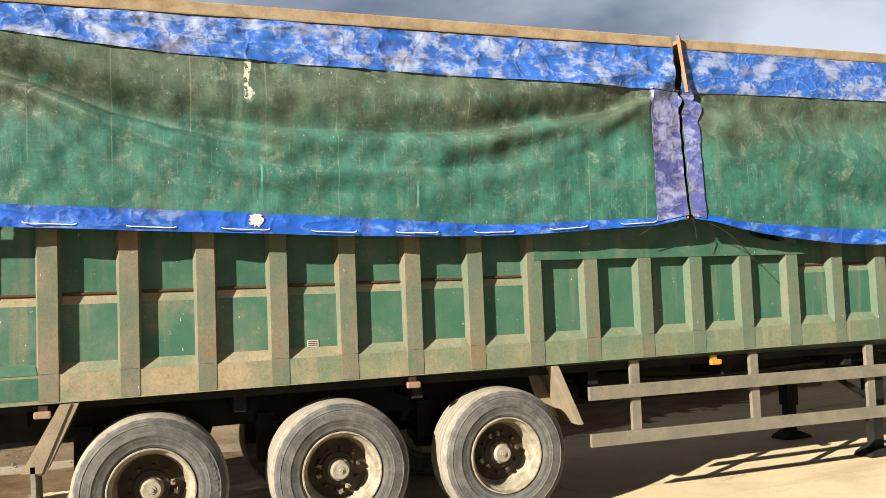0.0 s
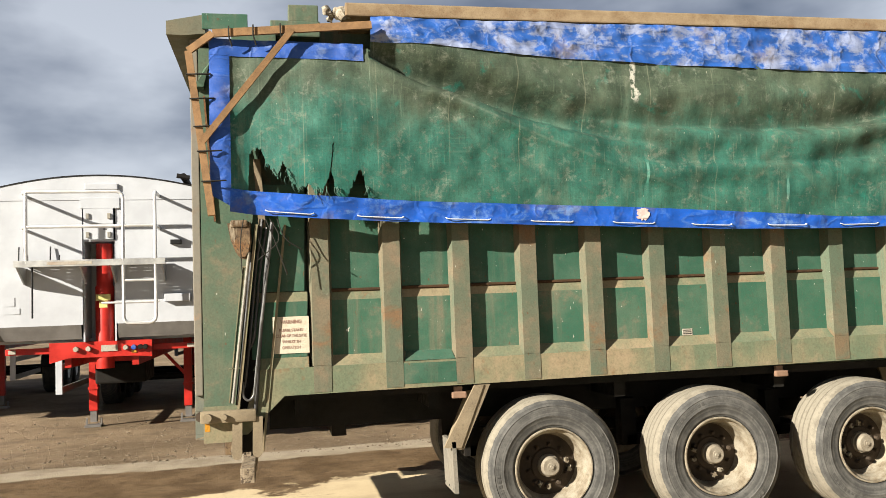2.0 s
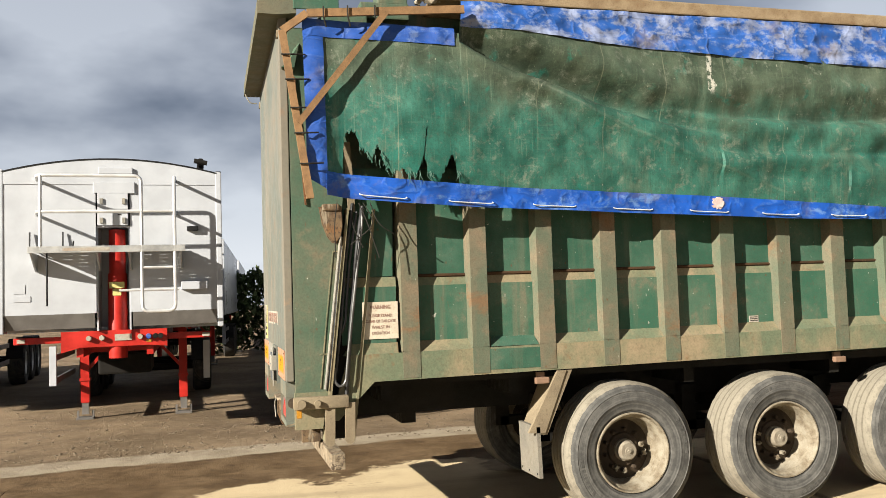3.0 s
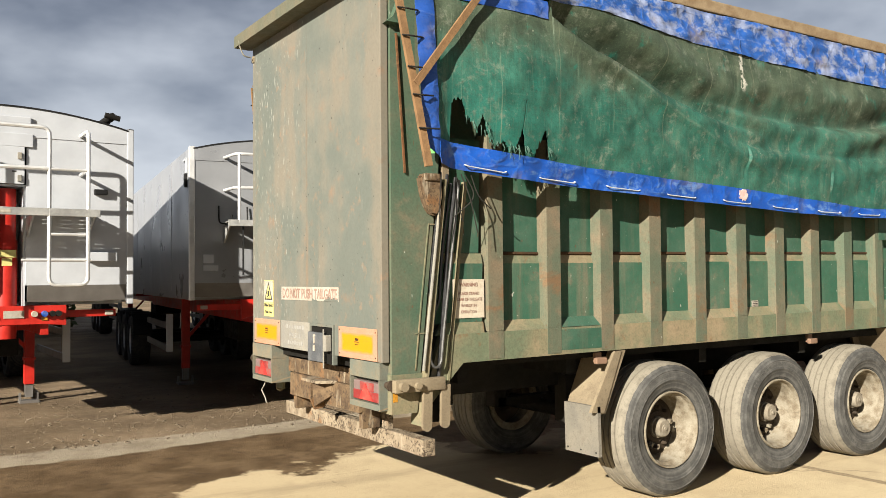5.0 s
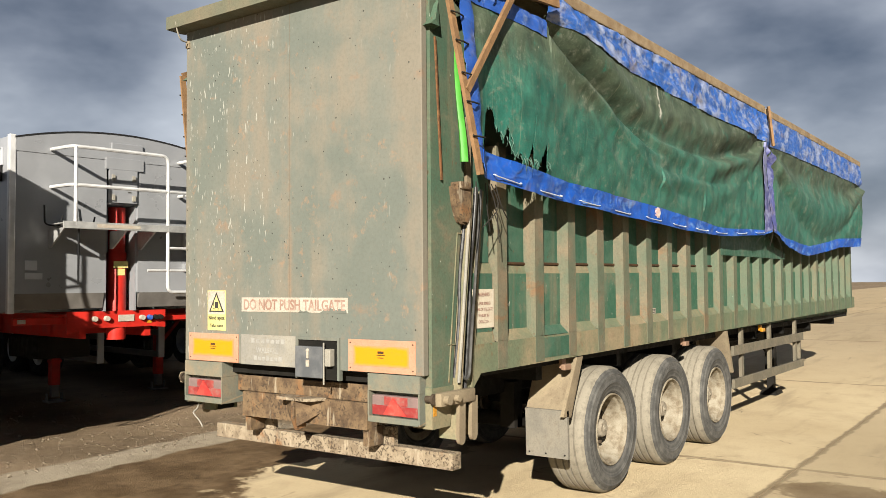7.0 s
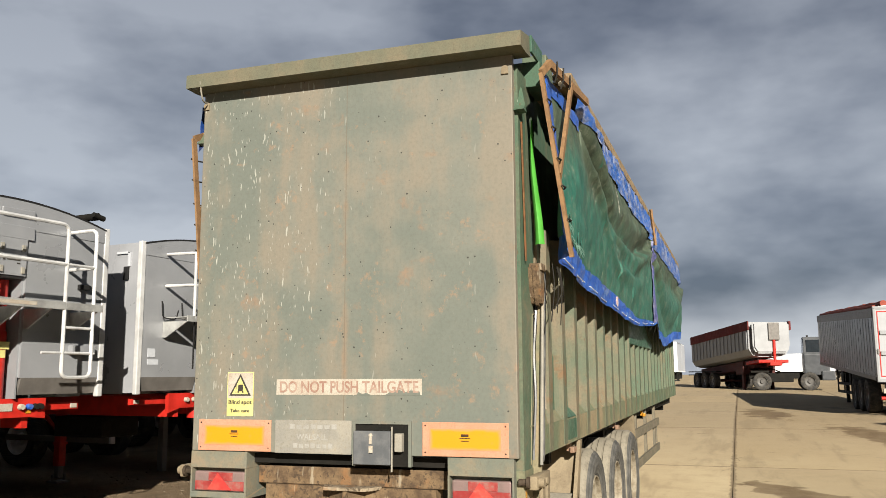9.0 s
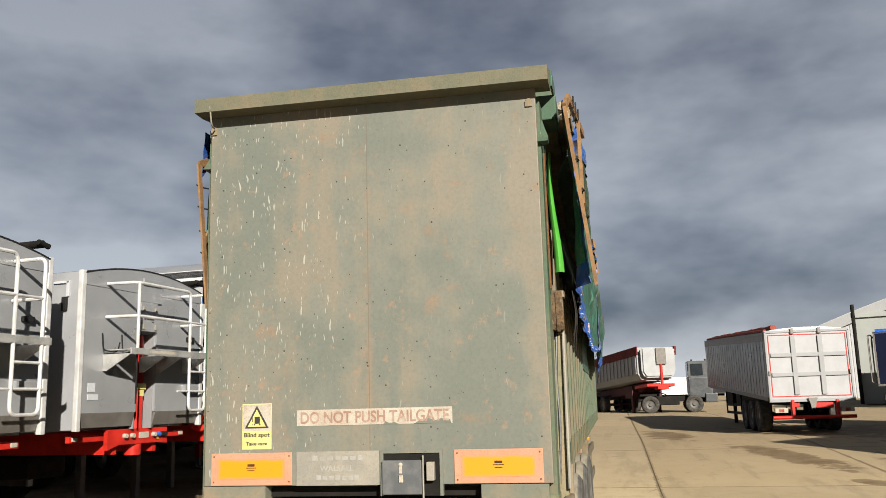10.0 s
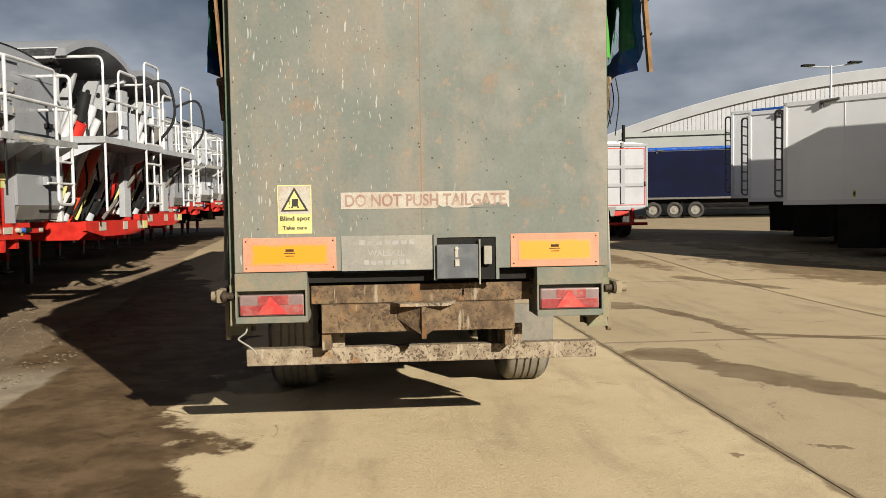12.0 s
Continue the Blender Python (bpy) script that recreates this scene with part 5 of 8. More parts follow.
FOLDS = (
    (((1.28, 3.66), (1.69, 3.46), (2.04, 3.355), (2.4, 3.23), (2.77, 3.12), (3.2, 3.03), (3.7, 2.97)), ((1.28, 0.5), (1.5, 1.3), (2.5, 1.3), (3.1, 0.6), (3.7, 0.0))),
    (((2.8, 3.22), (3.48, 3.13), (4.43, 3.11), (5.11, 3.14), (5.75, 3.25), (6.26, 3.34), (6.72, 3.49)), ((2.8, 0.0), (3.6, 0.5), (4.6, 0.55), (5.8, 0.85), (6.4, 0.75), (6.72, 0.2))),
    (((2.9, 2.98), (3.31, 2.89), (3.64, 2.85), (4.9, 2.85), (5.8, 2.93), (6.5, 3.08)), ((2.9, 0.0), (3.5, 0.22), (4.8, 0.18), (6.5, 0.0))),
)


def sheet_y(x, z):
    top, low = sheet_top(x), sheet_bottom(x)
    v = min(1.0, max(0.0, (top - z) / (top - low)))
    near = min(1.0, max(0.0, (x - 0.2) / 1.6))
    y = -0.12 - 0.04 * near * (1 - v) - 0.012 * near * v - 0.05 * near * math.sin(math.pi * v) - 0.05 * (1 - near) * math.sin(v * 1.45)
    if x < 7.02:
        # folds: the cloth slopes in above each crease and springs out under it
        for line, amps in FOLDS:
            if line[0][0] < x < line[-1][0]:
                d = z - along(line, x) - 0.012 * noise.noise((x * 2.4, 0.0, 5.0))
                amp = along(amps, x)
                if d >= 0:
                    y += amp * (0.125 * math.exp(-(d / 0.12) ** 2) - 0.055 * math.exp(-((d - 0.27) / 0.12) ** 2))
                else:
                    y += amp * (0.125 * math.exp(-(d / 0.032) ** 2) - 0.03 * math.exp(-((d + 0.10) / 0.07) ** 2))
        # tight creases running down from the corner
        for x_a, z_a, x_b, z_b, h in ((1.5, 3.5, 4.1, 2.52, 0.018), (1.9, 3.2, 2.8, 2.56, 0.015)):
            if x_a < x < x_b:
                zz = z_a + (z_b - z_a) * ((x - x_a) / (x_b - x_a)) ** 0.8
                y -= h * math.exp(-((z - zz) / 0.05) ** 2) * min(1.0, (x - x_a) / 0.3, (x_b - x) / 0.3)
        # pulled lines rising to the tie
        for a, b, h in ((3.4, 2.75, 0.022), (4.6, 2.62, 0.02)):
            zz = b + (3.62 - b) * ((x - a) / (6.9 - a)) ** 1.6 if x > a else -9
            y -= h * math.exp(-((z - zz) / 0.10) ** 2)
        y -= 0.06 * math.exp(-((x - 0.9) / 0.5) ** 2) * math.sin(v * 3.1)
    else:
        s = (x - 7.02) / 6.2
        q = (3.62 - z) / (4 * s * (1 - s) + 0.25)
        y += 0.05 * math.exp(-((q - 0.3) / 0.15) ** 2) - 0.05 * math.exp(-((q - 0.65) / 0.16) ** 2) + 0.035 * math.exp(-((q - 0.95) / 0.1) ** 2)
    if x < 0.45:
        w = min(1.0, (0.45 - x) / 0.22)
        y += (-0.148 - 0.14 * (3.64 - z) / 1.18 - y) * w * w * (3 - 2 * w)
    d = abs(x - 7.02)
    y += 0.05 * math.exp(-(d / 0.22) ** 2) * math.sin(v * 3.0)
    y += 0.014 * noise.noise((x * 2.2, z * 2.6, 1.3)) + 0.006 * noise.noise((x * 7, z * 7, 4.0)) * 2
    y += 0.009 * (v ** 3) * math.sin(x * 5.1) - 0.08 * v ** 4 * math.exp(-((x - 7.05) / 0.9) ** 2)
    return y


def torn(x, z):
    """Ragged tears above the lower band at the tail."""
    if not 0.34 < x < 1.27:
        return False
    low = band_top(x) - 0.035
    if abs(x - 0.99 - 0.012 * math.sin(z * 11.0)) < 0.0045 and 2.7 < z < 2.98:
        return True
    # saw-toothed top edge: heights over the band at a few places, straight between
    edge = ((0.40, 0.0), (0.415, 0.30), (0.45, 0.34), (0.50, 0.33), (0.53, 0.24), (0.58, 0.19), (0.61, 0.14), (0.64, 0.24), (0.66, 0.22), (0.70, 0.11), (0.75, 0.07), (0.79, 0.09), (0.83, 0.12), (0.87, 0.05), (0.92, 0.06), (0.97, 0.20), (1.00, 0.17), (1.02, 0.05), (1.07, 0.0), (1.10, 0.04), (1.15, 0.17), (1.18, 0.23), (1.22, 0.20), (1.24, 0.06), (1.26, 0.0))
    h = 0.0
    for (xa, ha), (xb, hb) in zip(edge, edge[1:]):
        if xa <= x < xb:
            h = ha + (hb - ha) * (x - xa) / (xb - xa)
    fray = 0.035 * noise.noise((x * 60, 0.3, 2.0)) + 0.03 * noise.noise((x * 140, z * 2, 8.0))
    return h > 0.01 and low - 0.02 < z < low + h + fray


def sheet_mesh(x0, x1, fz0, fz1, nx, nz, off=0.0, holes=False, ruck=0.0):
    bm = B()
    grid = []
    for i in range(nx + 1):
        x = x0 + (x1 - x0) * i / nx
        a, b = fz0(x), fz1(x)
        grid.append([bm.verts.new((x, sheet_y(x, z) + off + ruck * (0.6 * noise.noise((x * 3.5, z * 14, 7)) + 0.45 * noise.noise((x * 13 + z * 9, z * 12, 3))), z)) for z in (a + (b - a) * j / nz for j in range(nz + 1))])
    for i in range(nx):
        for j in range(nz):
            c = (grid[i][j].co + grid[i + 1][j + 1].co) / 2
            if holes and torn(c.x, c.z):
                continue
            bm.faces.new((grid[i][j], grid[i + 1][j], grid[i + 1][j + 1], grid[i][j + 1]))
    for v in [v for v in bm.verts if not v.link_faces]:
        bm.verts.remove(v)
    ext = bmesh.ops.extrude_face_region(bm, geom=bm.faces[:])["geom"]
    for v in ext:
        if isinstance(v, bmesh.types.BMVert):
            v.co.y += 0.004
    return bm


def mirror_far(bm):
    """The far sheet hangs flatter."""
    for v in bm.verts:
        v.co.y = WIDE - 0.55 * v.co.y
    return bm


for far in (False, True):
    flip = mirror_far if far else (lambda q: q)
    cover = root("side_sheet", (3.6, -0.2 if not far else WIDE + 0.2, 2.4), "torn green mesh tarpaulin with scuffed blue borders hung along the trailer", "tarpaulin")
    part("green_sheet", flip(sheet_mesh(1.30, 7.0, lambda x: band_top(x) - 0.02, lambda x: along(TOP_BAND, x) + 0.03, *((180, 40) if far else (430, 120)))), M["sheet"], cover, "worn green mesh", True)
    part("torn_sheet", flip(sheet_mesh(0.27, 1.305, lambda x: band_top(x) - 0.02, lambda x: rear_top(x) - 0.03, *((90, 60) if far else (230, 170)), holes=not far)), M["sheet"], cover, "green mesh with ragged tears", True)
    part("top_band", flip(sheet_mesh(1.30, 6.97, lambda x: along(TOP_BAND, x), lambda x: sheet_top(x) + 0.01, 300, 24, -0.014, ruck=0.03)), M["blue"], cover, "scuffed faded blue top border", True)
    part("bottom_band", flip(sheet_mesh(0.28, 6.99, sheet_bottom, band_top, 260, 8, -0.012, ruck=0.014)), M["blue_low"], cover, "bright blue bottom border", True)
    part("rear_top_band", flip(sheet_mesh(0.16, 1.24, lambda x: rear_top(x) - 0.128, rear_top, 50, 6, -0.010, ruck=0.02)), M["blue_rear"], cover, "faded blue rear border", True)
    part("rear_band", flip(sheet_mesh(0.15, 0.29, (lambda x: rear_top(x) - 0.5 + x) if far else (lambda x: 2.52 + (0.30 - x) * 0.6), rear_top, 8, 50, -0.008, ruck=0.015)), M["blue_rear"], cover, "faded blue rear border", True)
    part("tie_band", flip(sheet_mesh(6.71, 7.02, lambda x: sheet_bottom(x) + 0.03, lambda x: 3.53, 24, 44, -0.022, ruck=0.008)), M["blue_pale"], cover, "faded violet upright band", True)
    for k in range(10):
        bm = B()
        x = 0.52 + 0.65 * k
        z, y = sheet_bottom(x + 0.16) + 0.026, sheet_y(x + 0.16, sheet_bottom(x + 0.16)) - 0.026
        slope = (sheet_bottom(x + 0.33) - sheet_bottom(x)) / 2
        tube(bm, rounded([(x, y + 0.02, z + 0.012 - slope), (x - 0.006, y, z + 0.008 - slope), (x + 0.02, y - 0.002, z - slope), (x + 0.31, y - 0.002, z + slope), (x + 0.336, y, z + 0.008 + slope), (x + 0.33, y + 0.02, z + 0.012 + slope)], 0.01, 3), 0.0042, 6)
        part("hem_rod", flip(bm), M["grey"], cover)
    fore = root("side_sheet", (10.2, -0.2 if not far else WIDE + 0.2, 2.2), "green mesh tarpaulin with blue borders on the trailer's front half", "tarpaulin")
    part("green_sheet", flip(sheet_mesh(7.06, 13.2, lambda x: band_top(x) - 0.02, lambda x: along(TOP_BAND, x) + 0.03, 180, 40)), M["sheet"], fore, "", True)
    part("top_band", flip(sheet_mesh(7.06, 13.2, lambda x: along(TOP_BAND, x), lambda x: sheet_top(x) + 0.01, 160, 10, -0.012, ruck=0.018)), M["blue"], fore, "scuffed faded blue top border", True)
    part("bottom_band", flip(sheet_mesh(7.08, 13.2, sheet_bottom, band_top, 160, 6, -0.012, ruck=0.012)), M["blue_low"], fore, "bright blue bottom border", True)
    part("tie_band", flip(sheet_mesh(7.06, 7.20, lambda x: sheet_bottom(x) + 0.02, lambda x: 3.55, 12, 44, -0.02, ruck=0.008)), M["blue_pale"], fore, "faded violet upright band", True)
    # tie post with rope ends
    bm = B()
    bm2 = B()
    bar(bm2, (7.0, -0.20, 2.42), (7.02, -0.15, 2.55), 0.05, 0.04)
    bar(bm, (7.025, -0.20, 4.03), (7.06, -0.24, 3.52), 0.035, 0.03)
    part("tie_peg", flip(bm2), M["wood"], trailer, "brown tie peg")
    part("tie_post", flip(bm), M["wood"], trailer, "short brown tie post")
    for q, (dx, dz) in enumerate(((-0.35, -0.03), (-0.45, -0.16), (0.55, -0.10), (0.75, -0.42), (0.12, -0.20), (-0.12, -0.12), (0.30, 0.18))):
        bm = B()
        tube(bm, rounded([(7.02, -0.19, 2.45), (7.02 + dx * 0.5, -0.21, 2.45 + dz * 0.35 + 0.03), (7.02 + dx, -0.15, 2.45 + dz)], 0.3), 0.004, 5)
        part("loose_cord", flip(bm), M["rope"], trailer, "loose dark cord")
    # rear timber-coloured sheet frame
    frame_rear = root("sheet_frame", (0.1, -0.2 if not far else WIDE + 0.2, 2.4), "rusty brown angle-bar frame tying the sheet at the trailer's tail", "frame")
    P = {"a": (0.01, -0.17, 3.64), "b": (0.18, -0.19, 3.765), "c": (1.30, -0.255, 3.835), "d": (0.16, -0.31, 2.46), "e": (0.10, -0.255, 2.98), "f": (0.73, -0.235, 3.79)}
    if far:
        P.update(a=(0.05, -0.14, 3.47), b=(0.16, -0.14, 3.52), d=(0.12, -0.04, 2.43), e=(0.1, -0.09, 2.9), c=(1.3, -0.2, 3.6), f=(0.73, -0.18, 3.55))
    for n, p, q, w in (("frame_upright", "a", "d", 0.05), ("frame_corner", "a", "b", 0.05), ("frame_top", "b", "c", 0.055), ("frame_brace", "e", "f", 0.045)):
        bm = B()
        bar(bm, P[p], P[q], 0.025, w, (1, 0, 0) if n == "frame_upright" else (0, 0, 1))
        part(n, flip(bm), M["wood"], frame_rear)
    for u in (0.15, 0.3, 0.47, 0.62, 0.8):
        bm = B()
        p = Vector(P["a"]).lerp(Vector(P["d"]), u)
        tube(bm, [p + Vector((-0.035, -0.02, 0)), p + Vector((0.03, -0.03, 0.0)), p + Vector((0.13, 0.0, 0.01))], 0.006, 5)
        part("frame_tie", flip(bm), M["rope"], frame_rear, "dark cord tie")
    for u in (0.1, 0.25, 0.42):
        bm = B()
        p = Vector(P["b"]).lerp(Vector(P["c"]), u)
        tube(bm, [p + Vector((0, -0.025, 0.04)), p + Vector((0.0, -0.025, -0.035)), p + Vector((0.02, 0, -0.10))], 0.006, 5)
        part("frame_tie", flip(bm), M["rope"], frame_rear, "dark cord tie")
    bm = B()
    hexa(bm, [(0.01, -0.05, 3.42), (0.10, -0.05, 3.42), (0.10, 0.05, 3.40), (0.02, 0.05, 3.42), (0.06, -0.05, 3.46), (0.14, -0.01, 3.60), (0.14, 0.05, 3.66), (0.06, 0.05, 3.46)])
    part("hinge_horn", flip(bm), M["post"], trailer, "pointed green hinge lug")
    bm = B()
    bar(bm, (0.16, -0.012, 2.45), (0.10, -0.012, 3.36), 0.011, 0.013, (1, 0, 0))
    part("gate_stay", flip(bm), M["rust"], trailer, "rusty upright stay")
    if not far:
        bm = B()
        n, m_ = 16, 4
        rows = []
        for i in range(n + 1):
            u = i / n
            half = 0.006 + 0.026 * u ** 0.8
            mid = -0.036 - 0.018 * u + 0.012 * math.sin(u * 5)
            rows.append([bm.verts.new((0.31 + 0.03 * u - 0.03 * math.cos(w * 1.5), mid - half * w, 3.42 - 0.84 * u)) for w in (-1 + 2 * j / m_ for j in range(m_ + 1))])
        for a, b in zip(rows, rows[1:]):
            for j in range(m_):
                bm.faces.new((a[j], a[j + 1], b[j + 1], b[j]))
        ext = bmesh.ops.extrude_face_region(bm, geom=bm.faces[:])["geom"]
        for v in ext:
            if isinstance(v, bmesh.types.BMVert):
                v.co.x += 0.004
        part("lime_flap", bm, M["lime"], trailer, "bright lime green plastic flap", True)
        random.seed(5)
        for q in range(5):
            bm = B()
            x, z = 0.36 + random.random() * 0.25, 2.40
            tube(bm, rounded([(x, -0.14, z + 0.05), (x + random.uniform(-0.06, 0.1), -0.16, z - 0.1), (x + random.uniform(-0.1, 0.2), -0.13, z - random.uniform(0.15, 0.35))], 0.1), 0.004, 5)
            part("torn_strand", bm, M["rope"], cover, "dark torn strand")
        # frayed threads over the tears
        for q in range(30):
            bm = B()
            a, b, t0 = random.choice(((0.50, 0.58, 0.23), (0.62, 0.69, 0.20), (0.70, 0.82, 0.10), (0.86, 0.95, 0.10), (1.0, 1.05, 0.10), (1.22, 1.25, 0.12)))
            x = random.uniform(a, b)
            z = band_top(x) - 0.04 + t0 * random.uniform(0.8, 1.1)
            ln = random.uniform(0.03, 0.09)
            y = sheet_y(x, z) - 0.006
            tube(bm, [(x, y, z), (x + random.uniform(-0.012, 0.012), y - random.uniform(0, 0.02), z - ln * 0.5), (x + random.uniform(-0.03, 0.03), y - random.uniform(-0.01, 0.03), z - ln)], 0.003, 4, 0, 0.001)
            part("frayed_thread", bm, M["thread"], cover)
        bm = B()
        bar(bm, (0.49, 0.02, 2.40), (0.46, 0.0, 2.90), 0.04, 0.05, (1, 0, 0))
        part("inner_stay", bm, M["tan"], trailer, "tan stay behind the torn sheet")
        random.seed(8)
        for q in range(9):
            bm = B()
            r = random.uniform(0.025, 0.055)
            c = Vector((random.uniform(0.96, 1.2), random.uniform(-0.12, -0.02), 3.93 + r * random.uniform(0.6, 1.6)))
            bmesh.ops.create_icosphere(bm, subdivisions=2, radius=r)
            for v in bm.verts:
                v.co = c + v.co * (1 + 0.6 * noise.noise((v.co.x * 40, v.co.y * 40, v.co.z * 40 + q)))
            part("filler_lump", bm, M["lump"], trailer, "crumbling pale lump", True)
        bm = B()
        blot = [(3.36 + (0.052 + 0.012 * math.sin(i * 2.3) + 0.009 * math.sin(i * 5.1)) * math.cos(i * 0.2618), 2.437 + (0.046 + 0.010 * math.sin(i * 3.1)) * math.sin(i * 0.2618)) for i in range(24)]
        prism(bm, blot, "y", sheet_y(3.36, 2.437) - 0.019, sheet_y(3.36, 2.437) - 0.008)
        part("pale_splash", bm, M["splash"], cover, "pink and white splash of paint")

# wheels
def wheel_parts(name_root):
    bm = B()
    lathe(bm, [(0.300, 0.03), (0.307, -0.008), (0.303, -0.018), (0.294, -0.018), (0.288, -0.006), (0.285, 0.018), (0.270, 0.026), (0.263, 0.034), (0.258, 0.09), (0.250, 0.15), (0.232, 0.185), (0.232, 0.33), (0.30, 0.35), (0.30, 0.33), (0.24, 0.30), (0.24, 0.19)], (0, 0, 0), 56)
    wh = part("wheel", bm, M["rim"], name_root, "muddy cream steel wheel", True)
    bm = B()
    lathe(bm, [(0.236, 0.19), (0.205, 0.185), (0.175, 0.172), (0.135, 0.165), (0.125, 0.15), (0.10, 0.145), (0.0, 0.145)], (0, 0, 0), 40)
    for q in range(10):
        a = 2 * math.pi * q / 10
        lathe(bm, [(0, 0.128), (0.012, 0.128), (0.017, 0.14), (0.017, 0.175)], (0.158 * math.cos(a), 0, 0.158 * math.sin(a)), 6)
    part("wheel_centre", bm, M["rim_dark"], wh, "oily dark wheel centre with nuts", True)
    bm = B()
    lathe(bm, [(0, 0.055), (0.030, 0.055), (0.032, 0.060), (0.062, 0.060), (0.072, 0.070), (0.076, 0.085), (0.076, 0.118), (0.086, 0.122), (0.088, 0.155)], (0, 0, 0), 28)
    lathe(bm, [(0, 0.046), (0.014, 0.046), (0.016, 0.055)], (0, 0, 0), 10)
    part("hub_cap", bm, M["hub"], wh, "grey hub cap", True)
    for a, r in ((0.6, 0.15), (0.2, 0.17), (-1.2, 0.16), (-1.65, 0.155)):
        bm = B()
        c = Vector((r * math.cos(a), 0.135, r * math.sin(a)))
        lump = [(r_ * (0.8 + 0.35 * math.sin(3.1 * i + 5 * a)), i) for i, r_ in enumerate([0.021] * 9)]
        prism(bm, [(c.x + r_ * math.cos(i * 0.698), c.z + r_ * 1.3 * math.sin(i * 0.698)) for r_, i in lump], "y", 0.128, 0.16)
        part("wheel_mud", bm, M["rim"], wh, "dried mud splash", True)
    bm = B()
    prof = [(0.300, 0.02), (0.312, -0.010), (0.322, -0.012), (0.326, -0.018), (0.36, -0.027), (0.395, -0.033), (0.399, -0.036), (0.404, -0.034), (0.44, -0.035), (0.468, -0.030), (0.472, -0.034), (0.478, -0.028), (0.49, -0.022), (0.502, -0.014), (0.515, -0.002)]
    half = [(0.527, 0.012), (0.535, 0.03), (0.537, 0.07), (0.524, 0.073), (0.524, 0.085), (0.537, 0.088), (0.537, 0.14), (0.524, 0.143), (0.524, 0.155), (0.537, 0.158)]
    full = prof + half + [(r, 0.352 - h) for r, h in reversed(half)] + [(r, 0.352 - h) for r, h in reversed(prof)]
    lathe(bm, full, (0, 0, 0), 108)
    for f_ in bm.faces:
        if all(math.hypot(v.co.x, v.co.z) > 0.512 for v in f_.verts):
            f_.material_index = 1
    # shoulder blocks: every third step round the edge is cut in
    for v in bm.verts:
        r = math.hypot(v.co.x, v.co.z)
        step = round(math.atan2(v.co.z, v.co.x) / (2 * math.pi) * 108)
        if 0.513 < r < 0.531 and (v.co.y < 0.02 or v.co.y > 0.332) and step % 3 == 0:
            v.co.x *= (r - 0.0035) / r
            v.co.z *= (r - 0.0035) / r
    part("tyre", bm, [M["tyre"], M["tread"]], wh, "grey dusty worn tyre", True)
    # worn raised lettering as plain bars round the wall
    bm = B()
    for q, tall in enumerate((0.026, 0.022, 0.026, 0.02, 0.026, 0.024, 0.02, 0.026)):
        for a0 in (0.35, 3.6):
            a = a0 + q * 0.085
            c_, s_ = math.cos(a), math.sin(a)
            at = lambda rr, w: (rr * c_ - w * s_, -0.037, rr * s_ + w * c_)
            lo = [at(0.428, -0.011), at(0.428, 0.011), at(0.428 + tall, 0.009), at(0.428 + tall, -0.009)]
            hexa(bm, [(x, y + 0.012, z) for x, y, z in lo] + lo)
    tagged(part("wall_lettering", bm, M["tyre"], wh), "worn raised marks on the tyre wall", kind="stuff")
    return wh


AXLES = (2.605, 3.97, 5.315)
w_first = wheel_parts(trailer)
w_first.matrix_basis = Matrix.Translation((AXLES[0], -0.01, 0.535)) @ Matrix.Rotation(0.4, 4, "Y")
for i, x in enumerate(AXLES):
    for far in (False, True):
        if i == 0 and not far:
            continue
        o = twin(w_first, (0, 0, 0))
        o.matrix_basis = pose(x, -0.01 if not far else WIDE + 0.01, 0.535, 0, 0, 180 if far else 0) @ Matrix.Rotation(0.4 + 1.3 * i, 4, "Y")

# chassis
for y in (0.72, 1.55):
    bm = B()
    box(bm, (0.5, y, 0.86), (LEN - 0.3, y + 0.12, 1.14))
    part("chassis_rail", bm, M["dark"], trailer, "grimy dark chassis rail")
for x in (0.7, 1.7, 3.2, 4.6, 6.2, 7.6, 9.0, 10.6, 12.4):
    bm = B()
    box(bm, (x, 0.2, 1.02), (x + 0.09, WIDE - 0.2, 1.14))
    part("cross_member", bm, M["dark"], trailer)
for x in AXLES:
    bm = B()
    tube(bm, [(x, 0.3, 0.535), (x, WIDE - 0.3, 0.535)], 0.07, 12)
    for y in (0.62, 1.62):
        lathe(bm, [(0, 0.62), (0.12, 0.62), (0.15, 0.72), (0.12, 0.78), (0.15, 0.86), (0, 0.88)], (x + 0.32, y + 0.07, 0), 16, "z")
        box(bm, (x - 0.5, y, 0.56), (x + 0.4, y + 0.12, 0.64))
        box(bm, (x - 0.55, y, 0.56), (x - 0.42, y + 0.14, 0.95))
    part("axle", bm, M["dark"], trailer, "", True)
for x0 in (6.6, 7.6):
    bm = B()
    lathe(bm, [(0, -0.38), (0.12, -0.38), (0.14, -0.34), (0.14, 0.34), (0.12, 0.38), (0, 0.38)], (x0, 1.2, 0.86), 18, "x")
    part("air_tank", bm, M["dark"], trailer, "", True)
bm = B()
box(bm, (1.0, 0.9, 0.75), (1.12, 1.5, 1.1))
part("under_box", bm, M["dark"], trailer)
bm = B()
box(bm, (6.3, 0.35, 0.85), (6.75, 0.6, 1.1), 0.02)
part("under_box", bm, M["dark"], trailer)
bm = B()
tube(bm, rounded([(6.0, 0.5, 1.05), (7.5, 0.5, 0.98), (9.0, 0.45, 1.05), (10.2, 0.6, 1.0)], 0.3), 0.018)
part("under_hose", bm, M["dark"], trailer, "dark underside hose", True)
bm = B()
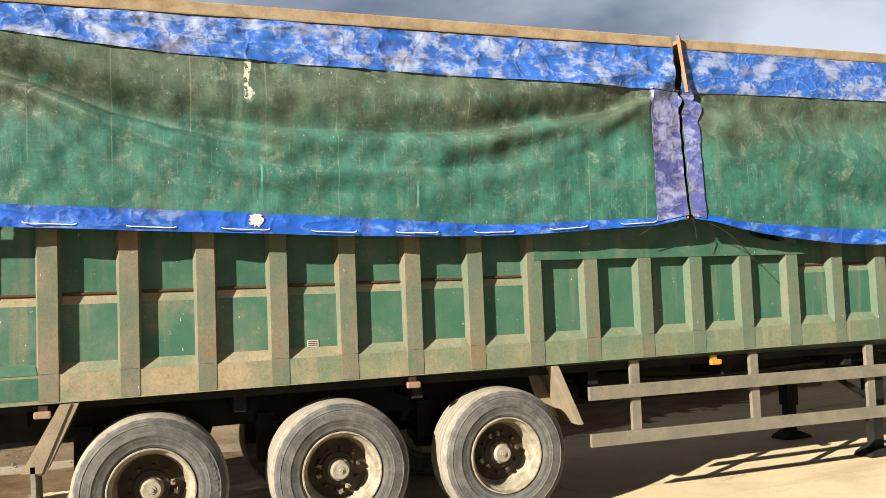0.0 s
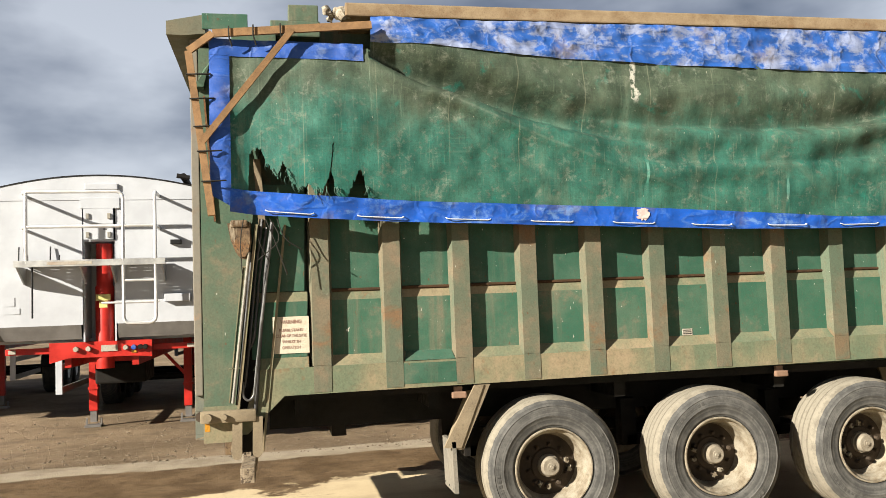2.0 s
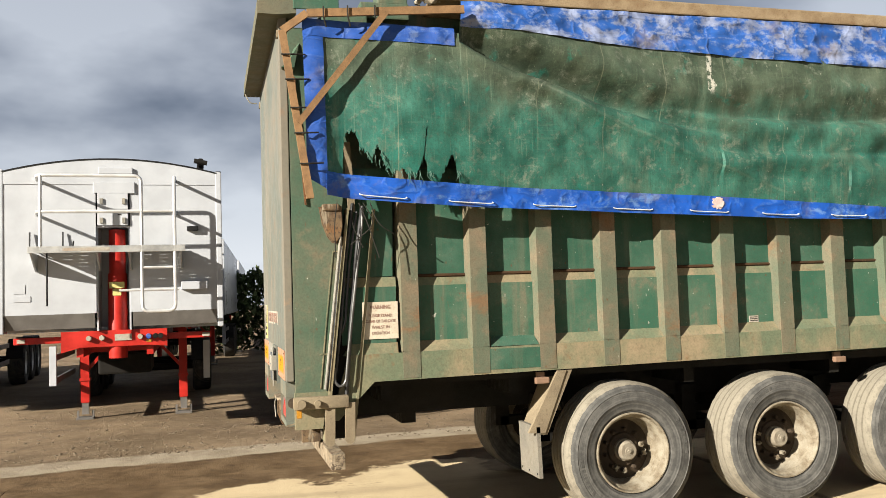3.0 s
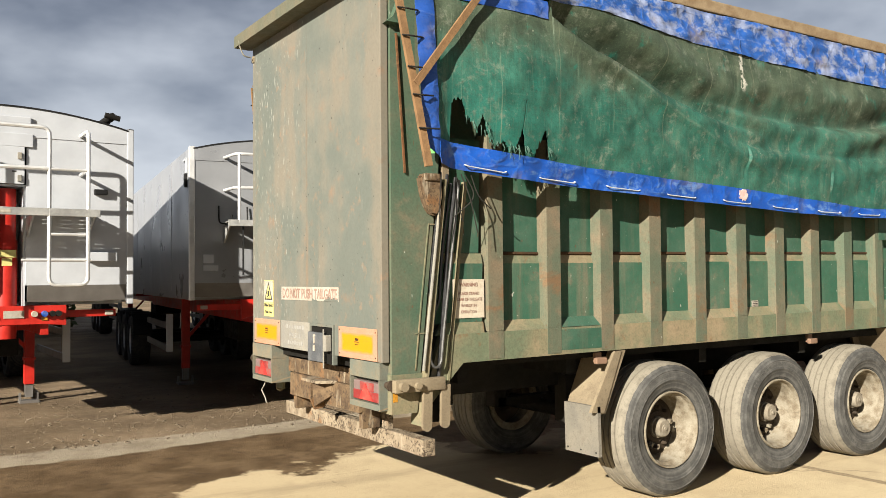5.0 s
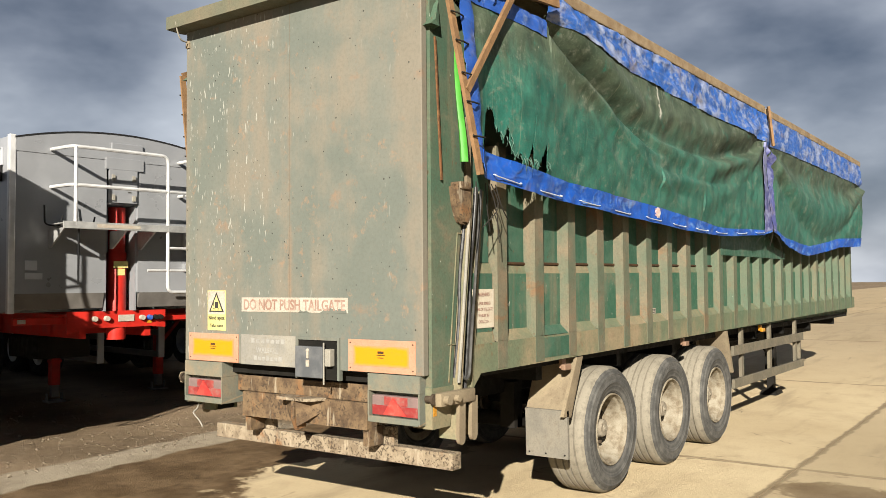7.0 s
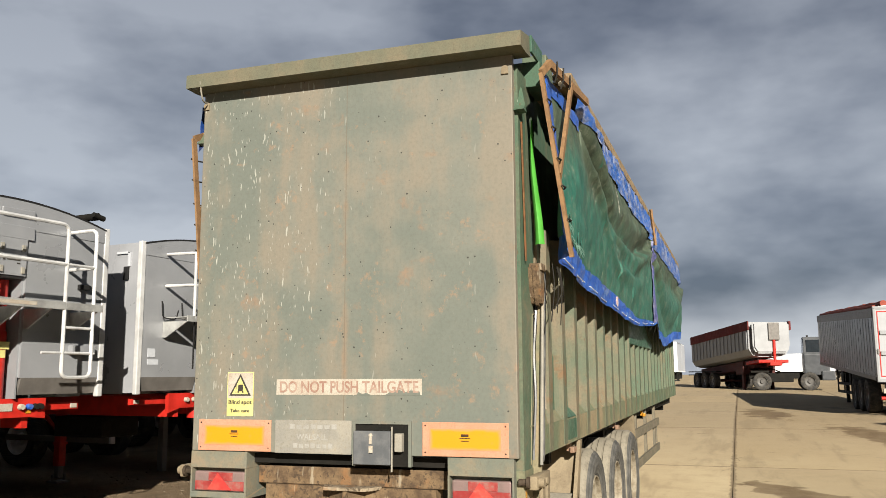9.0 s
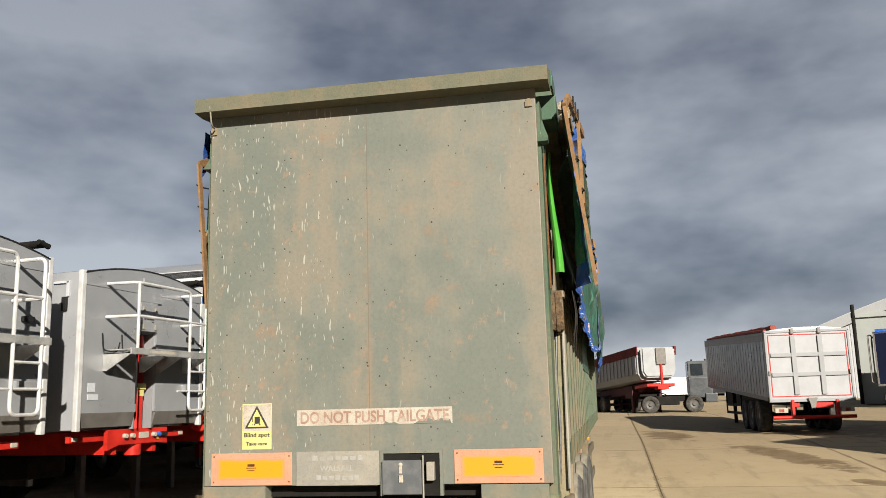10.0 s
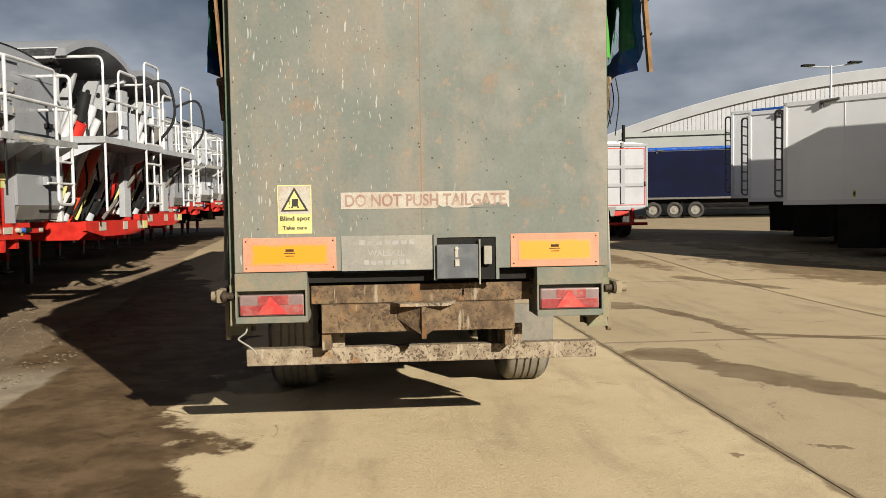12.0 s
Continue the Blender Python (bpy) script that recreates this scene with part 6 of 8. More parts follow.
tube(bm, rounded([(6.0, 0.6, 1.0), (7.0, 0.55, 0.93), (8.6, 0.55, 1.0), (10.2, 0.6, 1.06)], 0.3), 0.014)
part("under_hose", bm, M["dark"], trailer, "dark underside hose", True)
# landing legs
for y in (0.5, 1.75):
    bm = B()
    box(bm, (9.62, y, 0.42), (9.78, y + 0.14, 1.15), 0.006)
    box(bm, (9.64, y + 0.02, 0.08), (9.76, y + 0.12, 0.45))
    prism(bm, [(9.52, 0.0), (9.90, 0.0), (9.88, 0.035), (9.74, 0.09), (9.66, 0.09), (9.54, 0.035)], "y", y - 0.05, y + 0.19)
    bar(bm, (9.66, y + 0.07, 0.62), (8.9, y + 0.1, 1.06), 0.04, 0.05)
    leg = part("landing_leg", bm, M["dark"], trailer, "dark landing leg with a splayed foot")
    for v in leg.data.vertices:
        if v.co.z < 0.3:
            v.co.z += lift(9.7)
# side guard
bm = B()
box(bm, (6.11, 0.02, 0.905), (9.46, 0.055, 1.02), 0.004)
guard = part("side_guard", bm, M["guard"], trailer, "dusty brown-grey steel side guard rail")
bm = B()
box(bm, (6.11, 0.02, 0.515), (9.46, 0.055, 0.625), 0.004)
part("lower_rail", bm, M["guard"], guard)
bm = B()
box(bm, (9.40, 0.06, 0.626), (9.46, 0.10, 0.904), 0.003)
part("end_rail", bm, M["guard"], guard)
for x in (6.54, 7.79, 9.14):
    bm = B()
    hexa(bm, [(x, 0.06, 0.53), (x + 0.085, 0.06, 0.53), (x + 0.085, 0.10, 0.53), (x, 0.10, 0.53), (x, 0.06, 1.22), (x + 0.085, 0.06, 1.22), (x + 0.085, 0.10, 1.22), (x, 0.10, 1.22)])
    part("guard_post", bm, M["guard"], guard)
# mud wings
bm = B()
hexa(bm, [(1.86, 0.01, 0.72), (1.92, 0.01, 0.72), (1.92, 0.40, 0.72), (1.86, 0.40, 0.72), (2.07, 0.01, 1.19), (2.14, 0.01, 1.19), (2.14, 0.40, 1.19), (2.07, 0.40, 1.19)])
prism(bm, [(1.77, 0.74), (1.90, 0.73), (2.09, 1.19), (2.02, 1.19)], "y", 0.0, 0.03)
wing = part("mud_wing", bm, M["tan"], trailer, "tan dusty mud wing")
bm = B()
hexa(bm, [(1.84, 0.0, 0.40), (1.87, 0.0, 0.40), (1.87, 0.38, 0.40), (1.84, 0.38, 0.40), (1.83, 0.0, 0.78), (1.86, 0.0, 0.78), (1.86, 0.38, 0.78), (1.83, 0.38, 0.78)])
part("mud_flap", bm, M["flap"], wing, "stiff grey mud flap")
bm = B()
lathe(bm, [(0, -0.006), (0.034, -0.005), (0.038, 0.0), (0.0, 0.0)], (1.8385, 0.055, 0.715), 16, "x")
part("flap_washer", bm, M["dark"], wing, "dark round washer", True)
for y_, z_ in ((0.03, 0.43), (0.20, 0.43), (0.35, 0.43), (0.20, 0.74), (0.35, 0.74)):
    bm = B()
    lathe(bm, [(0, -0.006), (0.007, -0.005), (0.008, 0.0)], (1.8395 - (z_ < 0.6) * -0.001, y_, z_), 8, "x")
    part("flap_bolt", bm, M["dark"], wing)
bm = B()
hexa(bm, [(5.98, 0.0, 0.72), (6.03, 0.0, 0.72), (6.03, 0.38, 0.72), (5.98, 0.38, 0.72), (5.76, 0.0, 1.22), (5.82, 0.0, 1.22), (5.82, 0.38, 1.22), (5.76, 0.38, 1.22)])
prism(bm, [(5.77, 1.22), (5.66, 1.22), (5.80, 0.80), (5.99, 0.74)], "y", 0.34, 0.37)
part("mud_wing", bm, M["tan"], trailer, "tan dusty front mud wing")
# side lamps and stickers
for x, z, mt in ((1.905, 1.12, "orange_dull"), (4.57, 1.145, "orange_dull"), (7.40, 1.155, "amber")):
    bm = B()
    box(bm, (x - 0.055, 0.02, z - 0.024), (x + 0.055, 0.06, z + 0.024), 0.01)
    box(bm, (x - 0.03, 0.06, z - 0.01), (x + 0.03, 0.09, z + 0.06))
    part("side_lamp", bm, M[mt], trailer, "small amber side lamp")
bm = B()
box(bm, (0.065, -0.006, 0.965), (0.10, 0.0, 1.03), 0.002)
part("reflector", bm, M["amber"], trailer, "amber reflector")
bm = B()
box(bm, (0.548, 0.017, 1.487), (0.806, 0.0238, 1.752))
warn = part("warning_label", bm, M["label_cream"], trailer, "faded cream warning label with red letters")
y_t = 0.0158
for words, h, z, w in (("WARNING", 0.026, 1.715, 0.15), ("PLEASE STAND", 0.02, 1.655, 0.17), ("CLEAR OF TAILGATE", 0.02, 1.615, 0.22), ("WHILST IN", 0.02, 1.572, 0.13), ("OPERATION", 0.02, 1.53, 0.13)):
    text_part("label_text", words, h, (0.677, y_t, z), (90, 0, 0), M["letter_red"], warn, w)
bm = B()
box(bm, (3.745, 0.065, 1.485), (3.83, 0.0698, 1.537))
small = part("maker_label", bm, M["sticker"], trailer, "small white label")
for q in range(3):
    bm = B()
    box(bm, (3.752, 0.064, 1.494 + 0.014 * q), (3.822, 0.065, 1.501 + 0.014 * q))
    part("label_print", bm, M["letter"], small)


# ---- the row of bulk trailers across the yard ----
def lpart(name, bm, material, parent, label="", smooth=False):
    ob = part(name, bm, material, parent, label, smooth)
    ob.matrix_parent_inverse = Matrix.Identity(4)
    return ob


def small_wheel(parent, at, rim_mat="alu", side=-1):
    """A road wheel in the parent's own space; its face looks along x by side."""
    bm = B()
    lathe(bm, [(0.30, 0.0), (0.36, -0.03), (0.44, -0.035), (0.50, -0.015), (0.52, 0.03), (0.52, 0.30), (0.48, 0.34), (0.30, 0.33)], (0, 0, 0), 32, "x")
    if side > 0:
        for v in bm.verts:
            v.co.x = -v.co.x
    ty = lpart("wheel", bm, M["black_tyre"], parent, "black road wheel", True)
    bm = B()
    lathe(bm, [(0.30, 0.0), (0.285, 0.0), (0.27, 0.06), (0.20, 0.10), (0.12, 0.10), (0.10, 0.02), (0.0, 0.02)], (0, 0, 0), 28, "x")
    if side > 0:
        for v in bm.verts:
            v.co.x = -v.co.x
    part("rim", bm, M[rim_mat], ty, "", True)
    ty.matrix_basis = Matrix.Translation(at)
    return ty


M["white_dull"] = weathered("dull_white_steel", (0.42, 0.43, 0.44), (0.36, 0.37, 0.38), (0.22, 0.21, 0.19), 0.3, 0.2, 3, 0.5)
M["black_tyre"] = rubber("dark_tyre", (0.03, 0.03, 0.03), (0.09, 0.08, 0.065), 0.4)
M["alloy_side"] = plain("polished_alloy", (0.36, 0.37, 0.39), 0.33, 0.2, 0.10, 1.2)
M["alloy_front"] = plain("grey_alloy_front", (0.33, 0.34, 0.355), 0.33, 0.3, 0.08, 1.5)
M["galv_tread"] = plain("galvanised_tread", (0.5, 0.5, 0.48), 0.4, 0.5, 0.2, 8)


def bulk_trailer(at, angle, skin, side_skin, label, rails=True, near_leg=3.75, length=10.6):
    """A tipping bulk body on a red chassis, seen from its front: x to the right, y backwards."""
    t = root("bulk_trailer", at, label, "trailer", "parked bulk trailers")
    t.rotation_euler = (0, 0, radians(angle))
    W, Z0, Z1, RISEN = 1.30, 1.72, 3.47, 0.17
    # body shell: side walls and a slot for the ram in front
    for s in (-1, 1):
        bm = B()
        x0, x1 = sorted((s * W, s * (W - 0.05)))
        box(bm, (x0, 0.05, 1.52), (x1, length, Z1))
        body_side = lpart("body_side", bm, side_skin, t)
        bm = B()
        for q in range(7 if s < 0 else 0):
            yy = 1.6 + q * 1.1
            box(bm, (min(s * W, s * (W + 0.004)), yy, 1.6), (max(s * W, s * (W + 0.004)), yy + 0.02, Z1 - 0.05))
        if s < 0:
            part("side_rib", bm, side_skin, body_side)
        else:
            bm.free()
        bm = B()
        box(bm, (x0 - 0.012, 0.0, 1.50), (x1 + 0.012, 0.07, Z1 + 0.02), 0.012)
        lpart("corner_post", bm, M["alu"] if skin is not M["white"] else M["white"], t)
        bm = B()
        a, b = (-W + 0.05, -0.20) if s < 0 else (0.20, W - 0.05)
        box(bm, (a, 0.012, Z0), (b, 0.05, Z1 - 0.02))
        lpart("front_panel", bm, skin, t)
        bm = B()
        prism(bm, [(0.012, Z0), (0.05, Z0), (0.10, 1.54), (0.06, 1.54)], "x", a + 0.02, b - 0.02)
        lpart("front_bevel", bm, M["grey_dark"], t, "dark bevelled lower edge")
    bm = B()
    n = 18
    arch = [(-W + 0.04 + (2 * W - 0.08) * i / n, Z1 - 0.02 + RISEN * (1 - (2 * i / n - 1) ** 2)) for i in range(n + 1)]
    prism(bm, [(-W + 0.04, Z1 - 0.16), *arch, (W - 0.04, Z1 - 0.16)], "y", 0.004, 0.05)
    lpart("front_arch", bm, skin, t)
    bm = B()
    prism(bm, arch + [(x, z + 0.02) for x, z in reversed(arch)], "y", 0.0, length)
    lpart("roof_sheet", bm, M["black"], t, "dark roof sheet")
    bm = B()
    tube(bm, [(1.06, -0.06, 3.60), (1.06, length, 3.60)], 0.045, 12)
    tube(bm, [(0.98, -0.07, 3.61), (1.14, -0.07, 3.58)], 0.032, 10)
    lpart("sheet_roll", bm, M["dark"], t, "rolled cover with crank end", True)
    # ram slot, ram and door
    bm = B()
    box(bm, (-0.20, 0.05, 1.5), (-0.18, 0.5, 2.80))
    box(bm, (0.18, 0.05, 1.5), (0.20, 0.5, 2.80))
    box(bm, (-0.18, 0.48, 1.5), (0.18, 0.5, 2.80))
    box(bm, (-0.18, 0.05, 2.78), (0.18, 0.5, 2.80))
    lpart("ram_housing", bm, skin, t)
    bm = B()
    lathe(bm, [(0, 1.15), (0.11, 1.15), (0.115, 1.25), (0.115, 2.2), (0.10, 2.22), (0.10, 2.76), (0, 2.76)], (0.03, 0.22, 0), 24, "z")
    ram = lpart("tipping_ram", bm, M["red"], t, "red tipping ram", True)
    bm = B()
    box(bm, (-0.06, 0.100, 2.02), (0.12, 0.108, 2.10))
    box(bm, (-0.02, 0.102, 1.93), (0.08, 0.108, 2.01))
    part("ram_sticker", bm, M["yellow"], ram)
    bm = B()
    box(bm, (-0.18, -0.01, 2.80), (0.18, 0.014, 3.20), 0.004)
    door = lpart("ram_door", bm, skin, t, "hinged access door")
    for x in (-0.13, 0.13):
        for z in (2.86, 3.10):
            bm = B()
            box(bm, (x - 0.02, -0.03, z - 0.035), (x + 0.02, -0.01, z + 0.035), 0.004)
            part("door_hinge", bm, M["galv"], door)
    bm = B()
    box(bm, (-0.11, -0.013, 2.955), (-0.08, -0.0102, 2.985))
    box(bm, (-0.06, -0.013, 2.96), (0.10, -0.0102, 2.98))
    box(bm, (0.06, -0.013, 2.925), (0.10, -0.0102, 2.94))
    part("door_print", bm, M["letter"], door)
    bm = B()
    box(bm, (-0.22, -0.012, 3.20), (0.26, 0.012, 3.34), 0.004)
    box(bm, (-0.16, -0.03, 3.44), (0.24, 0.0, 3.52), 0.01)
    lpart("top_vent", bm, skin, t)
    if rails:
        R_ = 0.021
        out = -0.42
        bm = B()
        tube(bm, rounded([(-0.86, 0.0, 3.36), (-0.80, out, 3.36), (0.36, out, 3.36), (0.36, out, 1.72), (0.74, out, 1.72), (0.74, out, 3.36), (0.74, 0.0, 3.36)], 0.09), R_, 8)
        rail = lpart("guard_rail", bm, M["alu"], t, "pale tubular guard rail and ladder", True)
        bm = B()
        tube(bm, rounded([(-0.86, 0.0, 2.93), (-0.80, out, 2.93), (0.36, out, 2.93)], 0.08), R_, 8)
        part("rail_tube", bm, M["alu"], rail, "", True)
        bm = B()
        tube(bm, [(-0.76, out, 3.36), (-0.76, out, 2.48)], R_, 8)
        part("rail_tube", bm, M["alu"], rail, "", True)
        bm = B()
        tube(bm, [(0.74, out, 2.93), (0.74, 0.0, 2.93)], R_, 8)
        part("rail_tube", bm, M["alu"], rail, "", True)
        bm = B()
        tube(bm, [(0.10, out, 1.98), (0.78, out, 1.98)], 0.014, 8)
        part("rail_tube", bm, M["alu"], rail, "", True)
        for z in (1.98, 2.25, 2.50, 2.93):
            bm = B()
            tube(bm, [(0.36, out, z), (0.74, out, z)], 0.016, 8)
            part("rung", bm, M["alu"], rail, "", True)
        bm = B()
        box(bm, (-0.90, out - 0.02, 2.44), (0.86, out, 2.52), 0.004)
        deck = lpart("step_platform", bm, M["galv_tread"], t, "punched metal step platform")
        # one punched plate: rows of slots, staggered
        bm = B()
        cols, rows_ = 37, 17
        px_ = [-0.88 + 1.72 * i / cols for i in range(cols + 1)]
        py_ = [out + 0.39 * j / rows_ for j in range(rows_ + 1)]
        gv_ = [[bm.verts.new((x, y, 2.505 + 0.006 * (j % 2))) for j, y in enumerate(py_)] for x in px_]
        for i in range(cols):
            for j in range(rows_):
                if j % 2 and (i + j // 2 * 2) % 4 not in (0,) and 0 < i < cols - 1:
                    continue
                bm.faces.new((gv_[i][j], gv_[i + 1][j], gv_[i + 1][j + 1], gv_[i][j + 1]))
        bmesh.ops.delete(bm, geom=[v for v in bm.verts if not v.link_faces], context="VERTS")
        ext = bmesh.ops.extrude_face_region(bm, geom=bm.faces[:])["geom"]
        for v in ext:
            if isinstance(v, bmesh.types.BMVert):
                v.co.z -= 0.012
        part("tread_plate", bm, M["galv_tread"], deck, "slotted tread plate")
        for x in (-0.88, -0.16, 0.2, 0.80):
            bm = B()
            prism(bm, [(out, 2.45), (0.01, 2.45), (0.01, 2.24), (-0.05, 2.24)], "x", x, x + 0.02)
            part("platform_bracket", bm, M["galv_tread"], deck)
        bm = B()
        for x in (-0.94, -0.57):
            bm = B()
            tube(bm, rounded([(x, -0.02, 2.72), (x, -0.04, 2.50), (x + 0.12, -0.16, 2.47), (x + 0.14, -0.18, 2.60)], 0.05), 0.010, 6)
            lpart("hose_hook", bm, M["black"], t, "black hose hook", True)
        bm = B()
        tube(bm, [(-0.70, out + 0.05, 2.46), (-0.70, out + 0.05, 1.82)], 0.012, 6)
        lpart("hanging_strap", bm, M["black"], t, "black hanging strap", True)
        bm = B()
        box(bm, (0.80, -0.06, 1.98), (1.12, 0.012, 2.08), 0.006)
        lpart("front_bracket", bm, skin, t)
        bm = B()
        box(bm, (0.88, -0.05, 2.72), (1.02, 0.012, 2.78), 0.01)
        lpart("front_latch", bm, M["black"], t, "black latch")
        bm = B()
        box(bm, (-1.335, 0.22, 2.98), (-1.30, 0.30, 3.16), 0.012)
        lpart("side_latch", bm, M["black"], t, "black side latch")
        bm = B()
        box(bm, (-1.325, 0.20, 3.16), (-1.30, 0.24, 3.36), 0.004)
        box(bm, (-1.325, 0.20, 3.33), (-1.30, 0.44, 3.36), 0.004)
        lpart("latch_strap", bm, M["white"], t, "white latch strap")
        bm = B()
        box(bm, (-0.52, out - 0.023, 2.46), (0.0, out - 0.02, 2.50))
        lpart("platform_label", bm, M["sticker"], t)
    bm = B()
    box(bm, (-1.13, 0.006, 1.98), (-1.0, 0.012, 2.09))
    lpart("body_label", bm, M["white"], t, "white body label")
    bm = B()
    box(bm, (-1.13, 0.006, 1.88), (-0.94, 0.012, 1.95))
    lpart("body_label", bm, M["white"], t, "white body label")
    # red chassis
    bm = B()
    prism(bm, [(-0.62, 1.50), (0.62, 1.50), (0.62, 1.28), (0.40, 1.30), (-0.40, 1.30), (-0.62, 1.24)], "y", 0.10, 0.16)
    head = lpart("headboard", bm, M["red"], t, "red coupling headboard")
    for x, mt in ((-0.30, "sticker"), (-0.15, "sticker"), (0.30, "sticker"), (0.40, "blue_low"), (0.48, "dark"), (0.54, "dark")):
        bm = B()
        lathe(bm, [(0, 0.05), (0.03, 0.05), (0.034, 0.10)], (x, 0, 1.41), 12)
        part("coupling", bm, M[mt], head, "", True)
    bm = B()
    box(bm, (0.0, 0.09, 1.37), (0.2, 0.10, 1.45))
    part("coupling_label", bm, M["sticker"], head)
    bm = B()
    box(bm, (0.37, 0.09, 1.34), (0.43, 0.10, 1.37))
    part("amber_tag", bm, M["amber"], head)
    bm = B()
    box(bm, (-1.17, 0.22, 1.36), (1.17, 0.28, 1.44), 0.006)
    bumper = lpart("front_beam", bm, M["red"], t, "red front beam")
    for x in (-1.13, 1.05):
        bm = B()
        box(bm, (x, 0.205, 1.375), (x + 0.09, 0.22, 1.425), 0.004)
        part("marker_lamp", bm, M["sticker"], bumper)
    bm = B()
    for x in (-0.45, 0.37):
        box(bm, (x, 0.16, 1.18), (x + 0.08, length, 1.46))
    for y in (0.9, 2.5, 4.2, 6.0, 8.0):
        box(bm, (-0.45, y, 1.2), (0.45, y + 0.08, 1.4))
    lpart("chassis", bm, M["red"], t, "red steel chassis rails")
    for s in (-1, 1):
        bm = B()
        x = s * 0.76
        box(bm, (x - 0.065, near_leg - 0.065, 0.27), (x + 0.065, near_leg + 0.065, 1.45))
        box(bm, (x - 0.08, near_leg - 0.08, 0.62), (x + 0.08, near_leg + 0.08, 0.66))
        bar(bm, (x, near_leg, 0.75), (x * 0.45, near_leg, 1.22), 0.05, 0.05, (0, 1, 0))
        leg = lpart("landing_leg", bm, M["red"], t, "red landing leg")
        bm = B()
        box(bm, (x - 0.05, near_leg - 0.05, 0.08), (x + 0.05, near_leg + 0.05, 0.27))
        box(bm, (x - 0.13, near_leg - 0.12, 0.0), (x + 0.13, near_leg + 0.12, 0.035), 0.004)
        box(bm, (x - 0.13, near_leg - 0.02, 0.035), (x - 0.10, near_leg + 0.02, 0.14))
        box(bm, (x + 0.10, near_leg - 0.02, 0.035), (x + 0.13, near_leg + 0.02, 0.14))
        part("leg_foot", bm, M["grey_dark"], leg, "grey inner leg and foot")
        bm = B()
        box(bm, (s * 1.15 - 0.015, 3.0, 0.98), (s * 1.15 + 0.015, 5.6, 1.08), 0.004)
        box(bm, (s * 1.15 - 0.015, 3.0, 0.62), (s * 1.15 + 0.015, 5.6, 0.72), 0.004)
        box(bm, (s * 1.15 - 0.015, 3.0, 0.72), (s * 1.15 + 0.015, 3.08, 0.98), 0.004)
        guard = lpart("side_guard", bm, M["grey_dark"], t, "grey side guard")
        bm = B()
        box(bm, (s * 1.13 - 0.05, 2.95, 0.62), (s * 1.13 + 0.05, 2.99, 1.22), 0.004)
        part("guard_plate", bm, M["white"], guard, "white end plate")
        for q in range(3):
            small_wheel(t, (s * 1.24 if s < 0 else s * 1.24, length - 2.9 + q * 1.31, 0.52), "alu", s if s > 0 else -1)
            bm = B()
            m_ = 9
            arc = [(length - 2.9 + q * 1.31 + 0.60 * math.cos(a), 0.52 + 0.60 * math.sin(a)) for a in (math.pi * (0.08 + 0.84 * i / m_) for i in range(m_ + 1))]
            arc += [(y + (y - (length - 2.9 + q * 1.31)) * -0.03, z - 0.015) for y, z in reversed(arc)]
            prism(bm, arc, "x", min(s * 0.88, s * 1.25), max(s * 0.88, s * 1.25))
            lpart("mudguard", bm, M["black"], t)
    for q in range(3):
        bm = B()
        tube(bm, [(-1.0, length - 2.9 + q * 1.31, 0.52), (1.0, length - 2.9 + q * 1.31, 0.52)], 0.07, 10)
        lpart("axle", bm, M["dark"], t)
    bm = B()
    box(bm, (-0.35, 1.6, 0.85), (0.35, 2.6, 1.15), 0.03)
    lpart("air_tank", bm, M["dark"], t)
    bm = B()
    box(bm, (-W + 0.05, length - 0.04, 1.52), (W - 0.05, length, Z1))
    box(bm, (-W + 0.05, 0.3, 1.50), (W - 0.05, length, 1.54))
    lpart("body_rear", bm, skin, t)
    return t


def corner(left, angle):
    """The middle of a front, from its left corner."""
    a = radians(angle)
    return (left[0] + 1.30 * math.cos(a), left[1] + 1.30 * math.sin(a), lift(left[0] + 1.2))


first = bulk_trailer(corner((-2.95, 5.22), 1.0), 1.0, M["white"], M["alloy_side"], "white bulk tipper trailer on a red chassis with ladder")
second = bulk_trailer(corner((0.56, 6.15), -7), -7, M["alloy_front"], M["alloy_side"], "light grey bulk tipper trailer on a red chassis with guard rails")
copy_thing(second, pose(*corner((4.0, 6.02), -7), 0, 0, -7))
# second row close behind the first; last four added, unseen, to block light
for left, turn in (((-2.74, 17.0), -3.5), ((-2.0, 28.2), -3.5), ((2.3, 17.6), -6), ((5.9, 17.5), -6), ((9.5, 17.5), -6), ((13.1, 17.6), -6)):
    copy_thing(first, pose(*corner(left, turn), 0, 0, turn))
copy_thing(first, pose(*corner((-6.9, 9.2), 4), 0, 0, 4))
copy_thing(second, pose(*corner((-10.6, 9.6), 4), 0, 0, 4))
for q in range(7):
    copy_thing(first if q % 2 else second, pose(*corner((14.6 + 3.45 * q, 6.55 + 0.05 * q), -5), 0, 0, -5))
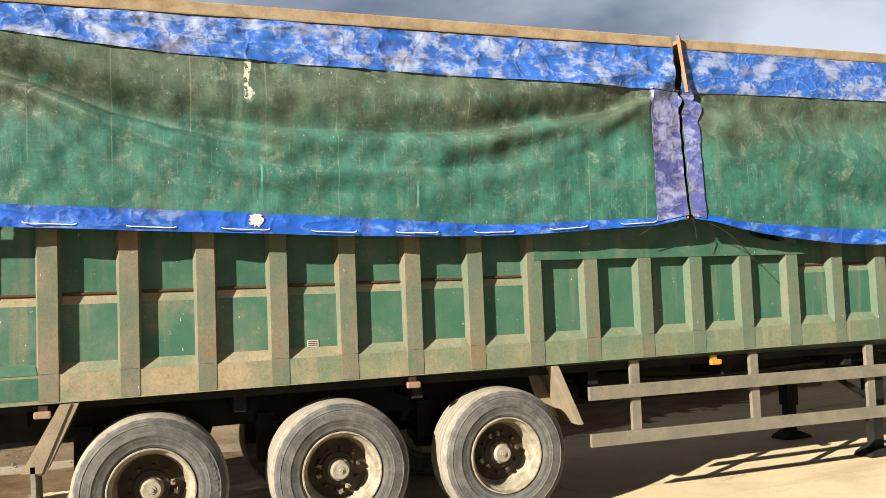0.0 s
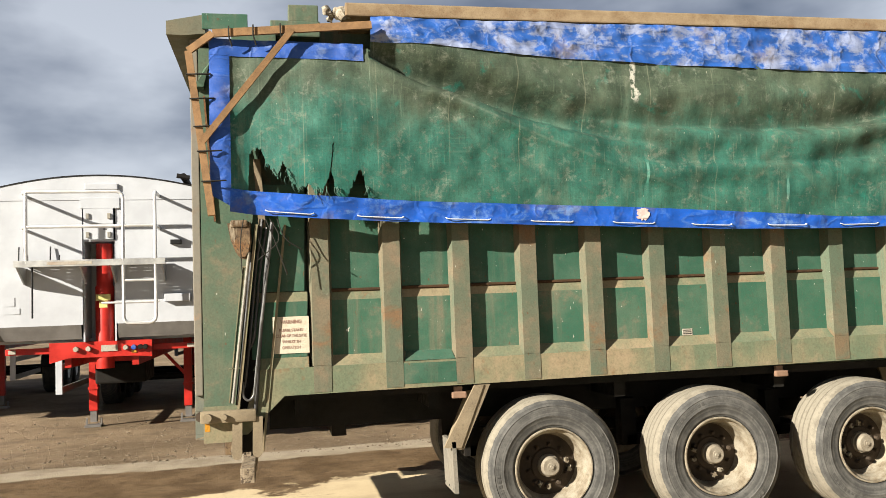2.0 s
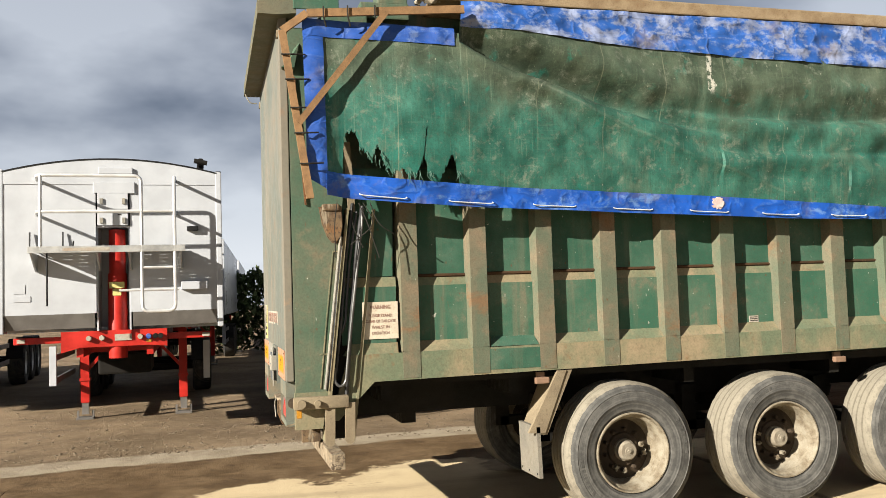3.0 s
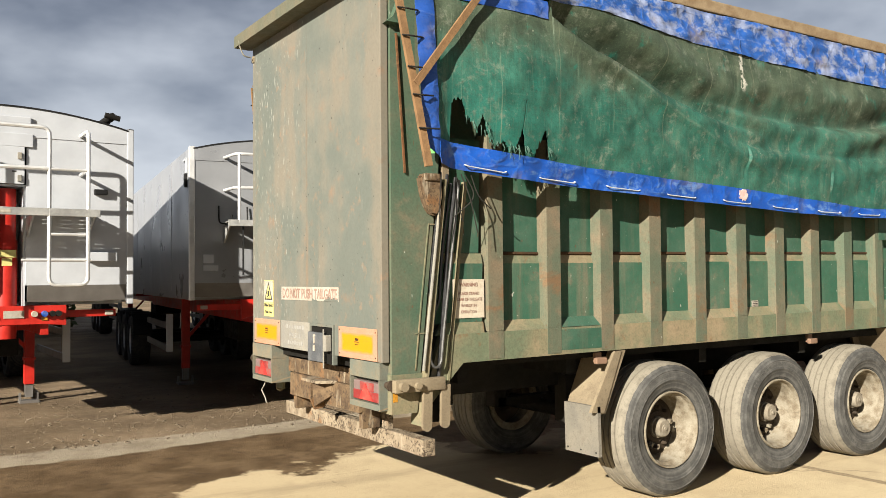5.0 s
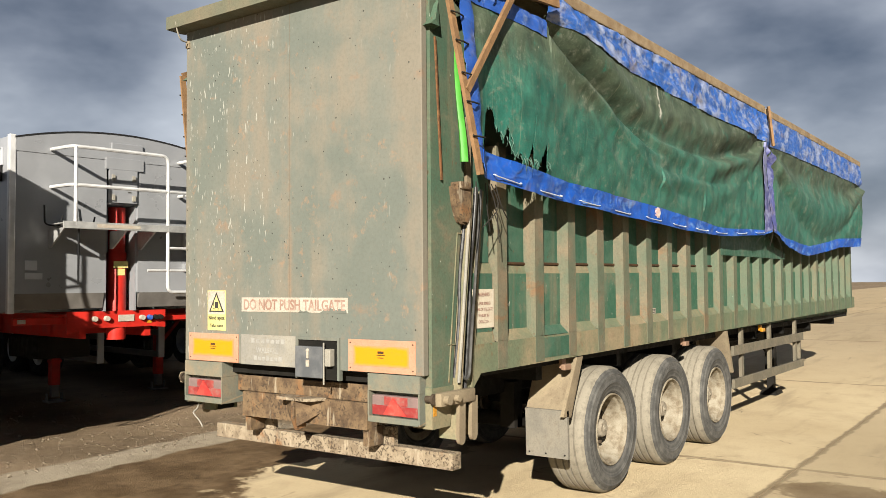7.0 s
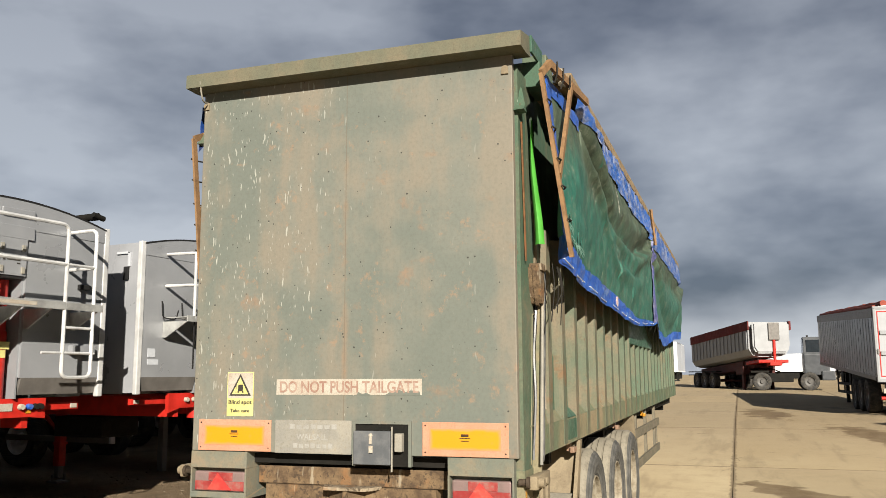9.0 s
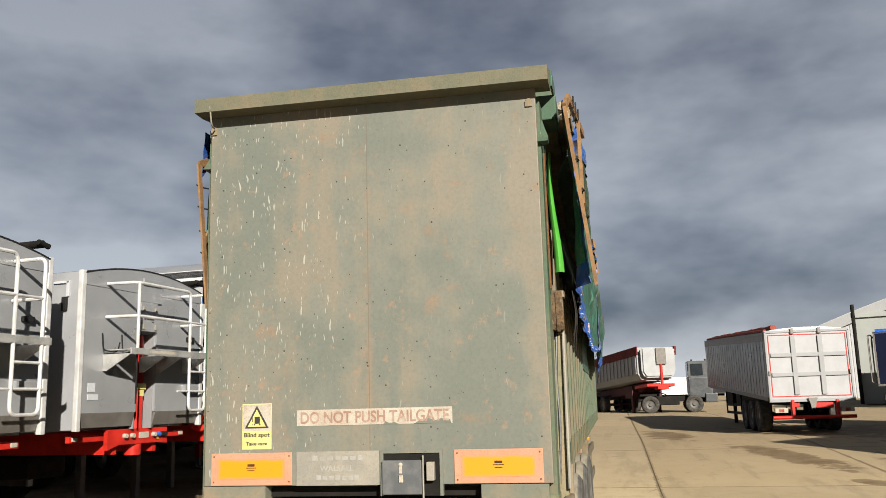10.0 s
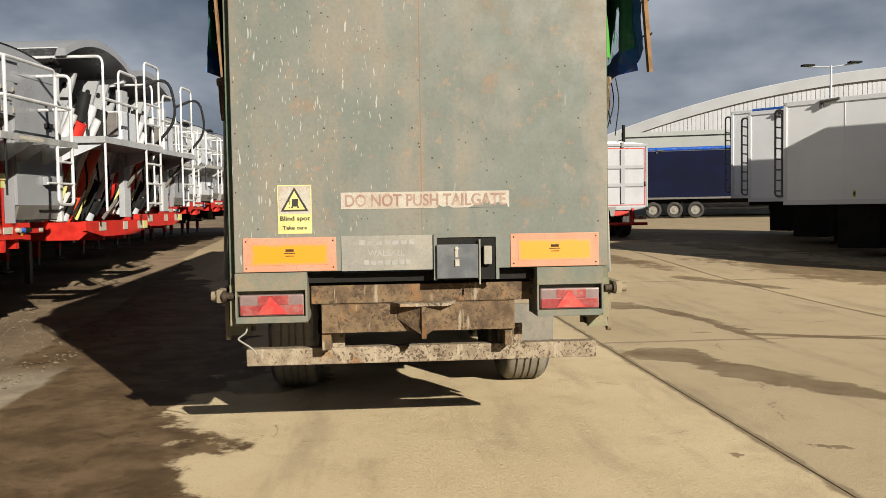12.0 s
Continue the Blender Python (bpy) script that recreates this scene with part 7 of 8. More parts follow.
# hedge at the end of the lanes
def hedge():
    random.seed(31)
    bm = B()
    for q in range(3600):
        x = random.uniform(-0.8, 2.6)
        top = 2.9 + 0.7 * noise.noise((x * 0.5, 3.0, 0.0)) + 0.3 * noise.noise((x * 2.1, 1.0, 0.0))
        z = top * random.random() ** 0.7
        y = 27.0 + random.uniform(-0.7, 0.7) * (1 - 0.5 * z / top)
        c = Vector((x, y, z + lift(x)))
        a, b = Vector((random.uniform(-1, 1), random.uniform(-1, 1), random.uniform(-1, 1))).normalized(), Vector((random.uniform(-1, 1), random.uniform(-1, 1), random.uniform(-1, 1))).normalized()
        s = random.uniform(0.08, 0.17)
        vs = [bm.verts.new(c + a * s), bm.verts.new(c + b * s * 0.6), bm.verts.new(c - a * s), bm.verts.new(c - b * s * 0.6)]
        bm.faces.new(vs)
    tagged(part("hedge", bm, M["leaf"]), "uneven dark green hedge behind the trailers", "hedge", kind="stuff")


M["leaf"] = weathered("hedge_leaf", (0.075, 0.115, 0.04), (0.11, 0.13, 0.055), (0.15, 0.13, 0.07), 0.2, 0, 3, 0.6)
hedge()


def ram_front_trailer(at, angle, label):
    """A trailer whose arched front is open round leaning arms and a red ram, with a railed gantry before it."""
    t = root("ejector_trailer", at, label, "trailer", "open-fronted trailers")
    t.rotation_euler = (0, 0, radians(angle))
    W, L = 1.27, 9.0
    for s in (-1, 1):
        bm = B()
        x0, x1 = sorted((s * W, s * (W - 0.07)))
        m_ = 8
        cove = [(0.05 + 1.25 * math.sin(a), 3.42 - 1.0 * (1 - math.cos(a))) for a in (math.pi * 0.5 * i / m_ for i in range(m_ + 1))]
        prism(bm, [(1.5, 1.5), (L, 1.5), (L, 3.55), (0.0, 3.55), *cove], "x", x0, x1)
        lpart("body_side", bm, M["grey"], t, "light grey side with a curved front edge")
    n = 16
    rim_pts = [(-W + 2 * W * i / n, 3.45 + 0.26 * (1 - (2 * i / n - 1) ** 2)) for i in range(n + 1)]
    bm = B()
    prism(bm, rim_pts + [(x, z + 0.09) for x, z in reversed(rim_pts)], "y", -0.12, L)
    lpart("arched_hood", bm, M["alloy_front"], t, "grey arched hood")
    # curved headboard set back in a dark recess
    bm = B()
    m_ = 8
    curve_in = [(2.3 - 0.9 * math.cos(a), 1.55 + 1.85 * math.sin(a)) for a in (math.pi * 0.5 * i / m_ for i in range(m_ + 1))]
    prism(bm, curve_in + [(y + 0.04, z + 0.01) for y, z in reversed(curve_in)], "x", -W + 0.08, W - 0.08)
    lpart("curved_headboard", bm, M["black"], t, "dark curved headboard", True)
    for x in (-1.08, -0.72, -0.2, 0.62, 1.02):
        bm = B()
        prism(bm, [(0.95, 1.52), (1.15, 1.52), (0.45, 3.38), (0.22, 3.38)], "x", x - 0.03, x + 0.03)
        arm = lpart("leaning_arm", bm, M["white_dull"], t, "pale leaning steel arm")
        for q in range(4):
            bm = B()
            lathe(bm, [(0, -0.035), (0.04, -0.035), (0.04, 0.035), (0, 0.035)], (x, 0.72 - q * 0.105, 2.42 + q * 0.27), 10, "x")
            part("arm_hole", bm, M["black"], arm)
    for x, r_, mt, top in ((-0.50, 0.13, "red", 2.75), (0.30, 0.15, "red_ram", 2.6)):
        bm = B()
        tube(bm, [(x, 0.80, 1.42), (x, 0.80 - (top - 1.42) * 0.55, top)], r_, 16)
        ram = lpart("tipping_ram", bm, M[mt], t, "stout red ram", True)
        bm = B()
        tube(bm, [(x, 0.80 - (top - 1.42) * 0.55, top), (x, 0.80 - (top - 1.22) * 0.55, top + 0.35)], r_ * 0.72, 16)
        part("ram_rod", bm, M["black"], ram, "black ram collar", True)
        bm = B()
        tube(bm, rounded([(x + 0.16, 0.62, 1.5), (x + 0.17, 0.40, 1.9), (x + 0.16, 0.30, 2.25)], 0.2), 0.03, 8)
        part("yellow_hose", bm, M["yellow"], ram, "yellow sleeved hose", True)
    for x, r_, mt in ((-0.88, 0.085, "black"), (-0.05, 0.08, "alu"), (0.80, 0.085, "black"), (0.55, 0.07, "white")):
        bm = B()
        tube(bm, [(x, 0.72, 1.5), (x, 0.40, 2.05)], r_, 12)
        pr = lpart("lift_ram", bm, M[mt], t, "lift ram", True)
        bm = B()
        tube(bm, [(x, 0.40, 2.05), (x, -0.02, 2.8)], r_ * 0.8, 12)
        part("ram_rod", bm, M["alu"], pr, "bright ram rod", True)
    for x, r_, mt, top in ((-0.68, 0.07, "white", 2.9), (-0.30, 0.06, "alu", 2.7), (0.08, 0.085, "white", 3.0), (0.95, 0.10, "white", 2.6)):
        bm = B()
        tube(bm, [(x, 0.66, 1.5), (x - 0.03, 0.10, top)], r_, 12)
        strut = lpart("white_strut", bm, M[mt], t, "pale leaning strut", True)
        bm = B()
        tube(bm, [(x, 0.60, 1.62), (x, 0.52, 1.80)], r_ * 1.25, 12)
        part("strut_collar", bm, M["black"], strut, "black collar", True)
    for q in range(5):
        bm = B()
        x = -0.85 + q * 0.42
        tube(bm, rounded([(x, 0.45, 1.55), (x + 0.10, 0.22, 1.95), (x - 0.05, 0.20, 2.25), (x + 0.22, 0.30, 2.42)], 0.2), 0.018, 7)
        lpart("slack_hose", bm, M["black"], t, "slack black hose", True)
    bm = B()
    tube(bm, rounded([(-0.3, 0.9, 2.0), (0.0, 0.5, 2.15), (0.25, 0.6, 1.9), (0.6, 0.85, 2.1), (0.9, 0.5, 2.3)], 0.15), 0.022, 8)
    lpart("slack_hose", bm, M["black"], t, "slack black hose", True)
    bm = B()
    box(bm, (-1.2, -0.62, 2.42), (1.2, 0.20, 2.50), 0.006)
    deck = lpart("gantry_deck", bm, M["white_dull"], t, "pale gantry deck")
    for x in (-1.15, 1.10):
        bm = B()
        prism(bm, [(-0.60, 2.42), (0.3, 2.42), (0.5, 2.12), (0.3, 2.12)], "x", x, x + 0.05)
        part("deck_bracket", bm, M["white"], deck)
    bm = B()
    bar(bm, (1.12, -0.45, 2.42), (1.12, 0.45, 1.5), 0.05, 0.05, (1, 0, 0))
    part("deck_strut", bm, M["grey_dark"], deck)
    for path in ([(-1.15, -0.6, 1.6), (-1.15, -0.6, 3.45), (-1.15, 0.1, 3.45)], [(-0.6, -0.6, 2.5), (-0.6, -0.6, 3.35), (0.1, -0.6, 3.35), (0.1, -0.6, 2.5)], [(0.45, -0.6, 1.6), (0.45, -0.6, 3.6), (1.1, -0.6, 3.6), (1.1, -0.6, 1.6)]):
        bm = B()
        tube(bm, rounded(path, 0.1), 0.019, 8)
        lpart("gantry_rail", bm, M["alu"], t, "bright tubular gantry rail", True)
    for q in range(6):
        bm = B()
        tube(bm, [(0.45, -0.6, 1.7 + q * 0.27), (1.1, -0.6, 1.7 + q * 0.27)], 0.017, 8)
        lpart("rung", bm, M["alu"], t, "", True)
    bm = B()
    tube(bm, [(-1.15, -0.6, 2.95), (0.1, -0.6, 2.95)], 0.02, 8)
    lpart("gantry_rail", bm, M["alu"], t, "", True)
    bm = B()
    box(bm, (0.35, -0.25, 2.55), (0.95, 0.1, 2.95), 0.02)
    lpart("control_box", bm, M["white"], t, "pale control box")
    bm = B()
    box(bm, (0.28, -0.2, 2.62), (0.34, 0.05, 2.92), 0.01)
    lpart("valve_block", bm, M["grey_dark"], t, "dark valve block")
    bm = B()
    tube(bm, rounded([(0.9, -0.3, 3.3), (1.2, -0.75, 3.5), (1.3, -0.85, 2.9), (1.2, -0.45, 2.5)], 0.25), 0.024, 8)
    lpart("hose_loop", bm, M["black"], t, "black hose loop", True)
    # narrow front plate with a row of rungs
    bm = B()
    box(bm, (0.98, 0.0, 1.52), (1.25, 0.10, 3.3), 0.01)
    lpart("front_plate", bm, M["white_dull"], t, "white front plate")
    bm = B()
    prism(bm, [(-1.2, 1.48), (1.2, 1.48), (1.2, 1.34), (0.6, 1.24), (-0.6, 1.24), (-1.2, 1.34)], "y", -0.30, -0.22)
    head = lpart("headboard", bm, M["red"], t, "red coupling headboard")
    for x, w, mt in ((-0.75, 0.22, "sticker"), (0.15, 0.16, "sticker"), (0.75, 0.2, "sticker"), (0.98, 0.18, "yellow")):
        bm = B()
        box(bm, (x, -0.312, 1.33), (x + w, -0.30, 1.46))
        part("coupling_label", bm, M[mt], head)
    bm = B()
    for x in (-0.45, 0.37):
        box(bm, (x, -0.22, 1.18), (x + 0.08, L, 1.46))
    lpart("chassis", bm, M["red"], t, "red steel chassis rails")
    for s in (-1, 1):
        bm = B()
        box(bm, (s * 0.76 - 0.06, 2.8, 0.0), (s * 0.76 + 0.06, 2.92, 1.4))
        lpart("landing_leg", bm, M["grey_dark"], t, "grey landing leg")
        for q in range(3):
            small_wheel(t, (s * 1.24, L - 2.9 + q * 1.31, 0.52), "alu", s)
    bm = B()
    box(bm, (-W + 0.08, 1.3, 1.50), (W - 0.08, L, 1.54))
    box(bm, (-W + 0.08, L - 0.05, 1.5), (W - 0.08, L, 3.5))
    lpart("body_rear", bm, M["grey"], t)
    # the body stands taller than the bulk trailers beside it
    for c in t.children:
        for ob in (c, *c.children):
            if ob.data and ob.data.users == 1 and not ob.name.startswith(("wheel", "rim")):
                for v in ob.data.vertices:
                    if v.co.z > 1.5:
                        v.co.z = 1.5 + (v.co.z - 1.5) * 1.22
    return t


ram_a = ram_front_trailer(corner((7.5, 6.05), -6), -6, "pale open-fronted trailer with leaning arms and a red ram")
copy_thing(ram_a, pose(*corner((11.0, 6.25), -6), 0, 0, -6))


# ---- far side of the yard ----
M["tub_white"] = plain("chalky_white_tub", (0.32, 0.328, 0.338), 0.55, 0, 0.10, 1.5)
M["alloy_dull"] = plain("dull_ribbed_alloy", (0.125, 0.13, 0.138), 0.34, 0.45, 0.10, 1.5)
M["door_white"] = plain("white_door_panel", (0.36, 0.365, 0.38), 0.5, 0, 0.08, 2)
# the door's white again, with shade put into it for bars and frame
M["door_shaded"] = plain("shaded_white_bar", (0.285, 0.29, 0.30), 0.5, 0, 0.08, 2)
def tailed_trailer(at, angle):
    """Tipper seen from behind, x to the right and y forwards: white ribbed door with red edges."""
    t = root("rear_door_trailer", at, "silver tipper trailer with a white panelled rear door edged in red", "trailer")
    t.rotation_euler = (0, 0, radians(angle))
    W, L, Z0, Z1 = 1.25, 13.4, 1.06, 3.09
    bm = B()
    box(bm, (-W + 0.06, 0.0, Z0), (W - 0.06, 0.06, Z1))
    door = lpart("rear_door", bm, M["door_white"], t, "white rear door")
    for lo, hi in (((-W + 0.1, -0.012, Z1 - 0.085), (W - 0.1, 0.0, Z1 - 0.06)), ((-W + 0.1, -0.012, Z0 + 0.06), (W - 0.1, 0.0, Z0 + 0.085)), ((-W + 0.1, -0.012, Z0 + 0.085), (-W + 0.125, 0.0, Z1 - 0.085)), ((W - 0.125, -0.012, Z0 + 0.085), (W - 0.1, 0.0, Z1 - 0.085))):
        bm = B()
        box(bm, lo, hi)
        part("red_edge", bm, M["red"], door)
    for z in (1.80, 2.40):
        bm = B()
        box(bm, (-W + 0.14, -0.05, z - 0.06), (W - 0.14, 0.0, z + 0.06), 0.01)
        part("door_bar", bm, M["door_shaded"], door)
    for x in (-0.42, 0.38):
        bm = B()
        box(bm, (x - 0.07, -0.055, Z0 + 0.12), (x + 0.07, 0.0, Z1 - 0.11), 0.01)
        part("door_bar", bm, M["door_shaded"], door)
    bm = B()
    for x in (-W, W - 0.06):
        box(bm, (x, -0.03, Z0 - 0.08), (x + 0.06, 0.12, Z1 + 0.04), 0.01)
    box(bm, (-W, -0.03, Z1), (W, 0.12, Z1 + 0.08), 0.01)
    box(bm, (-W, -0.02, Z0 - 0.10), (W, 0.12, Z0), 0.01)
    lpart("door_frame", bm, M["door_shaded"], t, "white door frame")
    for s in (-1, 1):
        bm = B()
        x0, x1 = sorted((s * W, s * (W - 0.05)))
        box(bm, (x0, 0.12, Z0), (x1, L, Z1))
        wall = lpart("body_side", bm, M["alloy_dull"], t, "dull corrugated alloy side")
        for q in range(26):
            bm = B()
            yy = 0.3 + q * 0.5
            box(bm, (min(s * W, s * (W + 0.009)), yy, Z0 + 0.08), (max(s * W, s * (W + 0.009)), yy + 0.25, Z1 - 0.26), 0.006)
            part("side_rib", bm, M["alloy_dull"], wall)
        bm = B()
        box(bm, (x0 - 0.02, 0.12, Z1 - 0.24), (x1 + 0.02, L, Z1 - 0.06), 0.01)
        box(bm, (x0 - 0.01, 0.12, Z1 - 0.06), (x1 + 0.01, L, Z1 + 0.04), 0.01)
        box(bm, (x0 - 0.02, 0.12, Z0 - 0.06), (x1 + 0.02, L, Z0 + 0.06), 0.01)
        lpart("side_rail", bm, M["grey_dark"], t)
        for q in range(3):
            small_wheel(t, (s * 1.22, 2.1 + q * 1.25, 0.52), "grey_dark", s)
    bm = B()
    for q in range(4):
        y0, y1 = 0.1 + q * 3.15, 3.1 + q * 3.15
        tube(bm, [(-0.92, y0, Z1 + 0.17), (-1.0, y0 + 0.8, Z1 + 0.12), (-0.96, y0 + 1.7, Z1 + 0.15), (-1.02, y1, Z1 + 0.11)], 0.10 - 0.012 * q, 10)
    tube(bm, [(-1.15, 0.3, Z1 + 0.08), (-1.1, 5.0, Z1 + 0.10), (-1.1, L, Z1 + 0.08)], 0.06, 8)
    lpart("cover_roll", bm, M["red_sheet"], t, "rolled dull red cover", True)
    for x in (-0.42, 0.38):
        bm = B()
        box(bm, (x - 0.05, -0.07, Z1 - 0.05), (x + 0.05, -0.03, Z1 + 0.13), 0.015)
        part("door_hinge", bm, M["grey_dark"], door)
    for x in (-W + 0.04, W - 0.10):
        bm = B()
        box(bm, (x, -0.07, Z0 + 0.72), (x + 0.06, -0.03, Z0 + 0.86), 0.01)
        part("door_catch", bm, M["grey_dark"], door)
    bm = B()
    prism(bm, [(-0.14, Z0 + 0.02), (0.14, Z0 + 0.02), (0.08, Z0 - 0.16), (0.06, Z0 - 0.3), (-0.06, Z0 - 0.3), (-0.08, Z0 - 0.16)], "y", -0.10, -0.04)
    part("tail_latch", bm, M["grey_dark"], door, "dark tail latch")
    bm = B()
    n = 10
    prism(bm, [(-W + 2 * W * i / n, Z1 + 0.06 + 0.10 * (1 - (2 * i / n - 1) ** 2)) for i in range(n + 1)], "y", 0.0, 0.05)
    lpart("top_arch", bm, M["grey"], t)
    bm = B()
    tube(bm, [(-1.2, -0.08, 0.50), (1.2, -0.08, 0.50)], 0.055, 12)
    bumper = lpart("rear_bumper", bm, M["red"], t, "red tubular rear bumper", True)
    bm = B()
    box(bm, (-0.62, -0.06, 0.52), (-0.54, 0.2, 1.02))
    part("bumper_stay", bm, M["red"], bumper)
    bm = B()
    box(bm, (0.68, -0.06, 0.52), (0.76, 0.2, 1.02))
    part("bumper_stay", bm, M["red"], bumper)
    bm = B()
    box(bm, (0.0, 0.05, 0.76), (0.62, 0.2, 1.0), 0.02)
    part("bumper_box", bm, M["red"], bumper)
    bm = B()
    box(bm, (-0.52, 0.05, 0.80), (-0.36, 0.2, 0.98), 0.02)
    part("bumper_box", bm, M["red"], bumper)
    for x in (-1.12, 0.80):
        bm = B()
        box(bm, (x, -0.04, 0.64), (x + 0.38, 0.1, 0.78), 0.01)
        lampx = lpart("tail_lamp", bm, M["sticker"], t)
        bm = B()
        box(bm, (x + 0.12, -0.05, 0.665), (x + 0.26, -0.04, 0.755))
        part("lamp_lens", bm, M["lens_red"], lampx)
    bm = B()
    for x in (-0.45, 0.37):
        box(bm, (x, 0.1, 0.85), (x + 0.08, L, 1.06))
    tube(bm, [(-1.0, 2.1, 0.52), (1.0, 2.1, 0.52)], 0.07, 8)
    tube(bm, [(-1.0, 3.35, 0.52), (1.0, 3.35, 0.52)], 0.07, 8)
    tube(bm, [(-1.0, 4.6, 0.52), (1.0, 4.6, 0.52)], 0.07, 8)
    for s in (-1, 1):
        box(bm, (s * 1.15 - 0.02, 5.6, 0.50), (s * 1.15 + 0.02, 9.0, 0.60))
        box(bm, (s * 1.15 - 0.02, 5.6, 0.80), (s * 1.15 + 0.02, 9.0, 0.90))
        for y in (5.6, 7.3, 8.94):
            box(bm, (s * 1.15 - 0.025, y, 0.50), (s * 1.15 + 0.025, y + 0.06, 1.08))
        box(bm, (s * 0.7 - 0.06, 9.8, -0.05), (s * 0.7 + 0.06, 9.95, 1.0))
    lpart("chassis", bm, M["dark"], t)
    bm = B()
    box(bm, (-W + 0.05, L - 0.05, Z0), (W - 0.05, L, Z1))
    box(bm, (-W + 0.05, 0.1, Z0), (W - 0.05, L, Z0 + 0.04))
    lpart("body_front", bm, M["grey"], t)
    # the body stands nose-high on its legs
    for c in t.children:
        if c.name.split(".")[0] not in ("wheel", "rear_bumper", "tail_lamp"):
            for ob in (c, *c.children):
                for v in ob.data.vertices:
                    v.co.z += 0.046 * max(v.co.y - 0.12, 0.0) if v.co.z > 0.95 else 0.0
    return t


M["red_sheet"] = weathered("dull_red_sheet", (0.34, 0.075, 0.05), (0.24, 0.055, 0.04), (0.35, 0.2, 0.14), 0.25, 0, 2, 0.7)
M["navy"] = plain("navy_curtain", (0.006, 0.008, 0.026), 0.9, 0, 0.25, 0.6, 0.02)
M["clad"] = plain("white_cladding", (0.50, 0.51, 0.53), 0.5, 0, 0.05, 0.4)
M["clad_edge"] = plain("pale_roof_edge", (0.40, 0.41, 0.42), 0.5, 0, 0.05, 0.4)
M["clad_grey"] = plain("grey_cladding", (0.36, 0.38, 0.36), 0.5, 0, 0.06, 0.4)
M["glass"] = plain("dark_cab_glass", (0.02, 0.025, 0.03), 0.08, 0, 0.1)
M["cab"] = plain("grey_cab_paint", (0.045, 0.05, 0.056), 0.4, 0, 0.1)
M["red_dark"] = weathered("dark_red_sheet_side", (0.17, 0.03, 0.028), (0.13, 0.025, 0.024), (0.2, 0.1, 0.08), 0.2, 0, 1, 0.7)

# rear centre of the silver trailer; it points away from the green one
tailed_trailer((22.8, -6.3, lift(22.8) + 0.02), -90 + 1.8)


M["chassis_red"] = plain("red_brown_chassis", (0.075, 0.022, 0.02), 0.7, 0, 0.2, 2)
M["wheel_grey"] = plain("dusty_grey_rim", (0.085, 0.08, 0.073), 0.6, 0.2, 0.2, 4)


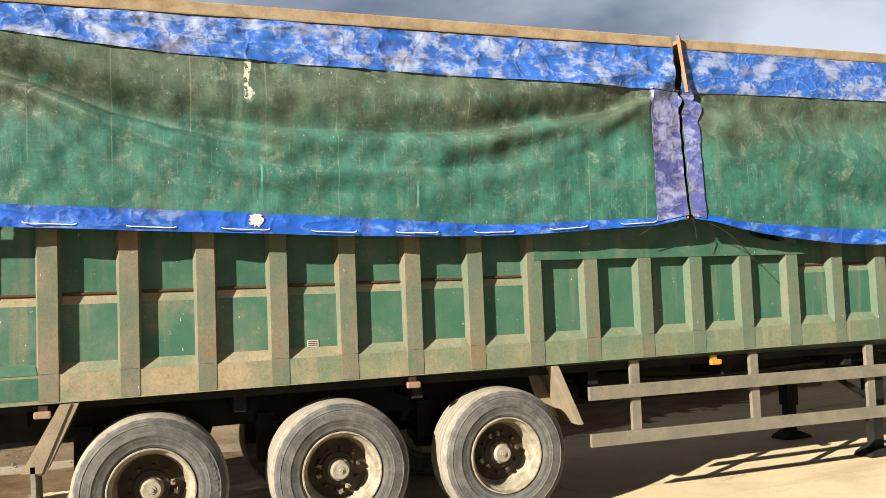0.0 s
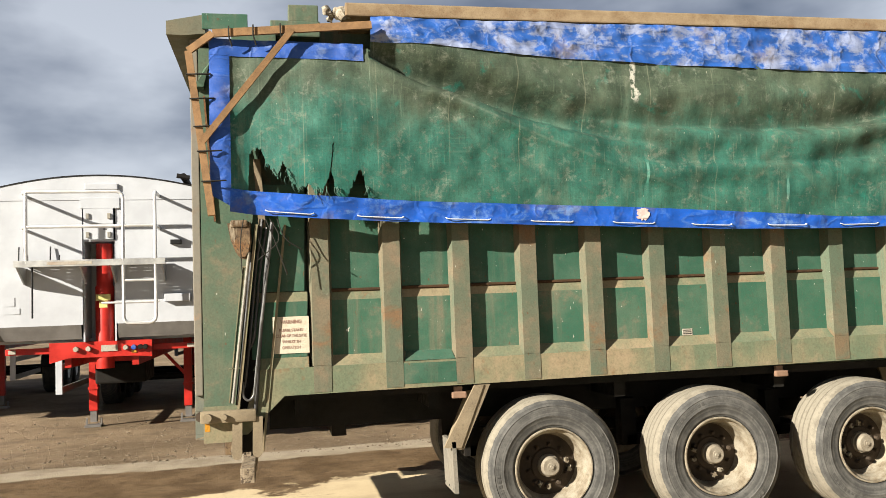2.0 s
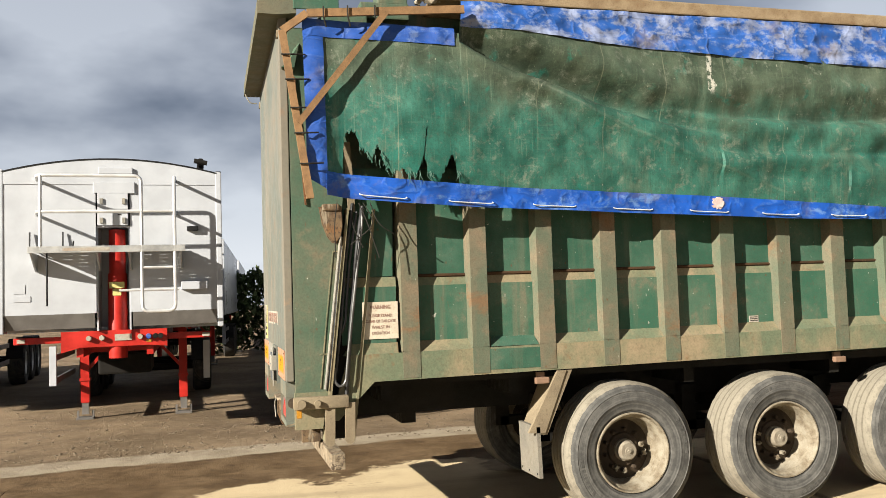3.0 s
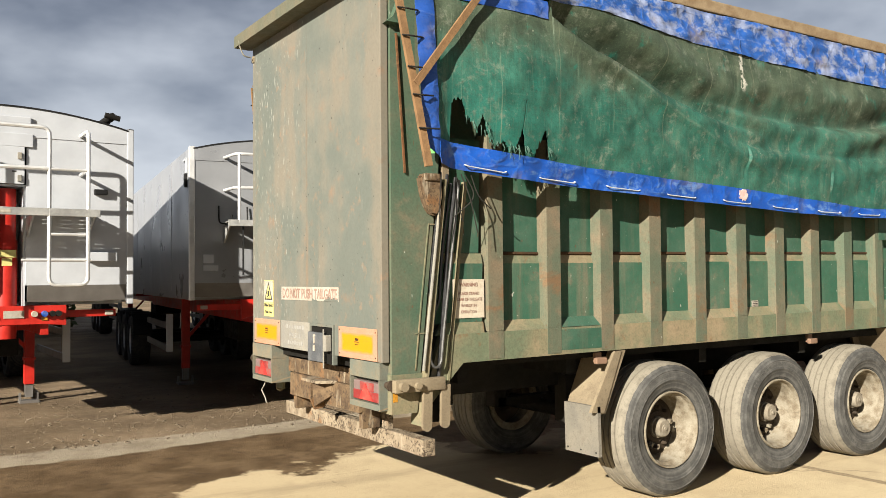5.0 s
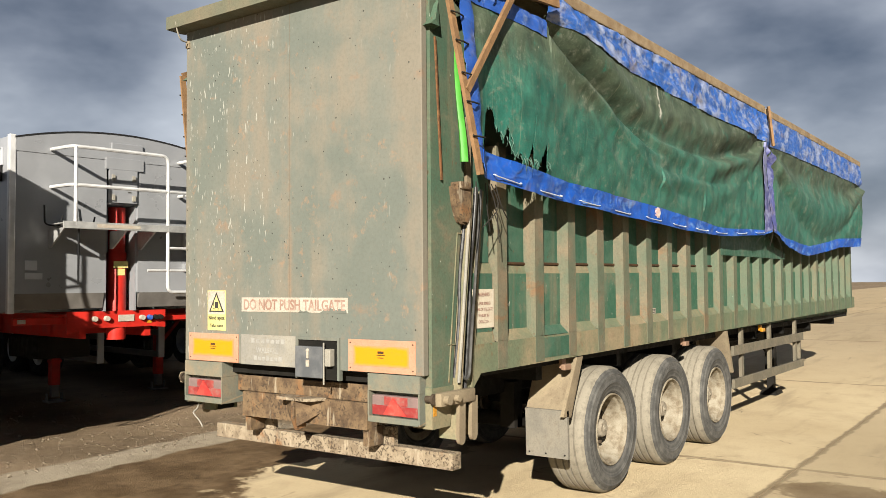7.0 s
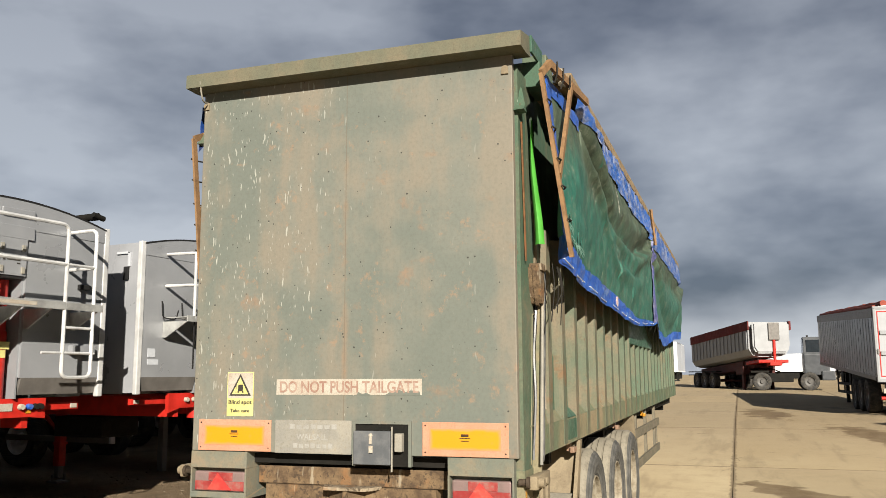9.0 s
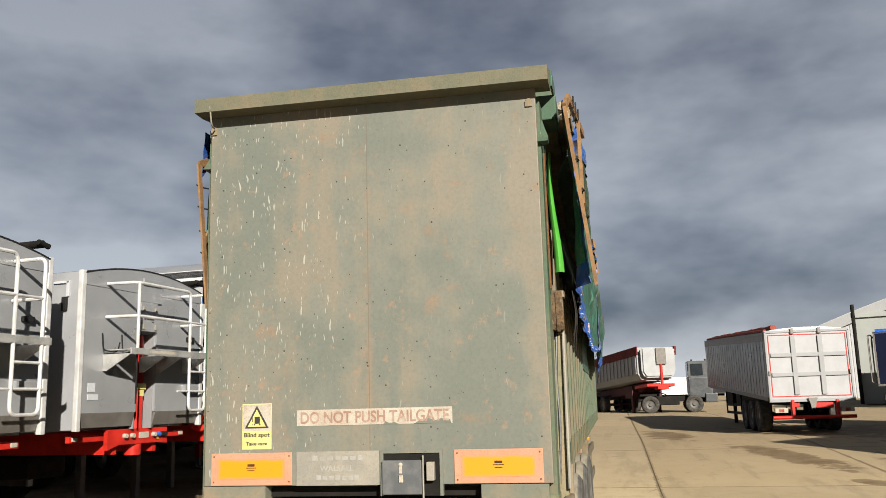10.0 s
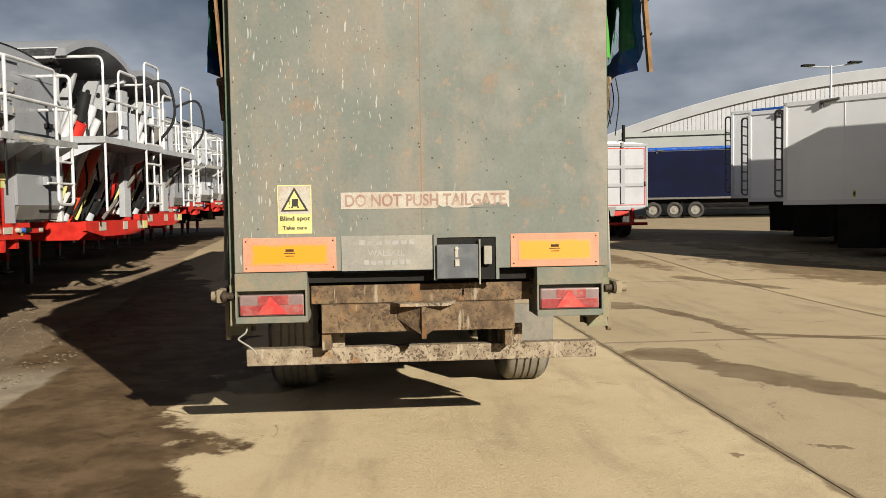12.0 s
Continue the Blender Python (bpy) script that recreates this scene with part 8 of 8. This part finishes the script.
def dump_and_tractor():
    F, ax = Vector((48.2, -3.0, 0)), Vector((0.911, 0.413, 0)).normalized()
    ang = math.degrees(math.atan2(ax.y, ax.x)) - 90
    z = lift(49)
    t = root("tub_trailer", (F.x, F.y, z), "white ribbed tub tipper with a dark red side sheet", "trailer")
    t.rotation_euler = (0, 0, radians(ang))
    L, Z0, Z1 = 8.9, 1.93, 3.95
    bm = B()
    prof = [(-1.22, Z1), (-1.22, Z0 + 0.45), (-1.0, Z0 + 0.1), (-0.6, Z0), (0.6, Z0), (1.0, Z0 + 0.1), (1.22, Z0 + 0.45), (1.22, Z1)]
    prism(bm, prof, "y", 0.0, L)
    bmesh.ops.bevel(bm, geom=[e for e in bm.edges if abs(e.verts[0].co.y) < 0.01 and abs(e.verts[1].co.y) < 0.01], offset=0.22, segments=4, affect="EDGES")
    tub = lpart("tub_body", bm, M["tub_white"], t, "white rounded tub")
    bm = B()
    prism(bm, [(-1.12, Z1 - 0.05), (-1.12, Z0 + 0.5), (-0.9, Z0 + 0.16), (0.9, Z0 + 0.16), (1.12, Z0 + 0.5), (1.12, Z1 - 0.05)], "y", -0.22, 0.0)
    bmesh.ops.bevel(bm, geom=bm.edges[:], offset=0.10, segments=4, affect="EDGES")
    part("tub_nose", bm, M["tub_white"], tub, "rounded white nose", True)
    for s in (-1, 1):
        for q in range(16):
            bm = B()
            yy = 0.35 + q * 0.54
            box(bm, (min(s * 1.22, s * 1.27), yy, Z0 + 0.42), (max(s * 1.22, s * 1.32), yy + 0.16, Z1 - 0.45), 0.03)
            part("tub_rib", bm, M["tub_white"], tub)
        bm = B()
        box(bm, (min(s * 1.22, s * 1.29), 0.05, Z1 - 0.48), (max(s * 1.22, s * 1.34), L, Z1 + 0.04))
        part("side_sheet", bm, M["red_dark"], tub, "dark red side sheet")
        for q in range(3):
            small_wheel(t, (s * 1.24, L - 3.3 + q * 1.31, 0.52), "grey_dark", s)
    bm = B()
    tube(bm, [(0.1, -0.26, 1.45), (0.1, -0.26, 2.9)], 0.085, 12)
    part("front_ram", bm, M["red"], tub, "red front ram", True)
    bm = B()
    box(bm, (-0.22, -0.36, 2.85), (0.42, -0.24, 3.85), 0.04)
    part("ram_cover", bm, M["grey_dark"], tub, "dull grey ram cover")
    bm = B()
    box(bm, (-0.9, -0.3, 1.55), (0.9, 1.4, 1.72), 0.02)
    box(bm, (-0.25, -0.4, 1.38), (0.45, 0.1, 1.58), 0.02)
    part("kingpin_frame", bm, M["red"], tub)
    bm = B()
    box(bm, (-0.6, 1.0, 1.35), (0.6, L, 1.85))
    for x in (-0.95, 0.8):
        box(bm, (x, 1.7, 0.0), (x + 0.15, 1.9, 1.8))
    box(bm, (-1.0, 1.6, 0.9), (1.0, 2.6, 1.5), 0.02)
    for q in range(3):
        tube(bm, [(-1.1, L - 3.3 + q * 1.31, 0.52), (1.1, L - 3.3 + q * 1.31, 0.52)], 0.08, 8)
    lpart("chassis", bm, M["chassis_red"], t, "dark red-brown chassis")
    bm = B()
    box(bm, (-1.26, L - 4.0, 1.06), (-0.9, L - 0.1, 1.12))
    box(bm, (0.9, L - 4.0, 1.06), (1.26, L - 0.1, 1.12))
    lpart("mudguard", bm, M["dark"], t)
    # tub and chassis slope down from the coupling to the axles
    for c in t.children:
        if c.name.split(".")[0] in ("tub_body", "chassis"):
            for ob in (c, *c.children):
                for v in ob.data.vertices:
                    if v.co.z > 1.0:
                        v.co.z -= 0.066 * v.co.y
    # yard tractor lies across the view
    k = root("yard_tractor", (49.2, -3.75, z), "dark grey yard tractor unit with a half cab", "truck")
    bm = B()
    box(bm, (-0.55, -2.1, 0.65), (0.55, 2.0, 0.98), 0.03)
    box(bm, (-1.0, -0.4, 0.45), (-0.5, 0.9, 0.95), 0.05)
    lpart("frame", bm, M["dark"], k, "dark chassis with tank")
    bm = B()
    box(bm, (-1.05, -2.35, 0.85), (0.55, -1.0, 2.05), 0.05)
    hexa(bm, [(-1.05, -2.35, 2.05), (0.55, -2.35, 2.05), (0.55, -1.0, 2.05), (-1.05, -1.0, 2.05), (-1.02, -2.2, 3.02), (0.5, -2.2, 3.02), (0.5, -1.02, 3.02), (-1.02, -1.02, 3.02)])
    box(bm, (-1.15, -2.6, 0.55), (0.9, -1.9, 1.1), 0.05)
    cab = lpart("cab", bm, M["cab"], k, "grey square cab")
    bm = B()
    box(bm, (-1.062, -1.85, 2.15), (-1.02, -1.15, 2.85))
    box(bm, (-0.9, -1.01, 2.1), (0.45, -0.985, 2.9))
    part("cab_window", bm, M["glass"], cab)
    bm = B()
    for y in (-2.1, -1.3):
        box(bm, (-0.9, y, 3.02), (-0.8, y + 0.1, 3.12), 0.01)
    part("roof_lamp", bm, M["dark"], cab)
    for y in (1.30, -1.25):
        for s in (-1, 1):
            small_wheel(k, (s * 1.1, y, 0.5), "wheel_grey", s)
    bm = B()
    tube(bm, rounded([(-0.8, 0.2, 1.0), (-0.6, 0.8, 1.25), (-0.4, 1.3, 1.15)], 0.2), 0.03, 8)
    box(bm, (-0.9, 0.9, 1.0), (0.9, 1.9, 1.12), 0.02)
    lpart("fifth_wheel", bm, M["dark"], k)


dump_and_tractor()


def box_trailer(name, left, way, z0, z1, skin, label, length=13.6, roll=None, base=None, wheels=(), group="", deep=2.55):
    """A long closed trailer; left: the ground point of its left corner, way: along the side that faces the yard."""
    w = Vector((*way, 0)).normalized()
    ang = math.degrees(math.atan2(w.y, w.x))
    g = lift(left[0]) if base is None else base
    t = root(name, (left[0], left[1], g), label, "trailer", group)
    t.rotation_euler = (0, 0, radians(ang))
    h0, h1 = z0 - g, z1 - g
    bm = B()
    box(bm, (0, 0, h0), (length, deep, h1), 0.02)
    body = lpart("box_body", bm, skin, t)
    bm = B()
    for lo, hi in (((-0.03, -0.02, h1 - 0.10), (length, deep, h1 + 0.015)), ((-0.03, -0.02, h0 - 0.08), (length, deep, h0 + 0.04)), ((-0.03, -0.02, h0), (0.06, 0.05, h1))):
        box(bm, lo, hi, 0.006)
    part("edge_trim", bm, M["grey_dark"] if skin is M["navy"] else M["box_trim"], body)
    for q in range(1, 9 if skin is not M["navy"] else 1):
        bm = B()
        box(bm, (q * 1.5, -0.006, h0 + 0.05), (q * 1.5 + 0.01, 0.0, h1 - 0.1))
        part("panel_joint", bm, skin, body)
    if roll:
        bm = B()
        tube(bm, [(0.1, 0.05, h1 + 0.03), (length if skin is M["navy"] else 1.3, 0.05, h1 + 0.03)], 0.13 if skin is M["navy"] else 0.07, 10)
        part("cover_roll", bm, roll, body, "rolled blue cover", True)
    # ladder on the end
    bm = B()
    tube(bm, rounded([(-0.02, 0.2, h0 + 0.15), (-0.34, 0.2, h0 + 0.15), (-0.34, 0.2, h1 - 0.15), (-0.14, 0.2, h1 - 0.15), (-0.14, 0.2, h1 - 0.9)], 0.1), 0.03, 8)
    ladder = lpart("end_ladder", bm, M["grey_dark"], t, "dark grey end ladder with hand loops", True)
    bm = B()
    tube(bm, rounded([(-0.02, 0.62, h0 + 0.15), (-0.34, 0.62, h0 + 0.15), (-0.34, 0.62, h1 - 0.15), (-0.14, 0.62, h1 - 0.15), (-0.14, 0.62, h1 - 0.9)], 0.1), 0.03, 8)
    part("ladder_rail", bm, M["grey_dark"], ladder, "", True)
    for q in range(8):
        bm = B()
        tube(bm, [(-0.34, 0.2, h0 + 0.3 + q * 0.28), (-0.34, 0.62, h0 + 0.3 + q * 0.28)], 0.022, 6)
        part("rung", bm, M["grey_dark"], ladder, "", True)
    bm = B()
    tube(bm, rounded([(-0.02, 1.0, h0 + 0.4), (-0.2, 1.0, h0 + 0.5), (-0.2, 1.0, h1 - 0.3), (-0.02, 1.0, h1 - 0.2)], 0.1), 0.04, 8)
    lpart("end_pipe", bm, M["grey_dark"], t, "grey end pipe", True)
    bm = B()
    box(bm, (0.9, -0.05, h1 - 0.22), (0.98, -0.005, h1 - 0.02), 0.01)
    tube(bm, [(0.94, -0.06, h1 - 0.06), (1.4, -0.06, h1 - 0.02)], 0.035, 8)
    lpart("roof_winch", bm, M["grey_dark"], t, "dark cover winch")
    bm = B()
    box(bm, (0.3, 0.7, h0 - 0.35), (length, 0.85, h0 - 0.08))
    box(bm, (0.3, 1.7, h0 - 0.35), (length, 1.85, h0 - 0.08))
    for x in (2.4,):
        for y in (0.35, 2.0):
            box(bm, (x, y, 0.0), (x + 0.15, y + 0.15, h0 - 0.08))
            box(bm, (x - 0.08, y - 0.08, 0.0), (x + 0.23, y + 0.23, 0.04))
    box(bm, (3.6, 0.1, 0.55), (8.6, 0.14, 0.65))
    box(bm, (3.6, 0.1, 0.85), (8.6, 0.14, 0.95))
    lpart("chassis", bm, M["dark"], t)
    # black block added under the floor in place of deep shade
    if skin is not M["navy"]:
        bm = B()
        box(bm, (1.25, 0.25, 0.18), (2.25, deep - 0.2, h0 - 0.1), 0.03)
        lpart("underfloor_locker", bm, M["dark"], t, "black block standing in for the shade under the floor")
    for x in wheels:
        for far in (False, True):
            bm = B()
            lathe(bm, [(0.0, 0.02), (0.30, 0.02), (0.36, -0.03), (0.46, -0.03), (0.52, 0.03), (0.52, 0.3), (0.3, 0.33), (0, 0.33)], (0, 0, 0), 28)
            o = lpart("wheel", bm, M["black_tyre"], t, "", True)
            bm = B()
            lathe(bm, [(0, -0.02), (0.08, -0.02), (0.10, 0.015), (0.26, 0.015), (0.27, -0.005), (0.24, 0.018)], (0, 0, 0), 24)
            part("rim", bm, M["galv"], o, "", True)
            o.matrix_basis = pose(x, 0.0 if not far else deep, 0.52, 0, 0, 180 if far else 0)
    return t


M["box_trim"] = plain("dull_white_trim", (0.62, 0.63, 0.64), 0.5, 0, 0.06, 0.5, 0.01, colour_scale=1.0)
M["box_white"] = plain("greyed_white_panel", (0.72, 0.73, 0.74), 0.4, 0, 0.06, 0.5, 0.01, colour_scale=1.0)
box_trailer("box_trailer", (11.05, -9.3), (-0.76, -0.65), 1.6, 4.8, M["box_white"], "tall white box trailer at the end of the row", wheels=(9.4, 10.7, 12.0), group="parked box trailers")
bt = box_trailer("box_trailer", (16.25, -9.08), (-0.76, -0.65), 1.63, 4.19, M["box_white"], "tall white box trailer with a weathered smooth side", wheels=(9.4, 10.7, 12.0), group="parked box trailers")
box_trailer("box_trailer", (20.2, -9.89), (-0.76, -0.65), 1.738, 4.39, M["box_white"], "white box trailer with end ladder and blue cover roll", roll=M["blue_low"], wheels=(9.4, 10.7, 12.0), group="parked box trailers")
box_trailer("box_trailer", (24.0, -10.95), (-0.76, -0.65), 1.885, 4.83, M["box_white"], "grey box trailer with end ladder", wheels=(9.4, 10.7, 12.0), group="parked box trailers")
box_trailer("curtain_trailer", (48.4, -15.35), (-0.33, -0.94), 2.05, 5.1, M["navy"], "navy curtain-sided trailer with a bright blue top roll", roll=M["blue_low"], base=lift(48.4), wheels=(0.7, 2.0, 3.3))
box_trailer("box_trailer", (84.0, 7.2), (0.0, -1.0), 2.0, 4.9, M["white"], "far white box trailer", length=2.6, deep=12, base=lift(84), wheels=())
box_trailer("box_trailer", (100.0, -1.0), (0.0, -1.0), 2.0, 3.9, M["white"], "far low white trailer", length=12, base=lift(100), wheels=(9.0, 10.3))

bm = B()
box(bm, (1.70, -0.008, 0.10 + 1.63 - lift(16.25)), (1.78, -0.002, 0.26 + 1.63 - lift(16.25)))
lab = lpart("side_label", bm, M["yellow"], bt, "small yellow and black label")
bm = B()
box(bm, (1.72, -0.012, 0.14 + 1.63 - lift(16.25)), (1.76, -0.008, 0.22 + 1.63 - lift(16.25)))
part("label_print", bm, M["letter"], lab)

# warehouse with a barrel roof
G0, gw = Vector((91.2, -24.8, 0)), Vector((-11.3, -26.2, 0)).normalized()
gb = Vector((-gw.y, gw.x, 0))
if gb.x < 0:
    gb = -gb


def arch_z(s):
    return 15.1 - 0.00545 * (s - 32.5) ** 2


store = root("warehouse", (80, -50, 0.9), "white clad warehouse with a wide barrel roof", "building")
bm = B()
n = 60
low = [bm.verts.new(G0 + gw * s + Vector((0, 0, 0.9))) for s in (-12 + 90 * i / n for i in range(n + 1))]
high = [bm.verts.new(G0 + gw * s + Vector((0, 0, arch_z(s)))) for s in (-12 + 90 * i / n for i in range(n + 1))]
for i in range(n):
    bm.faces.new((low[i], low[i + 1], high[i + 1], high[i]))
ext = bmesh.ops.extrude_face_region(bm, geom=bm.faces[:])["geom"]
for v in ext:
    if isinstance(v, bmesh.types.BMVert):
        v.co += gb * 0.3
gable = part("gable_wall", bm, M["clad"], store, "white ribbed gable")
bm = B()
for q in range(200):
    s = -11 + q * 0.45
    p = G0 + gw * s - gb * 0.035
    hexa(bm, [p + Vector((0, 0, 0.9)), p + gw * 0.30 + Vector((0, 0, 0.9)), p + gw * 0.30 + gb * 0.1 + Vector((0, 0, 0.9)), p + gb * 0.1 + Vector((0, 0, 0.9)), p + Vector((0, 0, arch_z(s) - 0.6)), p + gw * 0.30 + Vector((0, 0, arch_z(s + 0.30) - 0.6)), p + gw * 0.30 + gb * 0.1 + Vector((0, 0, arch_z(s + 0.30) - 0.6)), p + gb * 0.1 + Vector((0, 0, arch_z(s) - 0.6))])
tagged(part("clad_rib", bm, M["clad"], gable), kind="stuff")
bm = B()
for i in range(n):
    s0, s1 = -12 + 90 * i / n, -12 + 90 * (i + 1) / n
    c = []
    for dz0, dz1 in ((-0.75, 0.35),):
        a0, a1 = G0 + gw * s0, G0 + gw * s1
        lo0, lo1 = Vector((0, 0, arch_z(s0) + dz0)), Vector((0, 0, arch_z(s1) + dz0))
        hi0, hi1 = Vector((0, 0, arch_z(s0) + dz1)), Vector((0, 0, arch_z(s1) + dz1))
        hexa(bm, [a0 - gb * 0.35 + lo0, a1 - gb * 0.35 + lo1, a1 + lo1, a0 + lo0, a0 - gb * 0.35 + hi0, a1 - gb * 0.35 + hi1, a1 + hi1, a0 + hi0])
part("roof_edge", bm, M["clad_edge"], store, "grey curved roof edge")
bm = B()
for i in range(n):
    s0, s1 = -12 + 90 * i / n, -12 + 90 * (i + 1) / n
    a0, a1 = G0 + gw * s0, G0 + gw * s1
    z0, z1 = Vector((0, 0, arch_z(s0) + 0.3)), Vector((0, 0, arch_z(s1) + 0.3))
    up = Vector((0, 0, 0.15))
    hexa(bm, [a0 + z0, a1 + z1, a1 + gb * 60 + z1, a0 + gb * 60 + z0, a0 + z0 + up, a1 + z1 + up, a1 + gb * 60 + z1 + up, a0 + gb * 60 + z0 + up])
part("roof", bm, M["clad"], store, "pale barrel roof")
annex = root("annex", (66, -25, 0.9), "low grey clad store beside the warehouse", "building")
A0, aw = Vector((54.6, -16.0, 0)), Vector((-0.33, -0.94, 0)).normalized()
ab = Vector((0.94, -0.33, 0))
bm = B()
hexa(bm, [A0 + Vector((0, 0, 0.9)), A0 + aw * 26 + Vector((0, 0, 0.9)), A0 + aw * 26 + ab * 14 + Vector((0, 0, 0.9)), A0 + ab * 14 + Vector((0, 0, 0.9)), A0 + Vector((0, 0, 6.55)), A0 + aw * 26 + Vector((0, 0, 6.55)), A0 + aw * 26 + ab * 14 + Vector((0, 0, 6.55)), A0 + ab * 14 + Vector((0, 0, 6.55))])
part("annex_wall", bm, M["clad_grey"], annex)
bm = B()
hexa(bm, [A0 - ab * 0.15 - aw * 0.15 + Vector((0, 0, 6.45)), A0 - ab * 0.15 + aw * 26 + Vector((0, 0, 6.45)), A0 + aw * 26 + ab * 14 + Vector((0, 0, 6.45)), A0 + ab * 14 - aw * 0.15 + Vector((0, 0, 6.45)), A0 - ab * 0.15 - aw * 0.15 + Vector((0, 0, 6.75)), A0 - ab * 0.15 + aw * 26 + Vector((0, 0, 6.75)), A0 + aw * 26 + ab * 14 + Vector((0, 0, 6.75)), A0 + ab * 14 - aw * 0.15 + Vector((0, 0, 6.75))])
part("annex_coping", bm, M["clad_grey"], annex)
bm = B()
tube(bm, [A0 - ab * 0.3 + Vector((0, 0, 0.9)), A0 - ab * 0.3 + Vector((0, 0, 7.3))], 0.12, 8)
part("downpipe", bm, M["dark"], annex)
# flood lamp mast
mast = root("flood_mast", (64, -36.4, 0.9), "tall grey flood lamp mast with two heads", "street lamp")
bm = B()
tube(bm, [(64, -36.4, 0.9), (64, -36.4, 13.0)], 0.14, 10, 0, 0.09)
part("pole", bm, M["grey"], mast, "", True)
bm = B()
tube(bm, [(64.8, -34.8, 13.05), (64, -36.4, 12.9), (63.2, -38.0, 13.05)], 0.06, 8)
part("arm", bm, M["grey"], mast)
for p in ((64.8, -34.8, 13.1), (63.2, -38.0, 13.1)):
    bm = B()
    box(bm, (p[0] - 0.3, p[1] - 0.5, p[2] - 0.02), (p[0] + 0.3, p[1] + 0.5, p[2] + 0.14), 0.04)
    part("lamp_head", bm, M["dark"], mast)
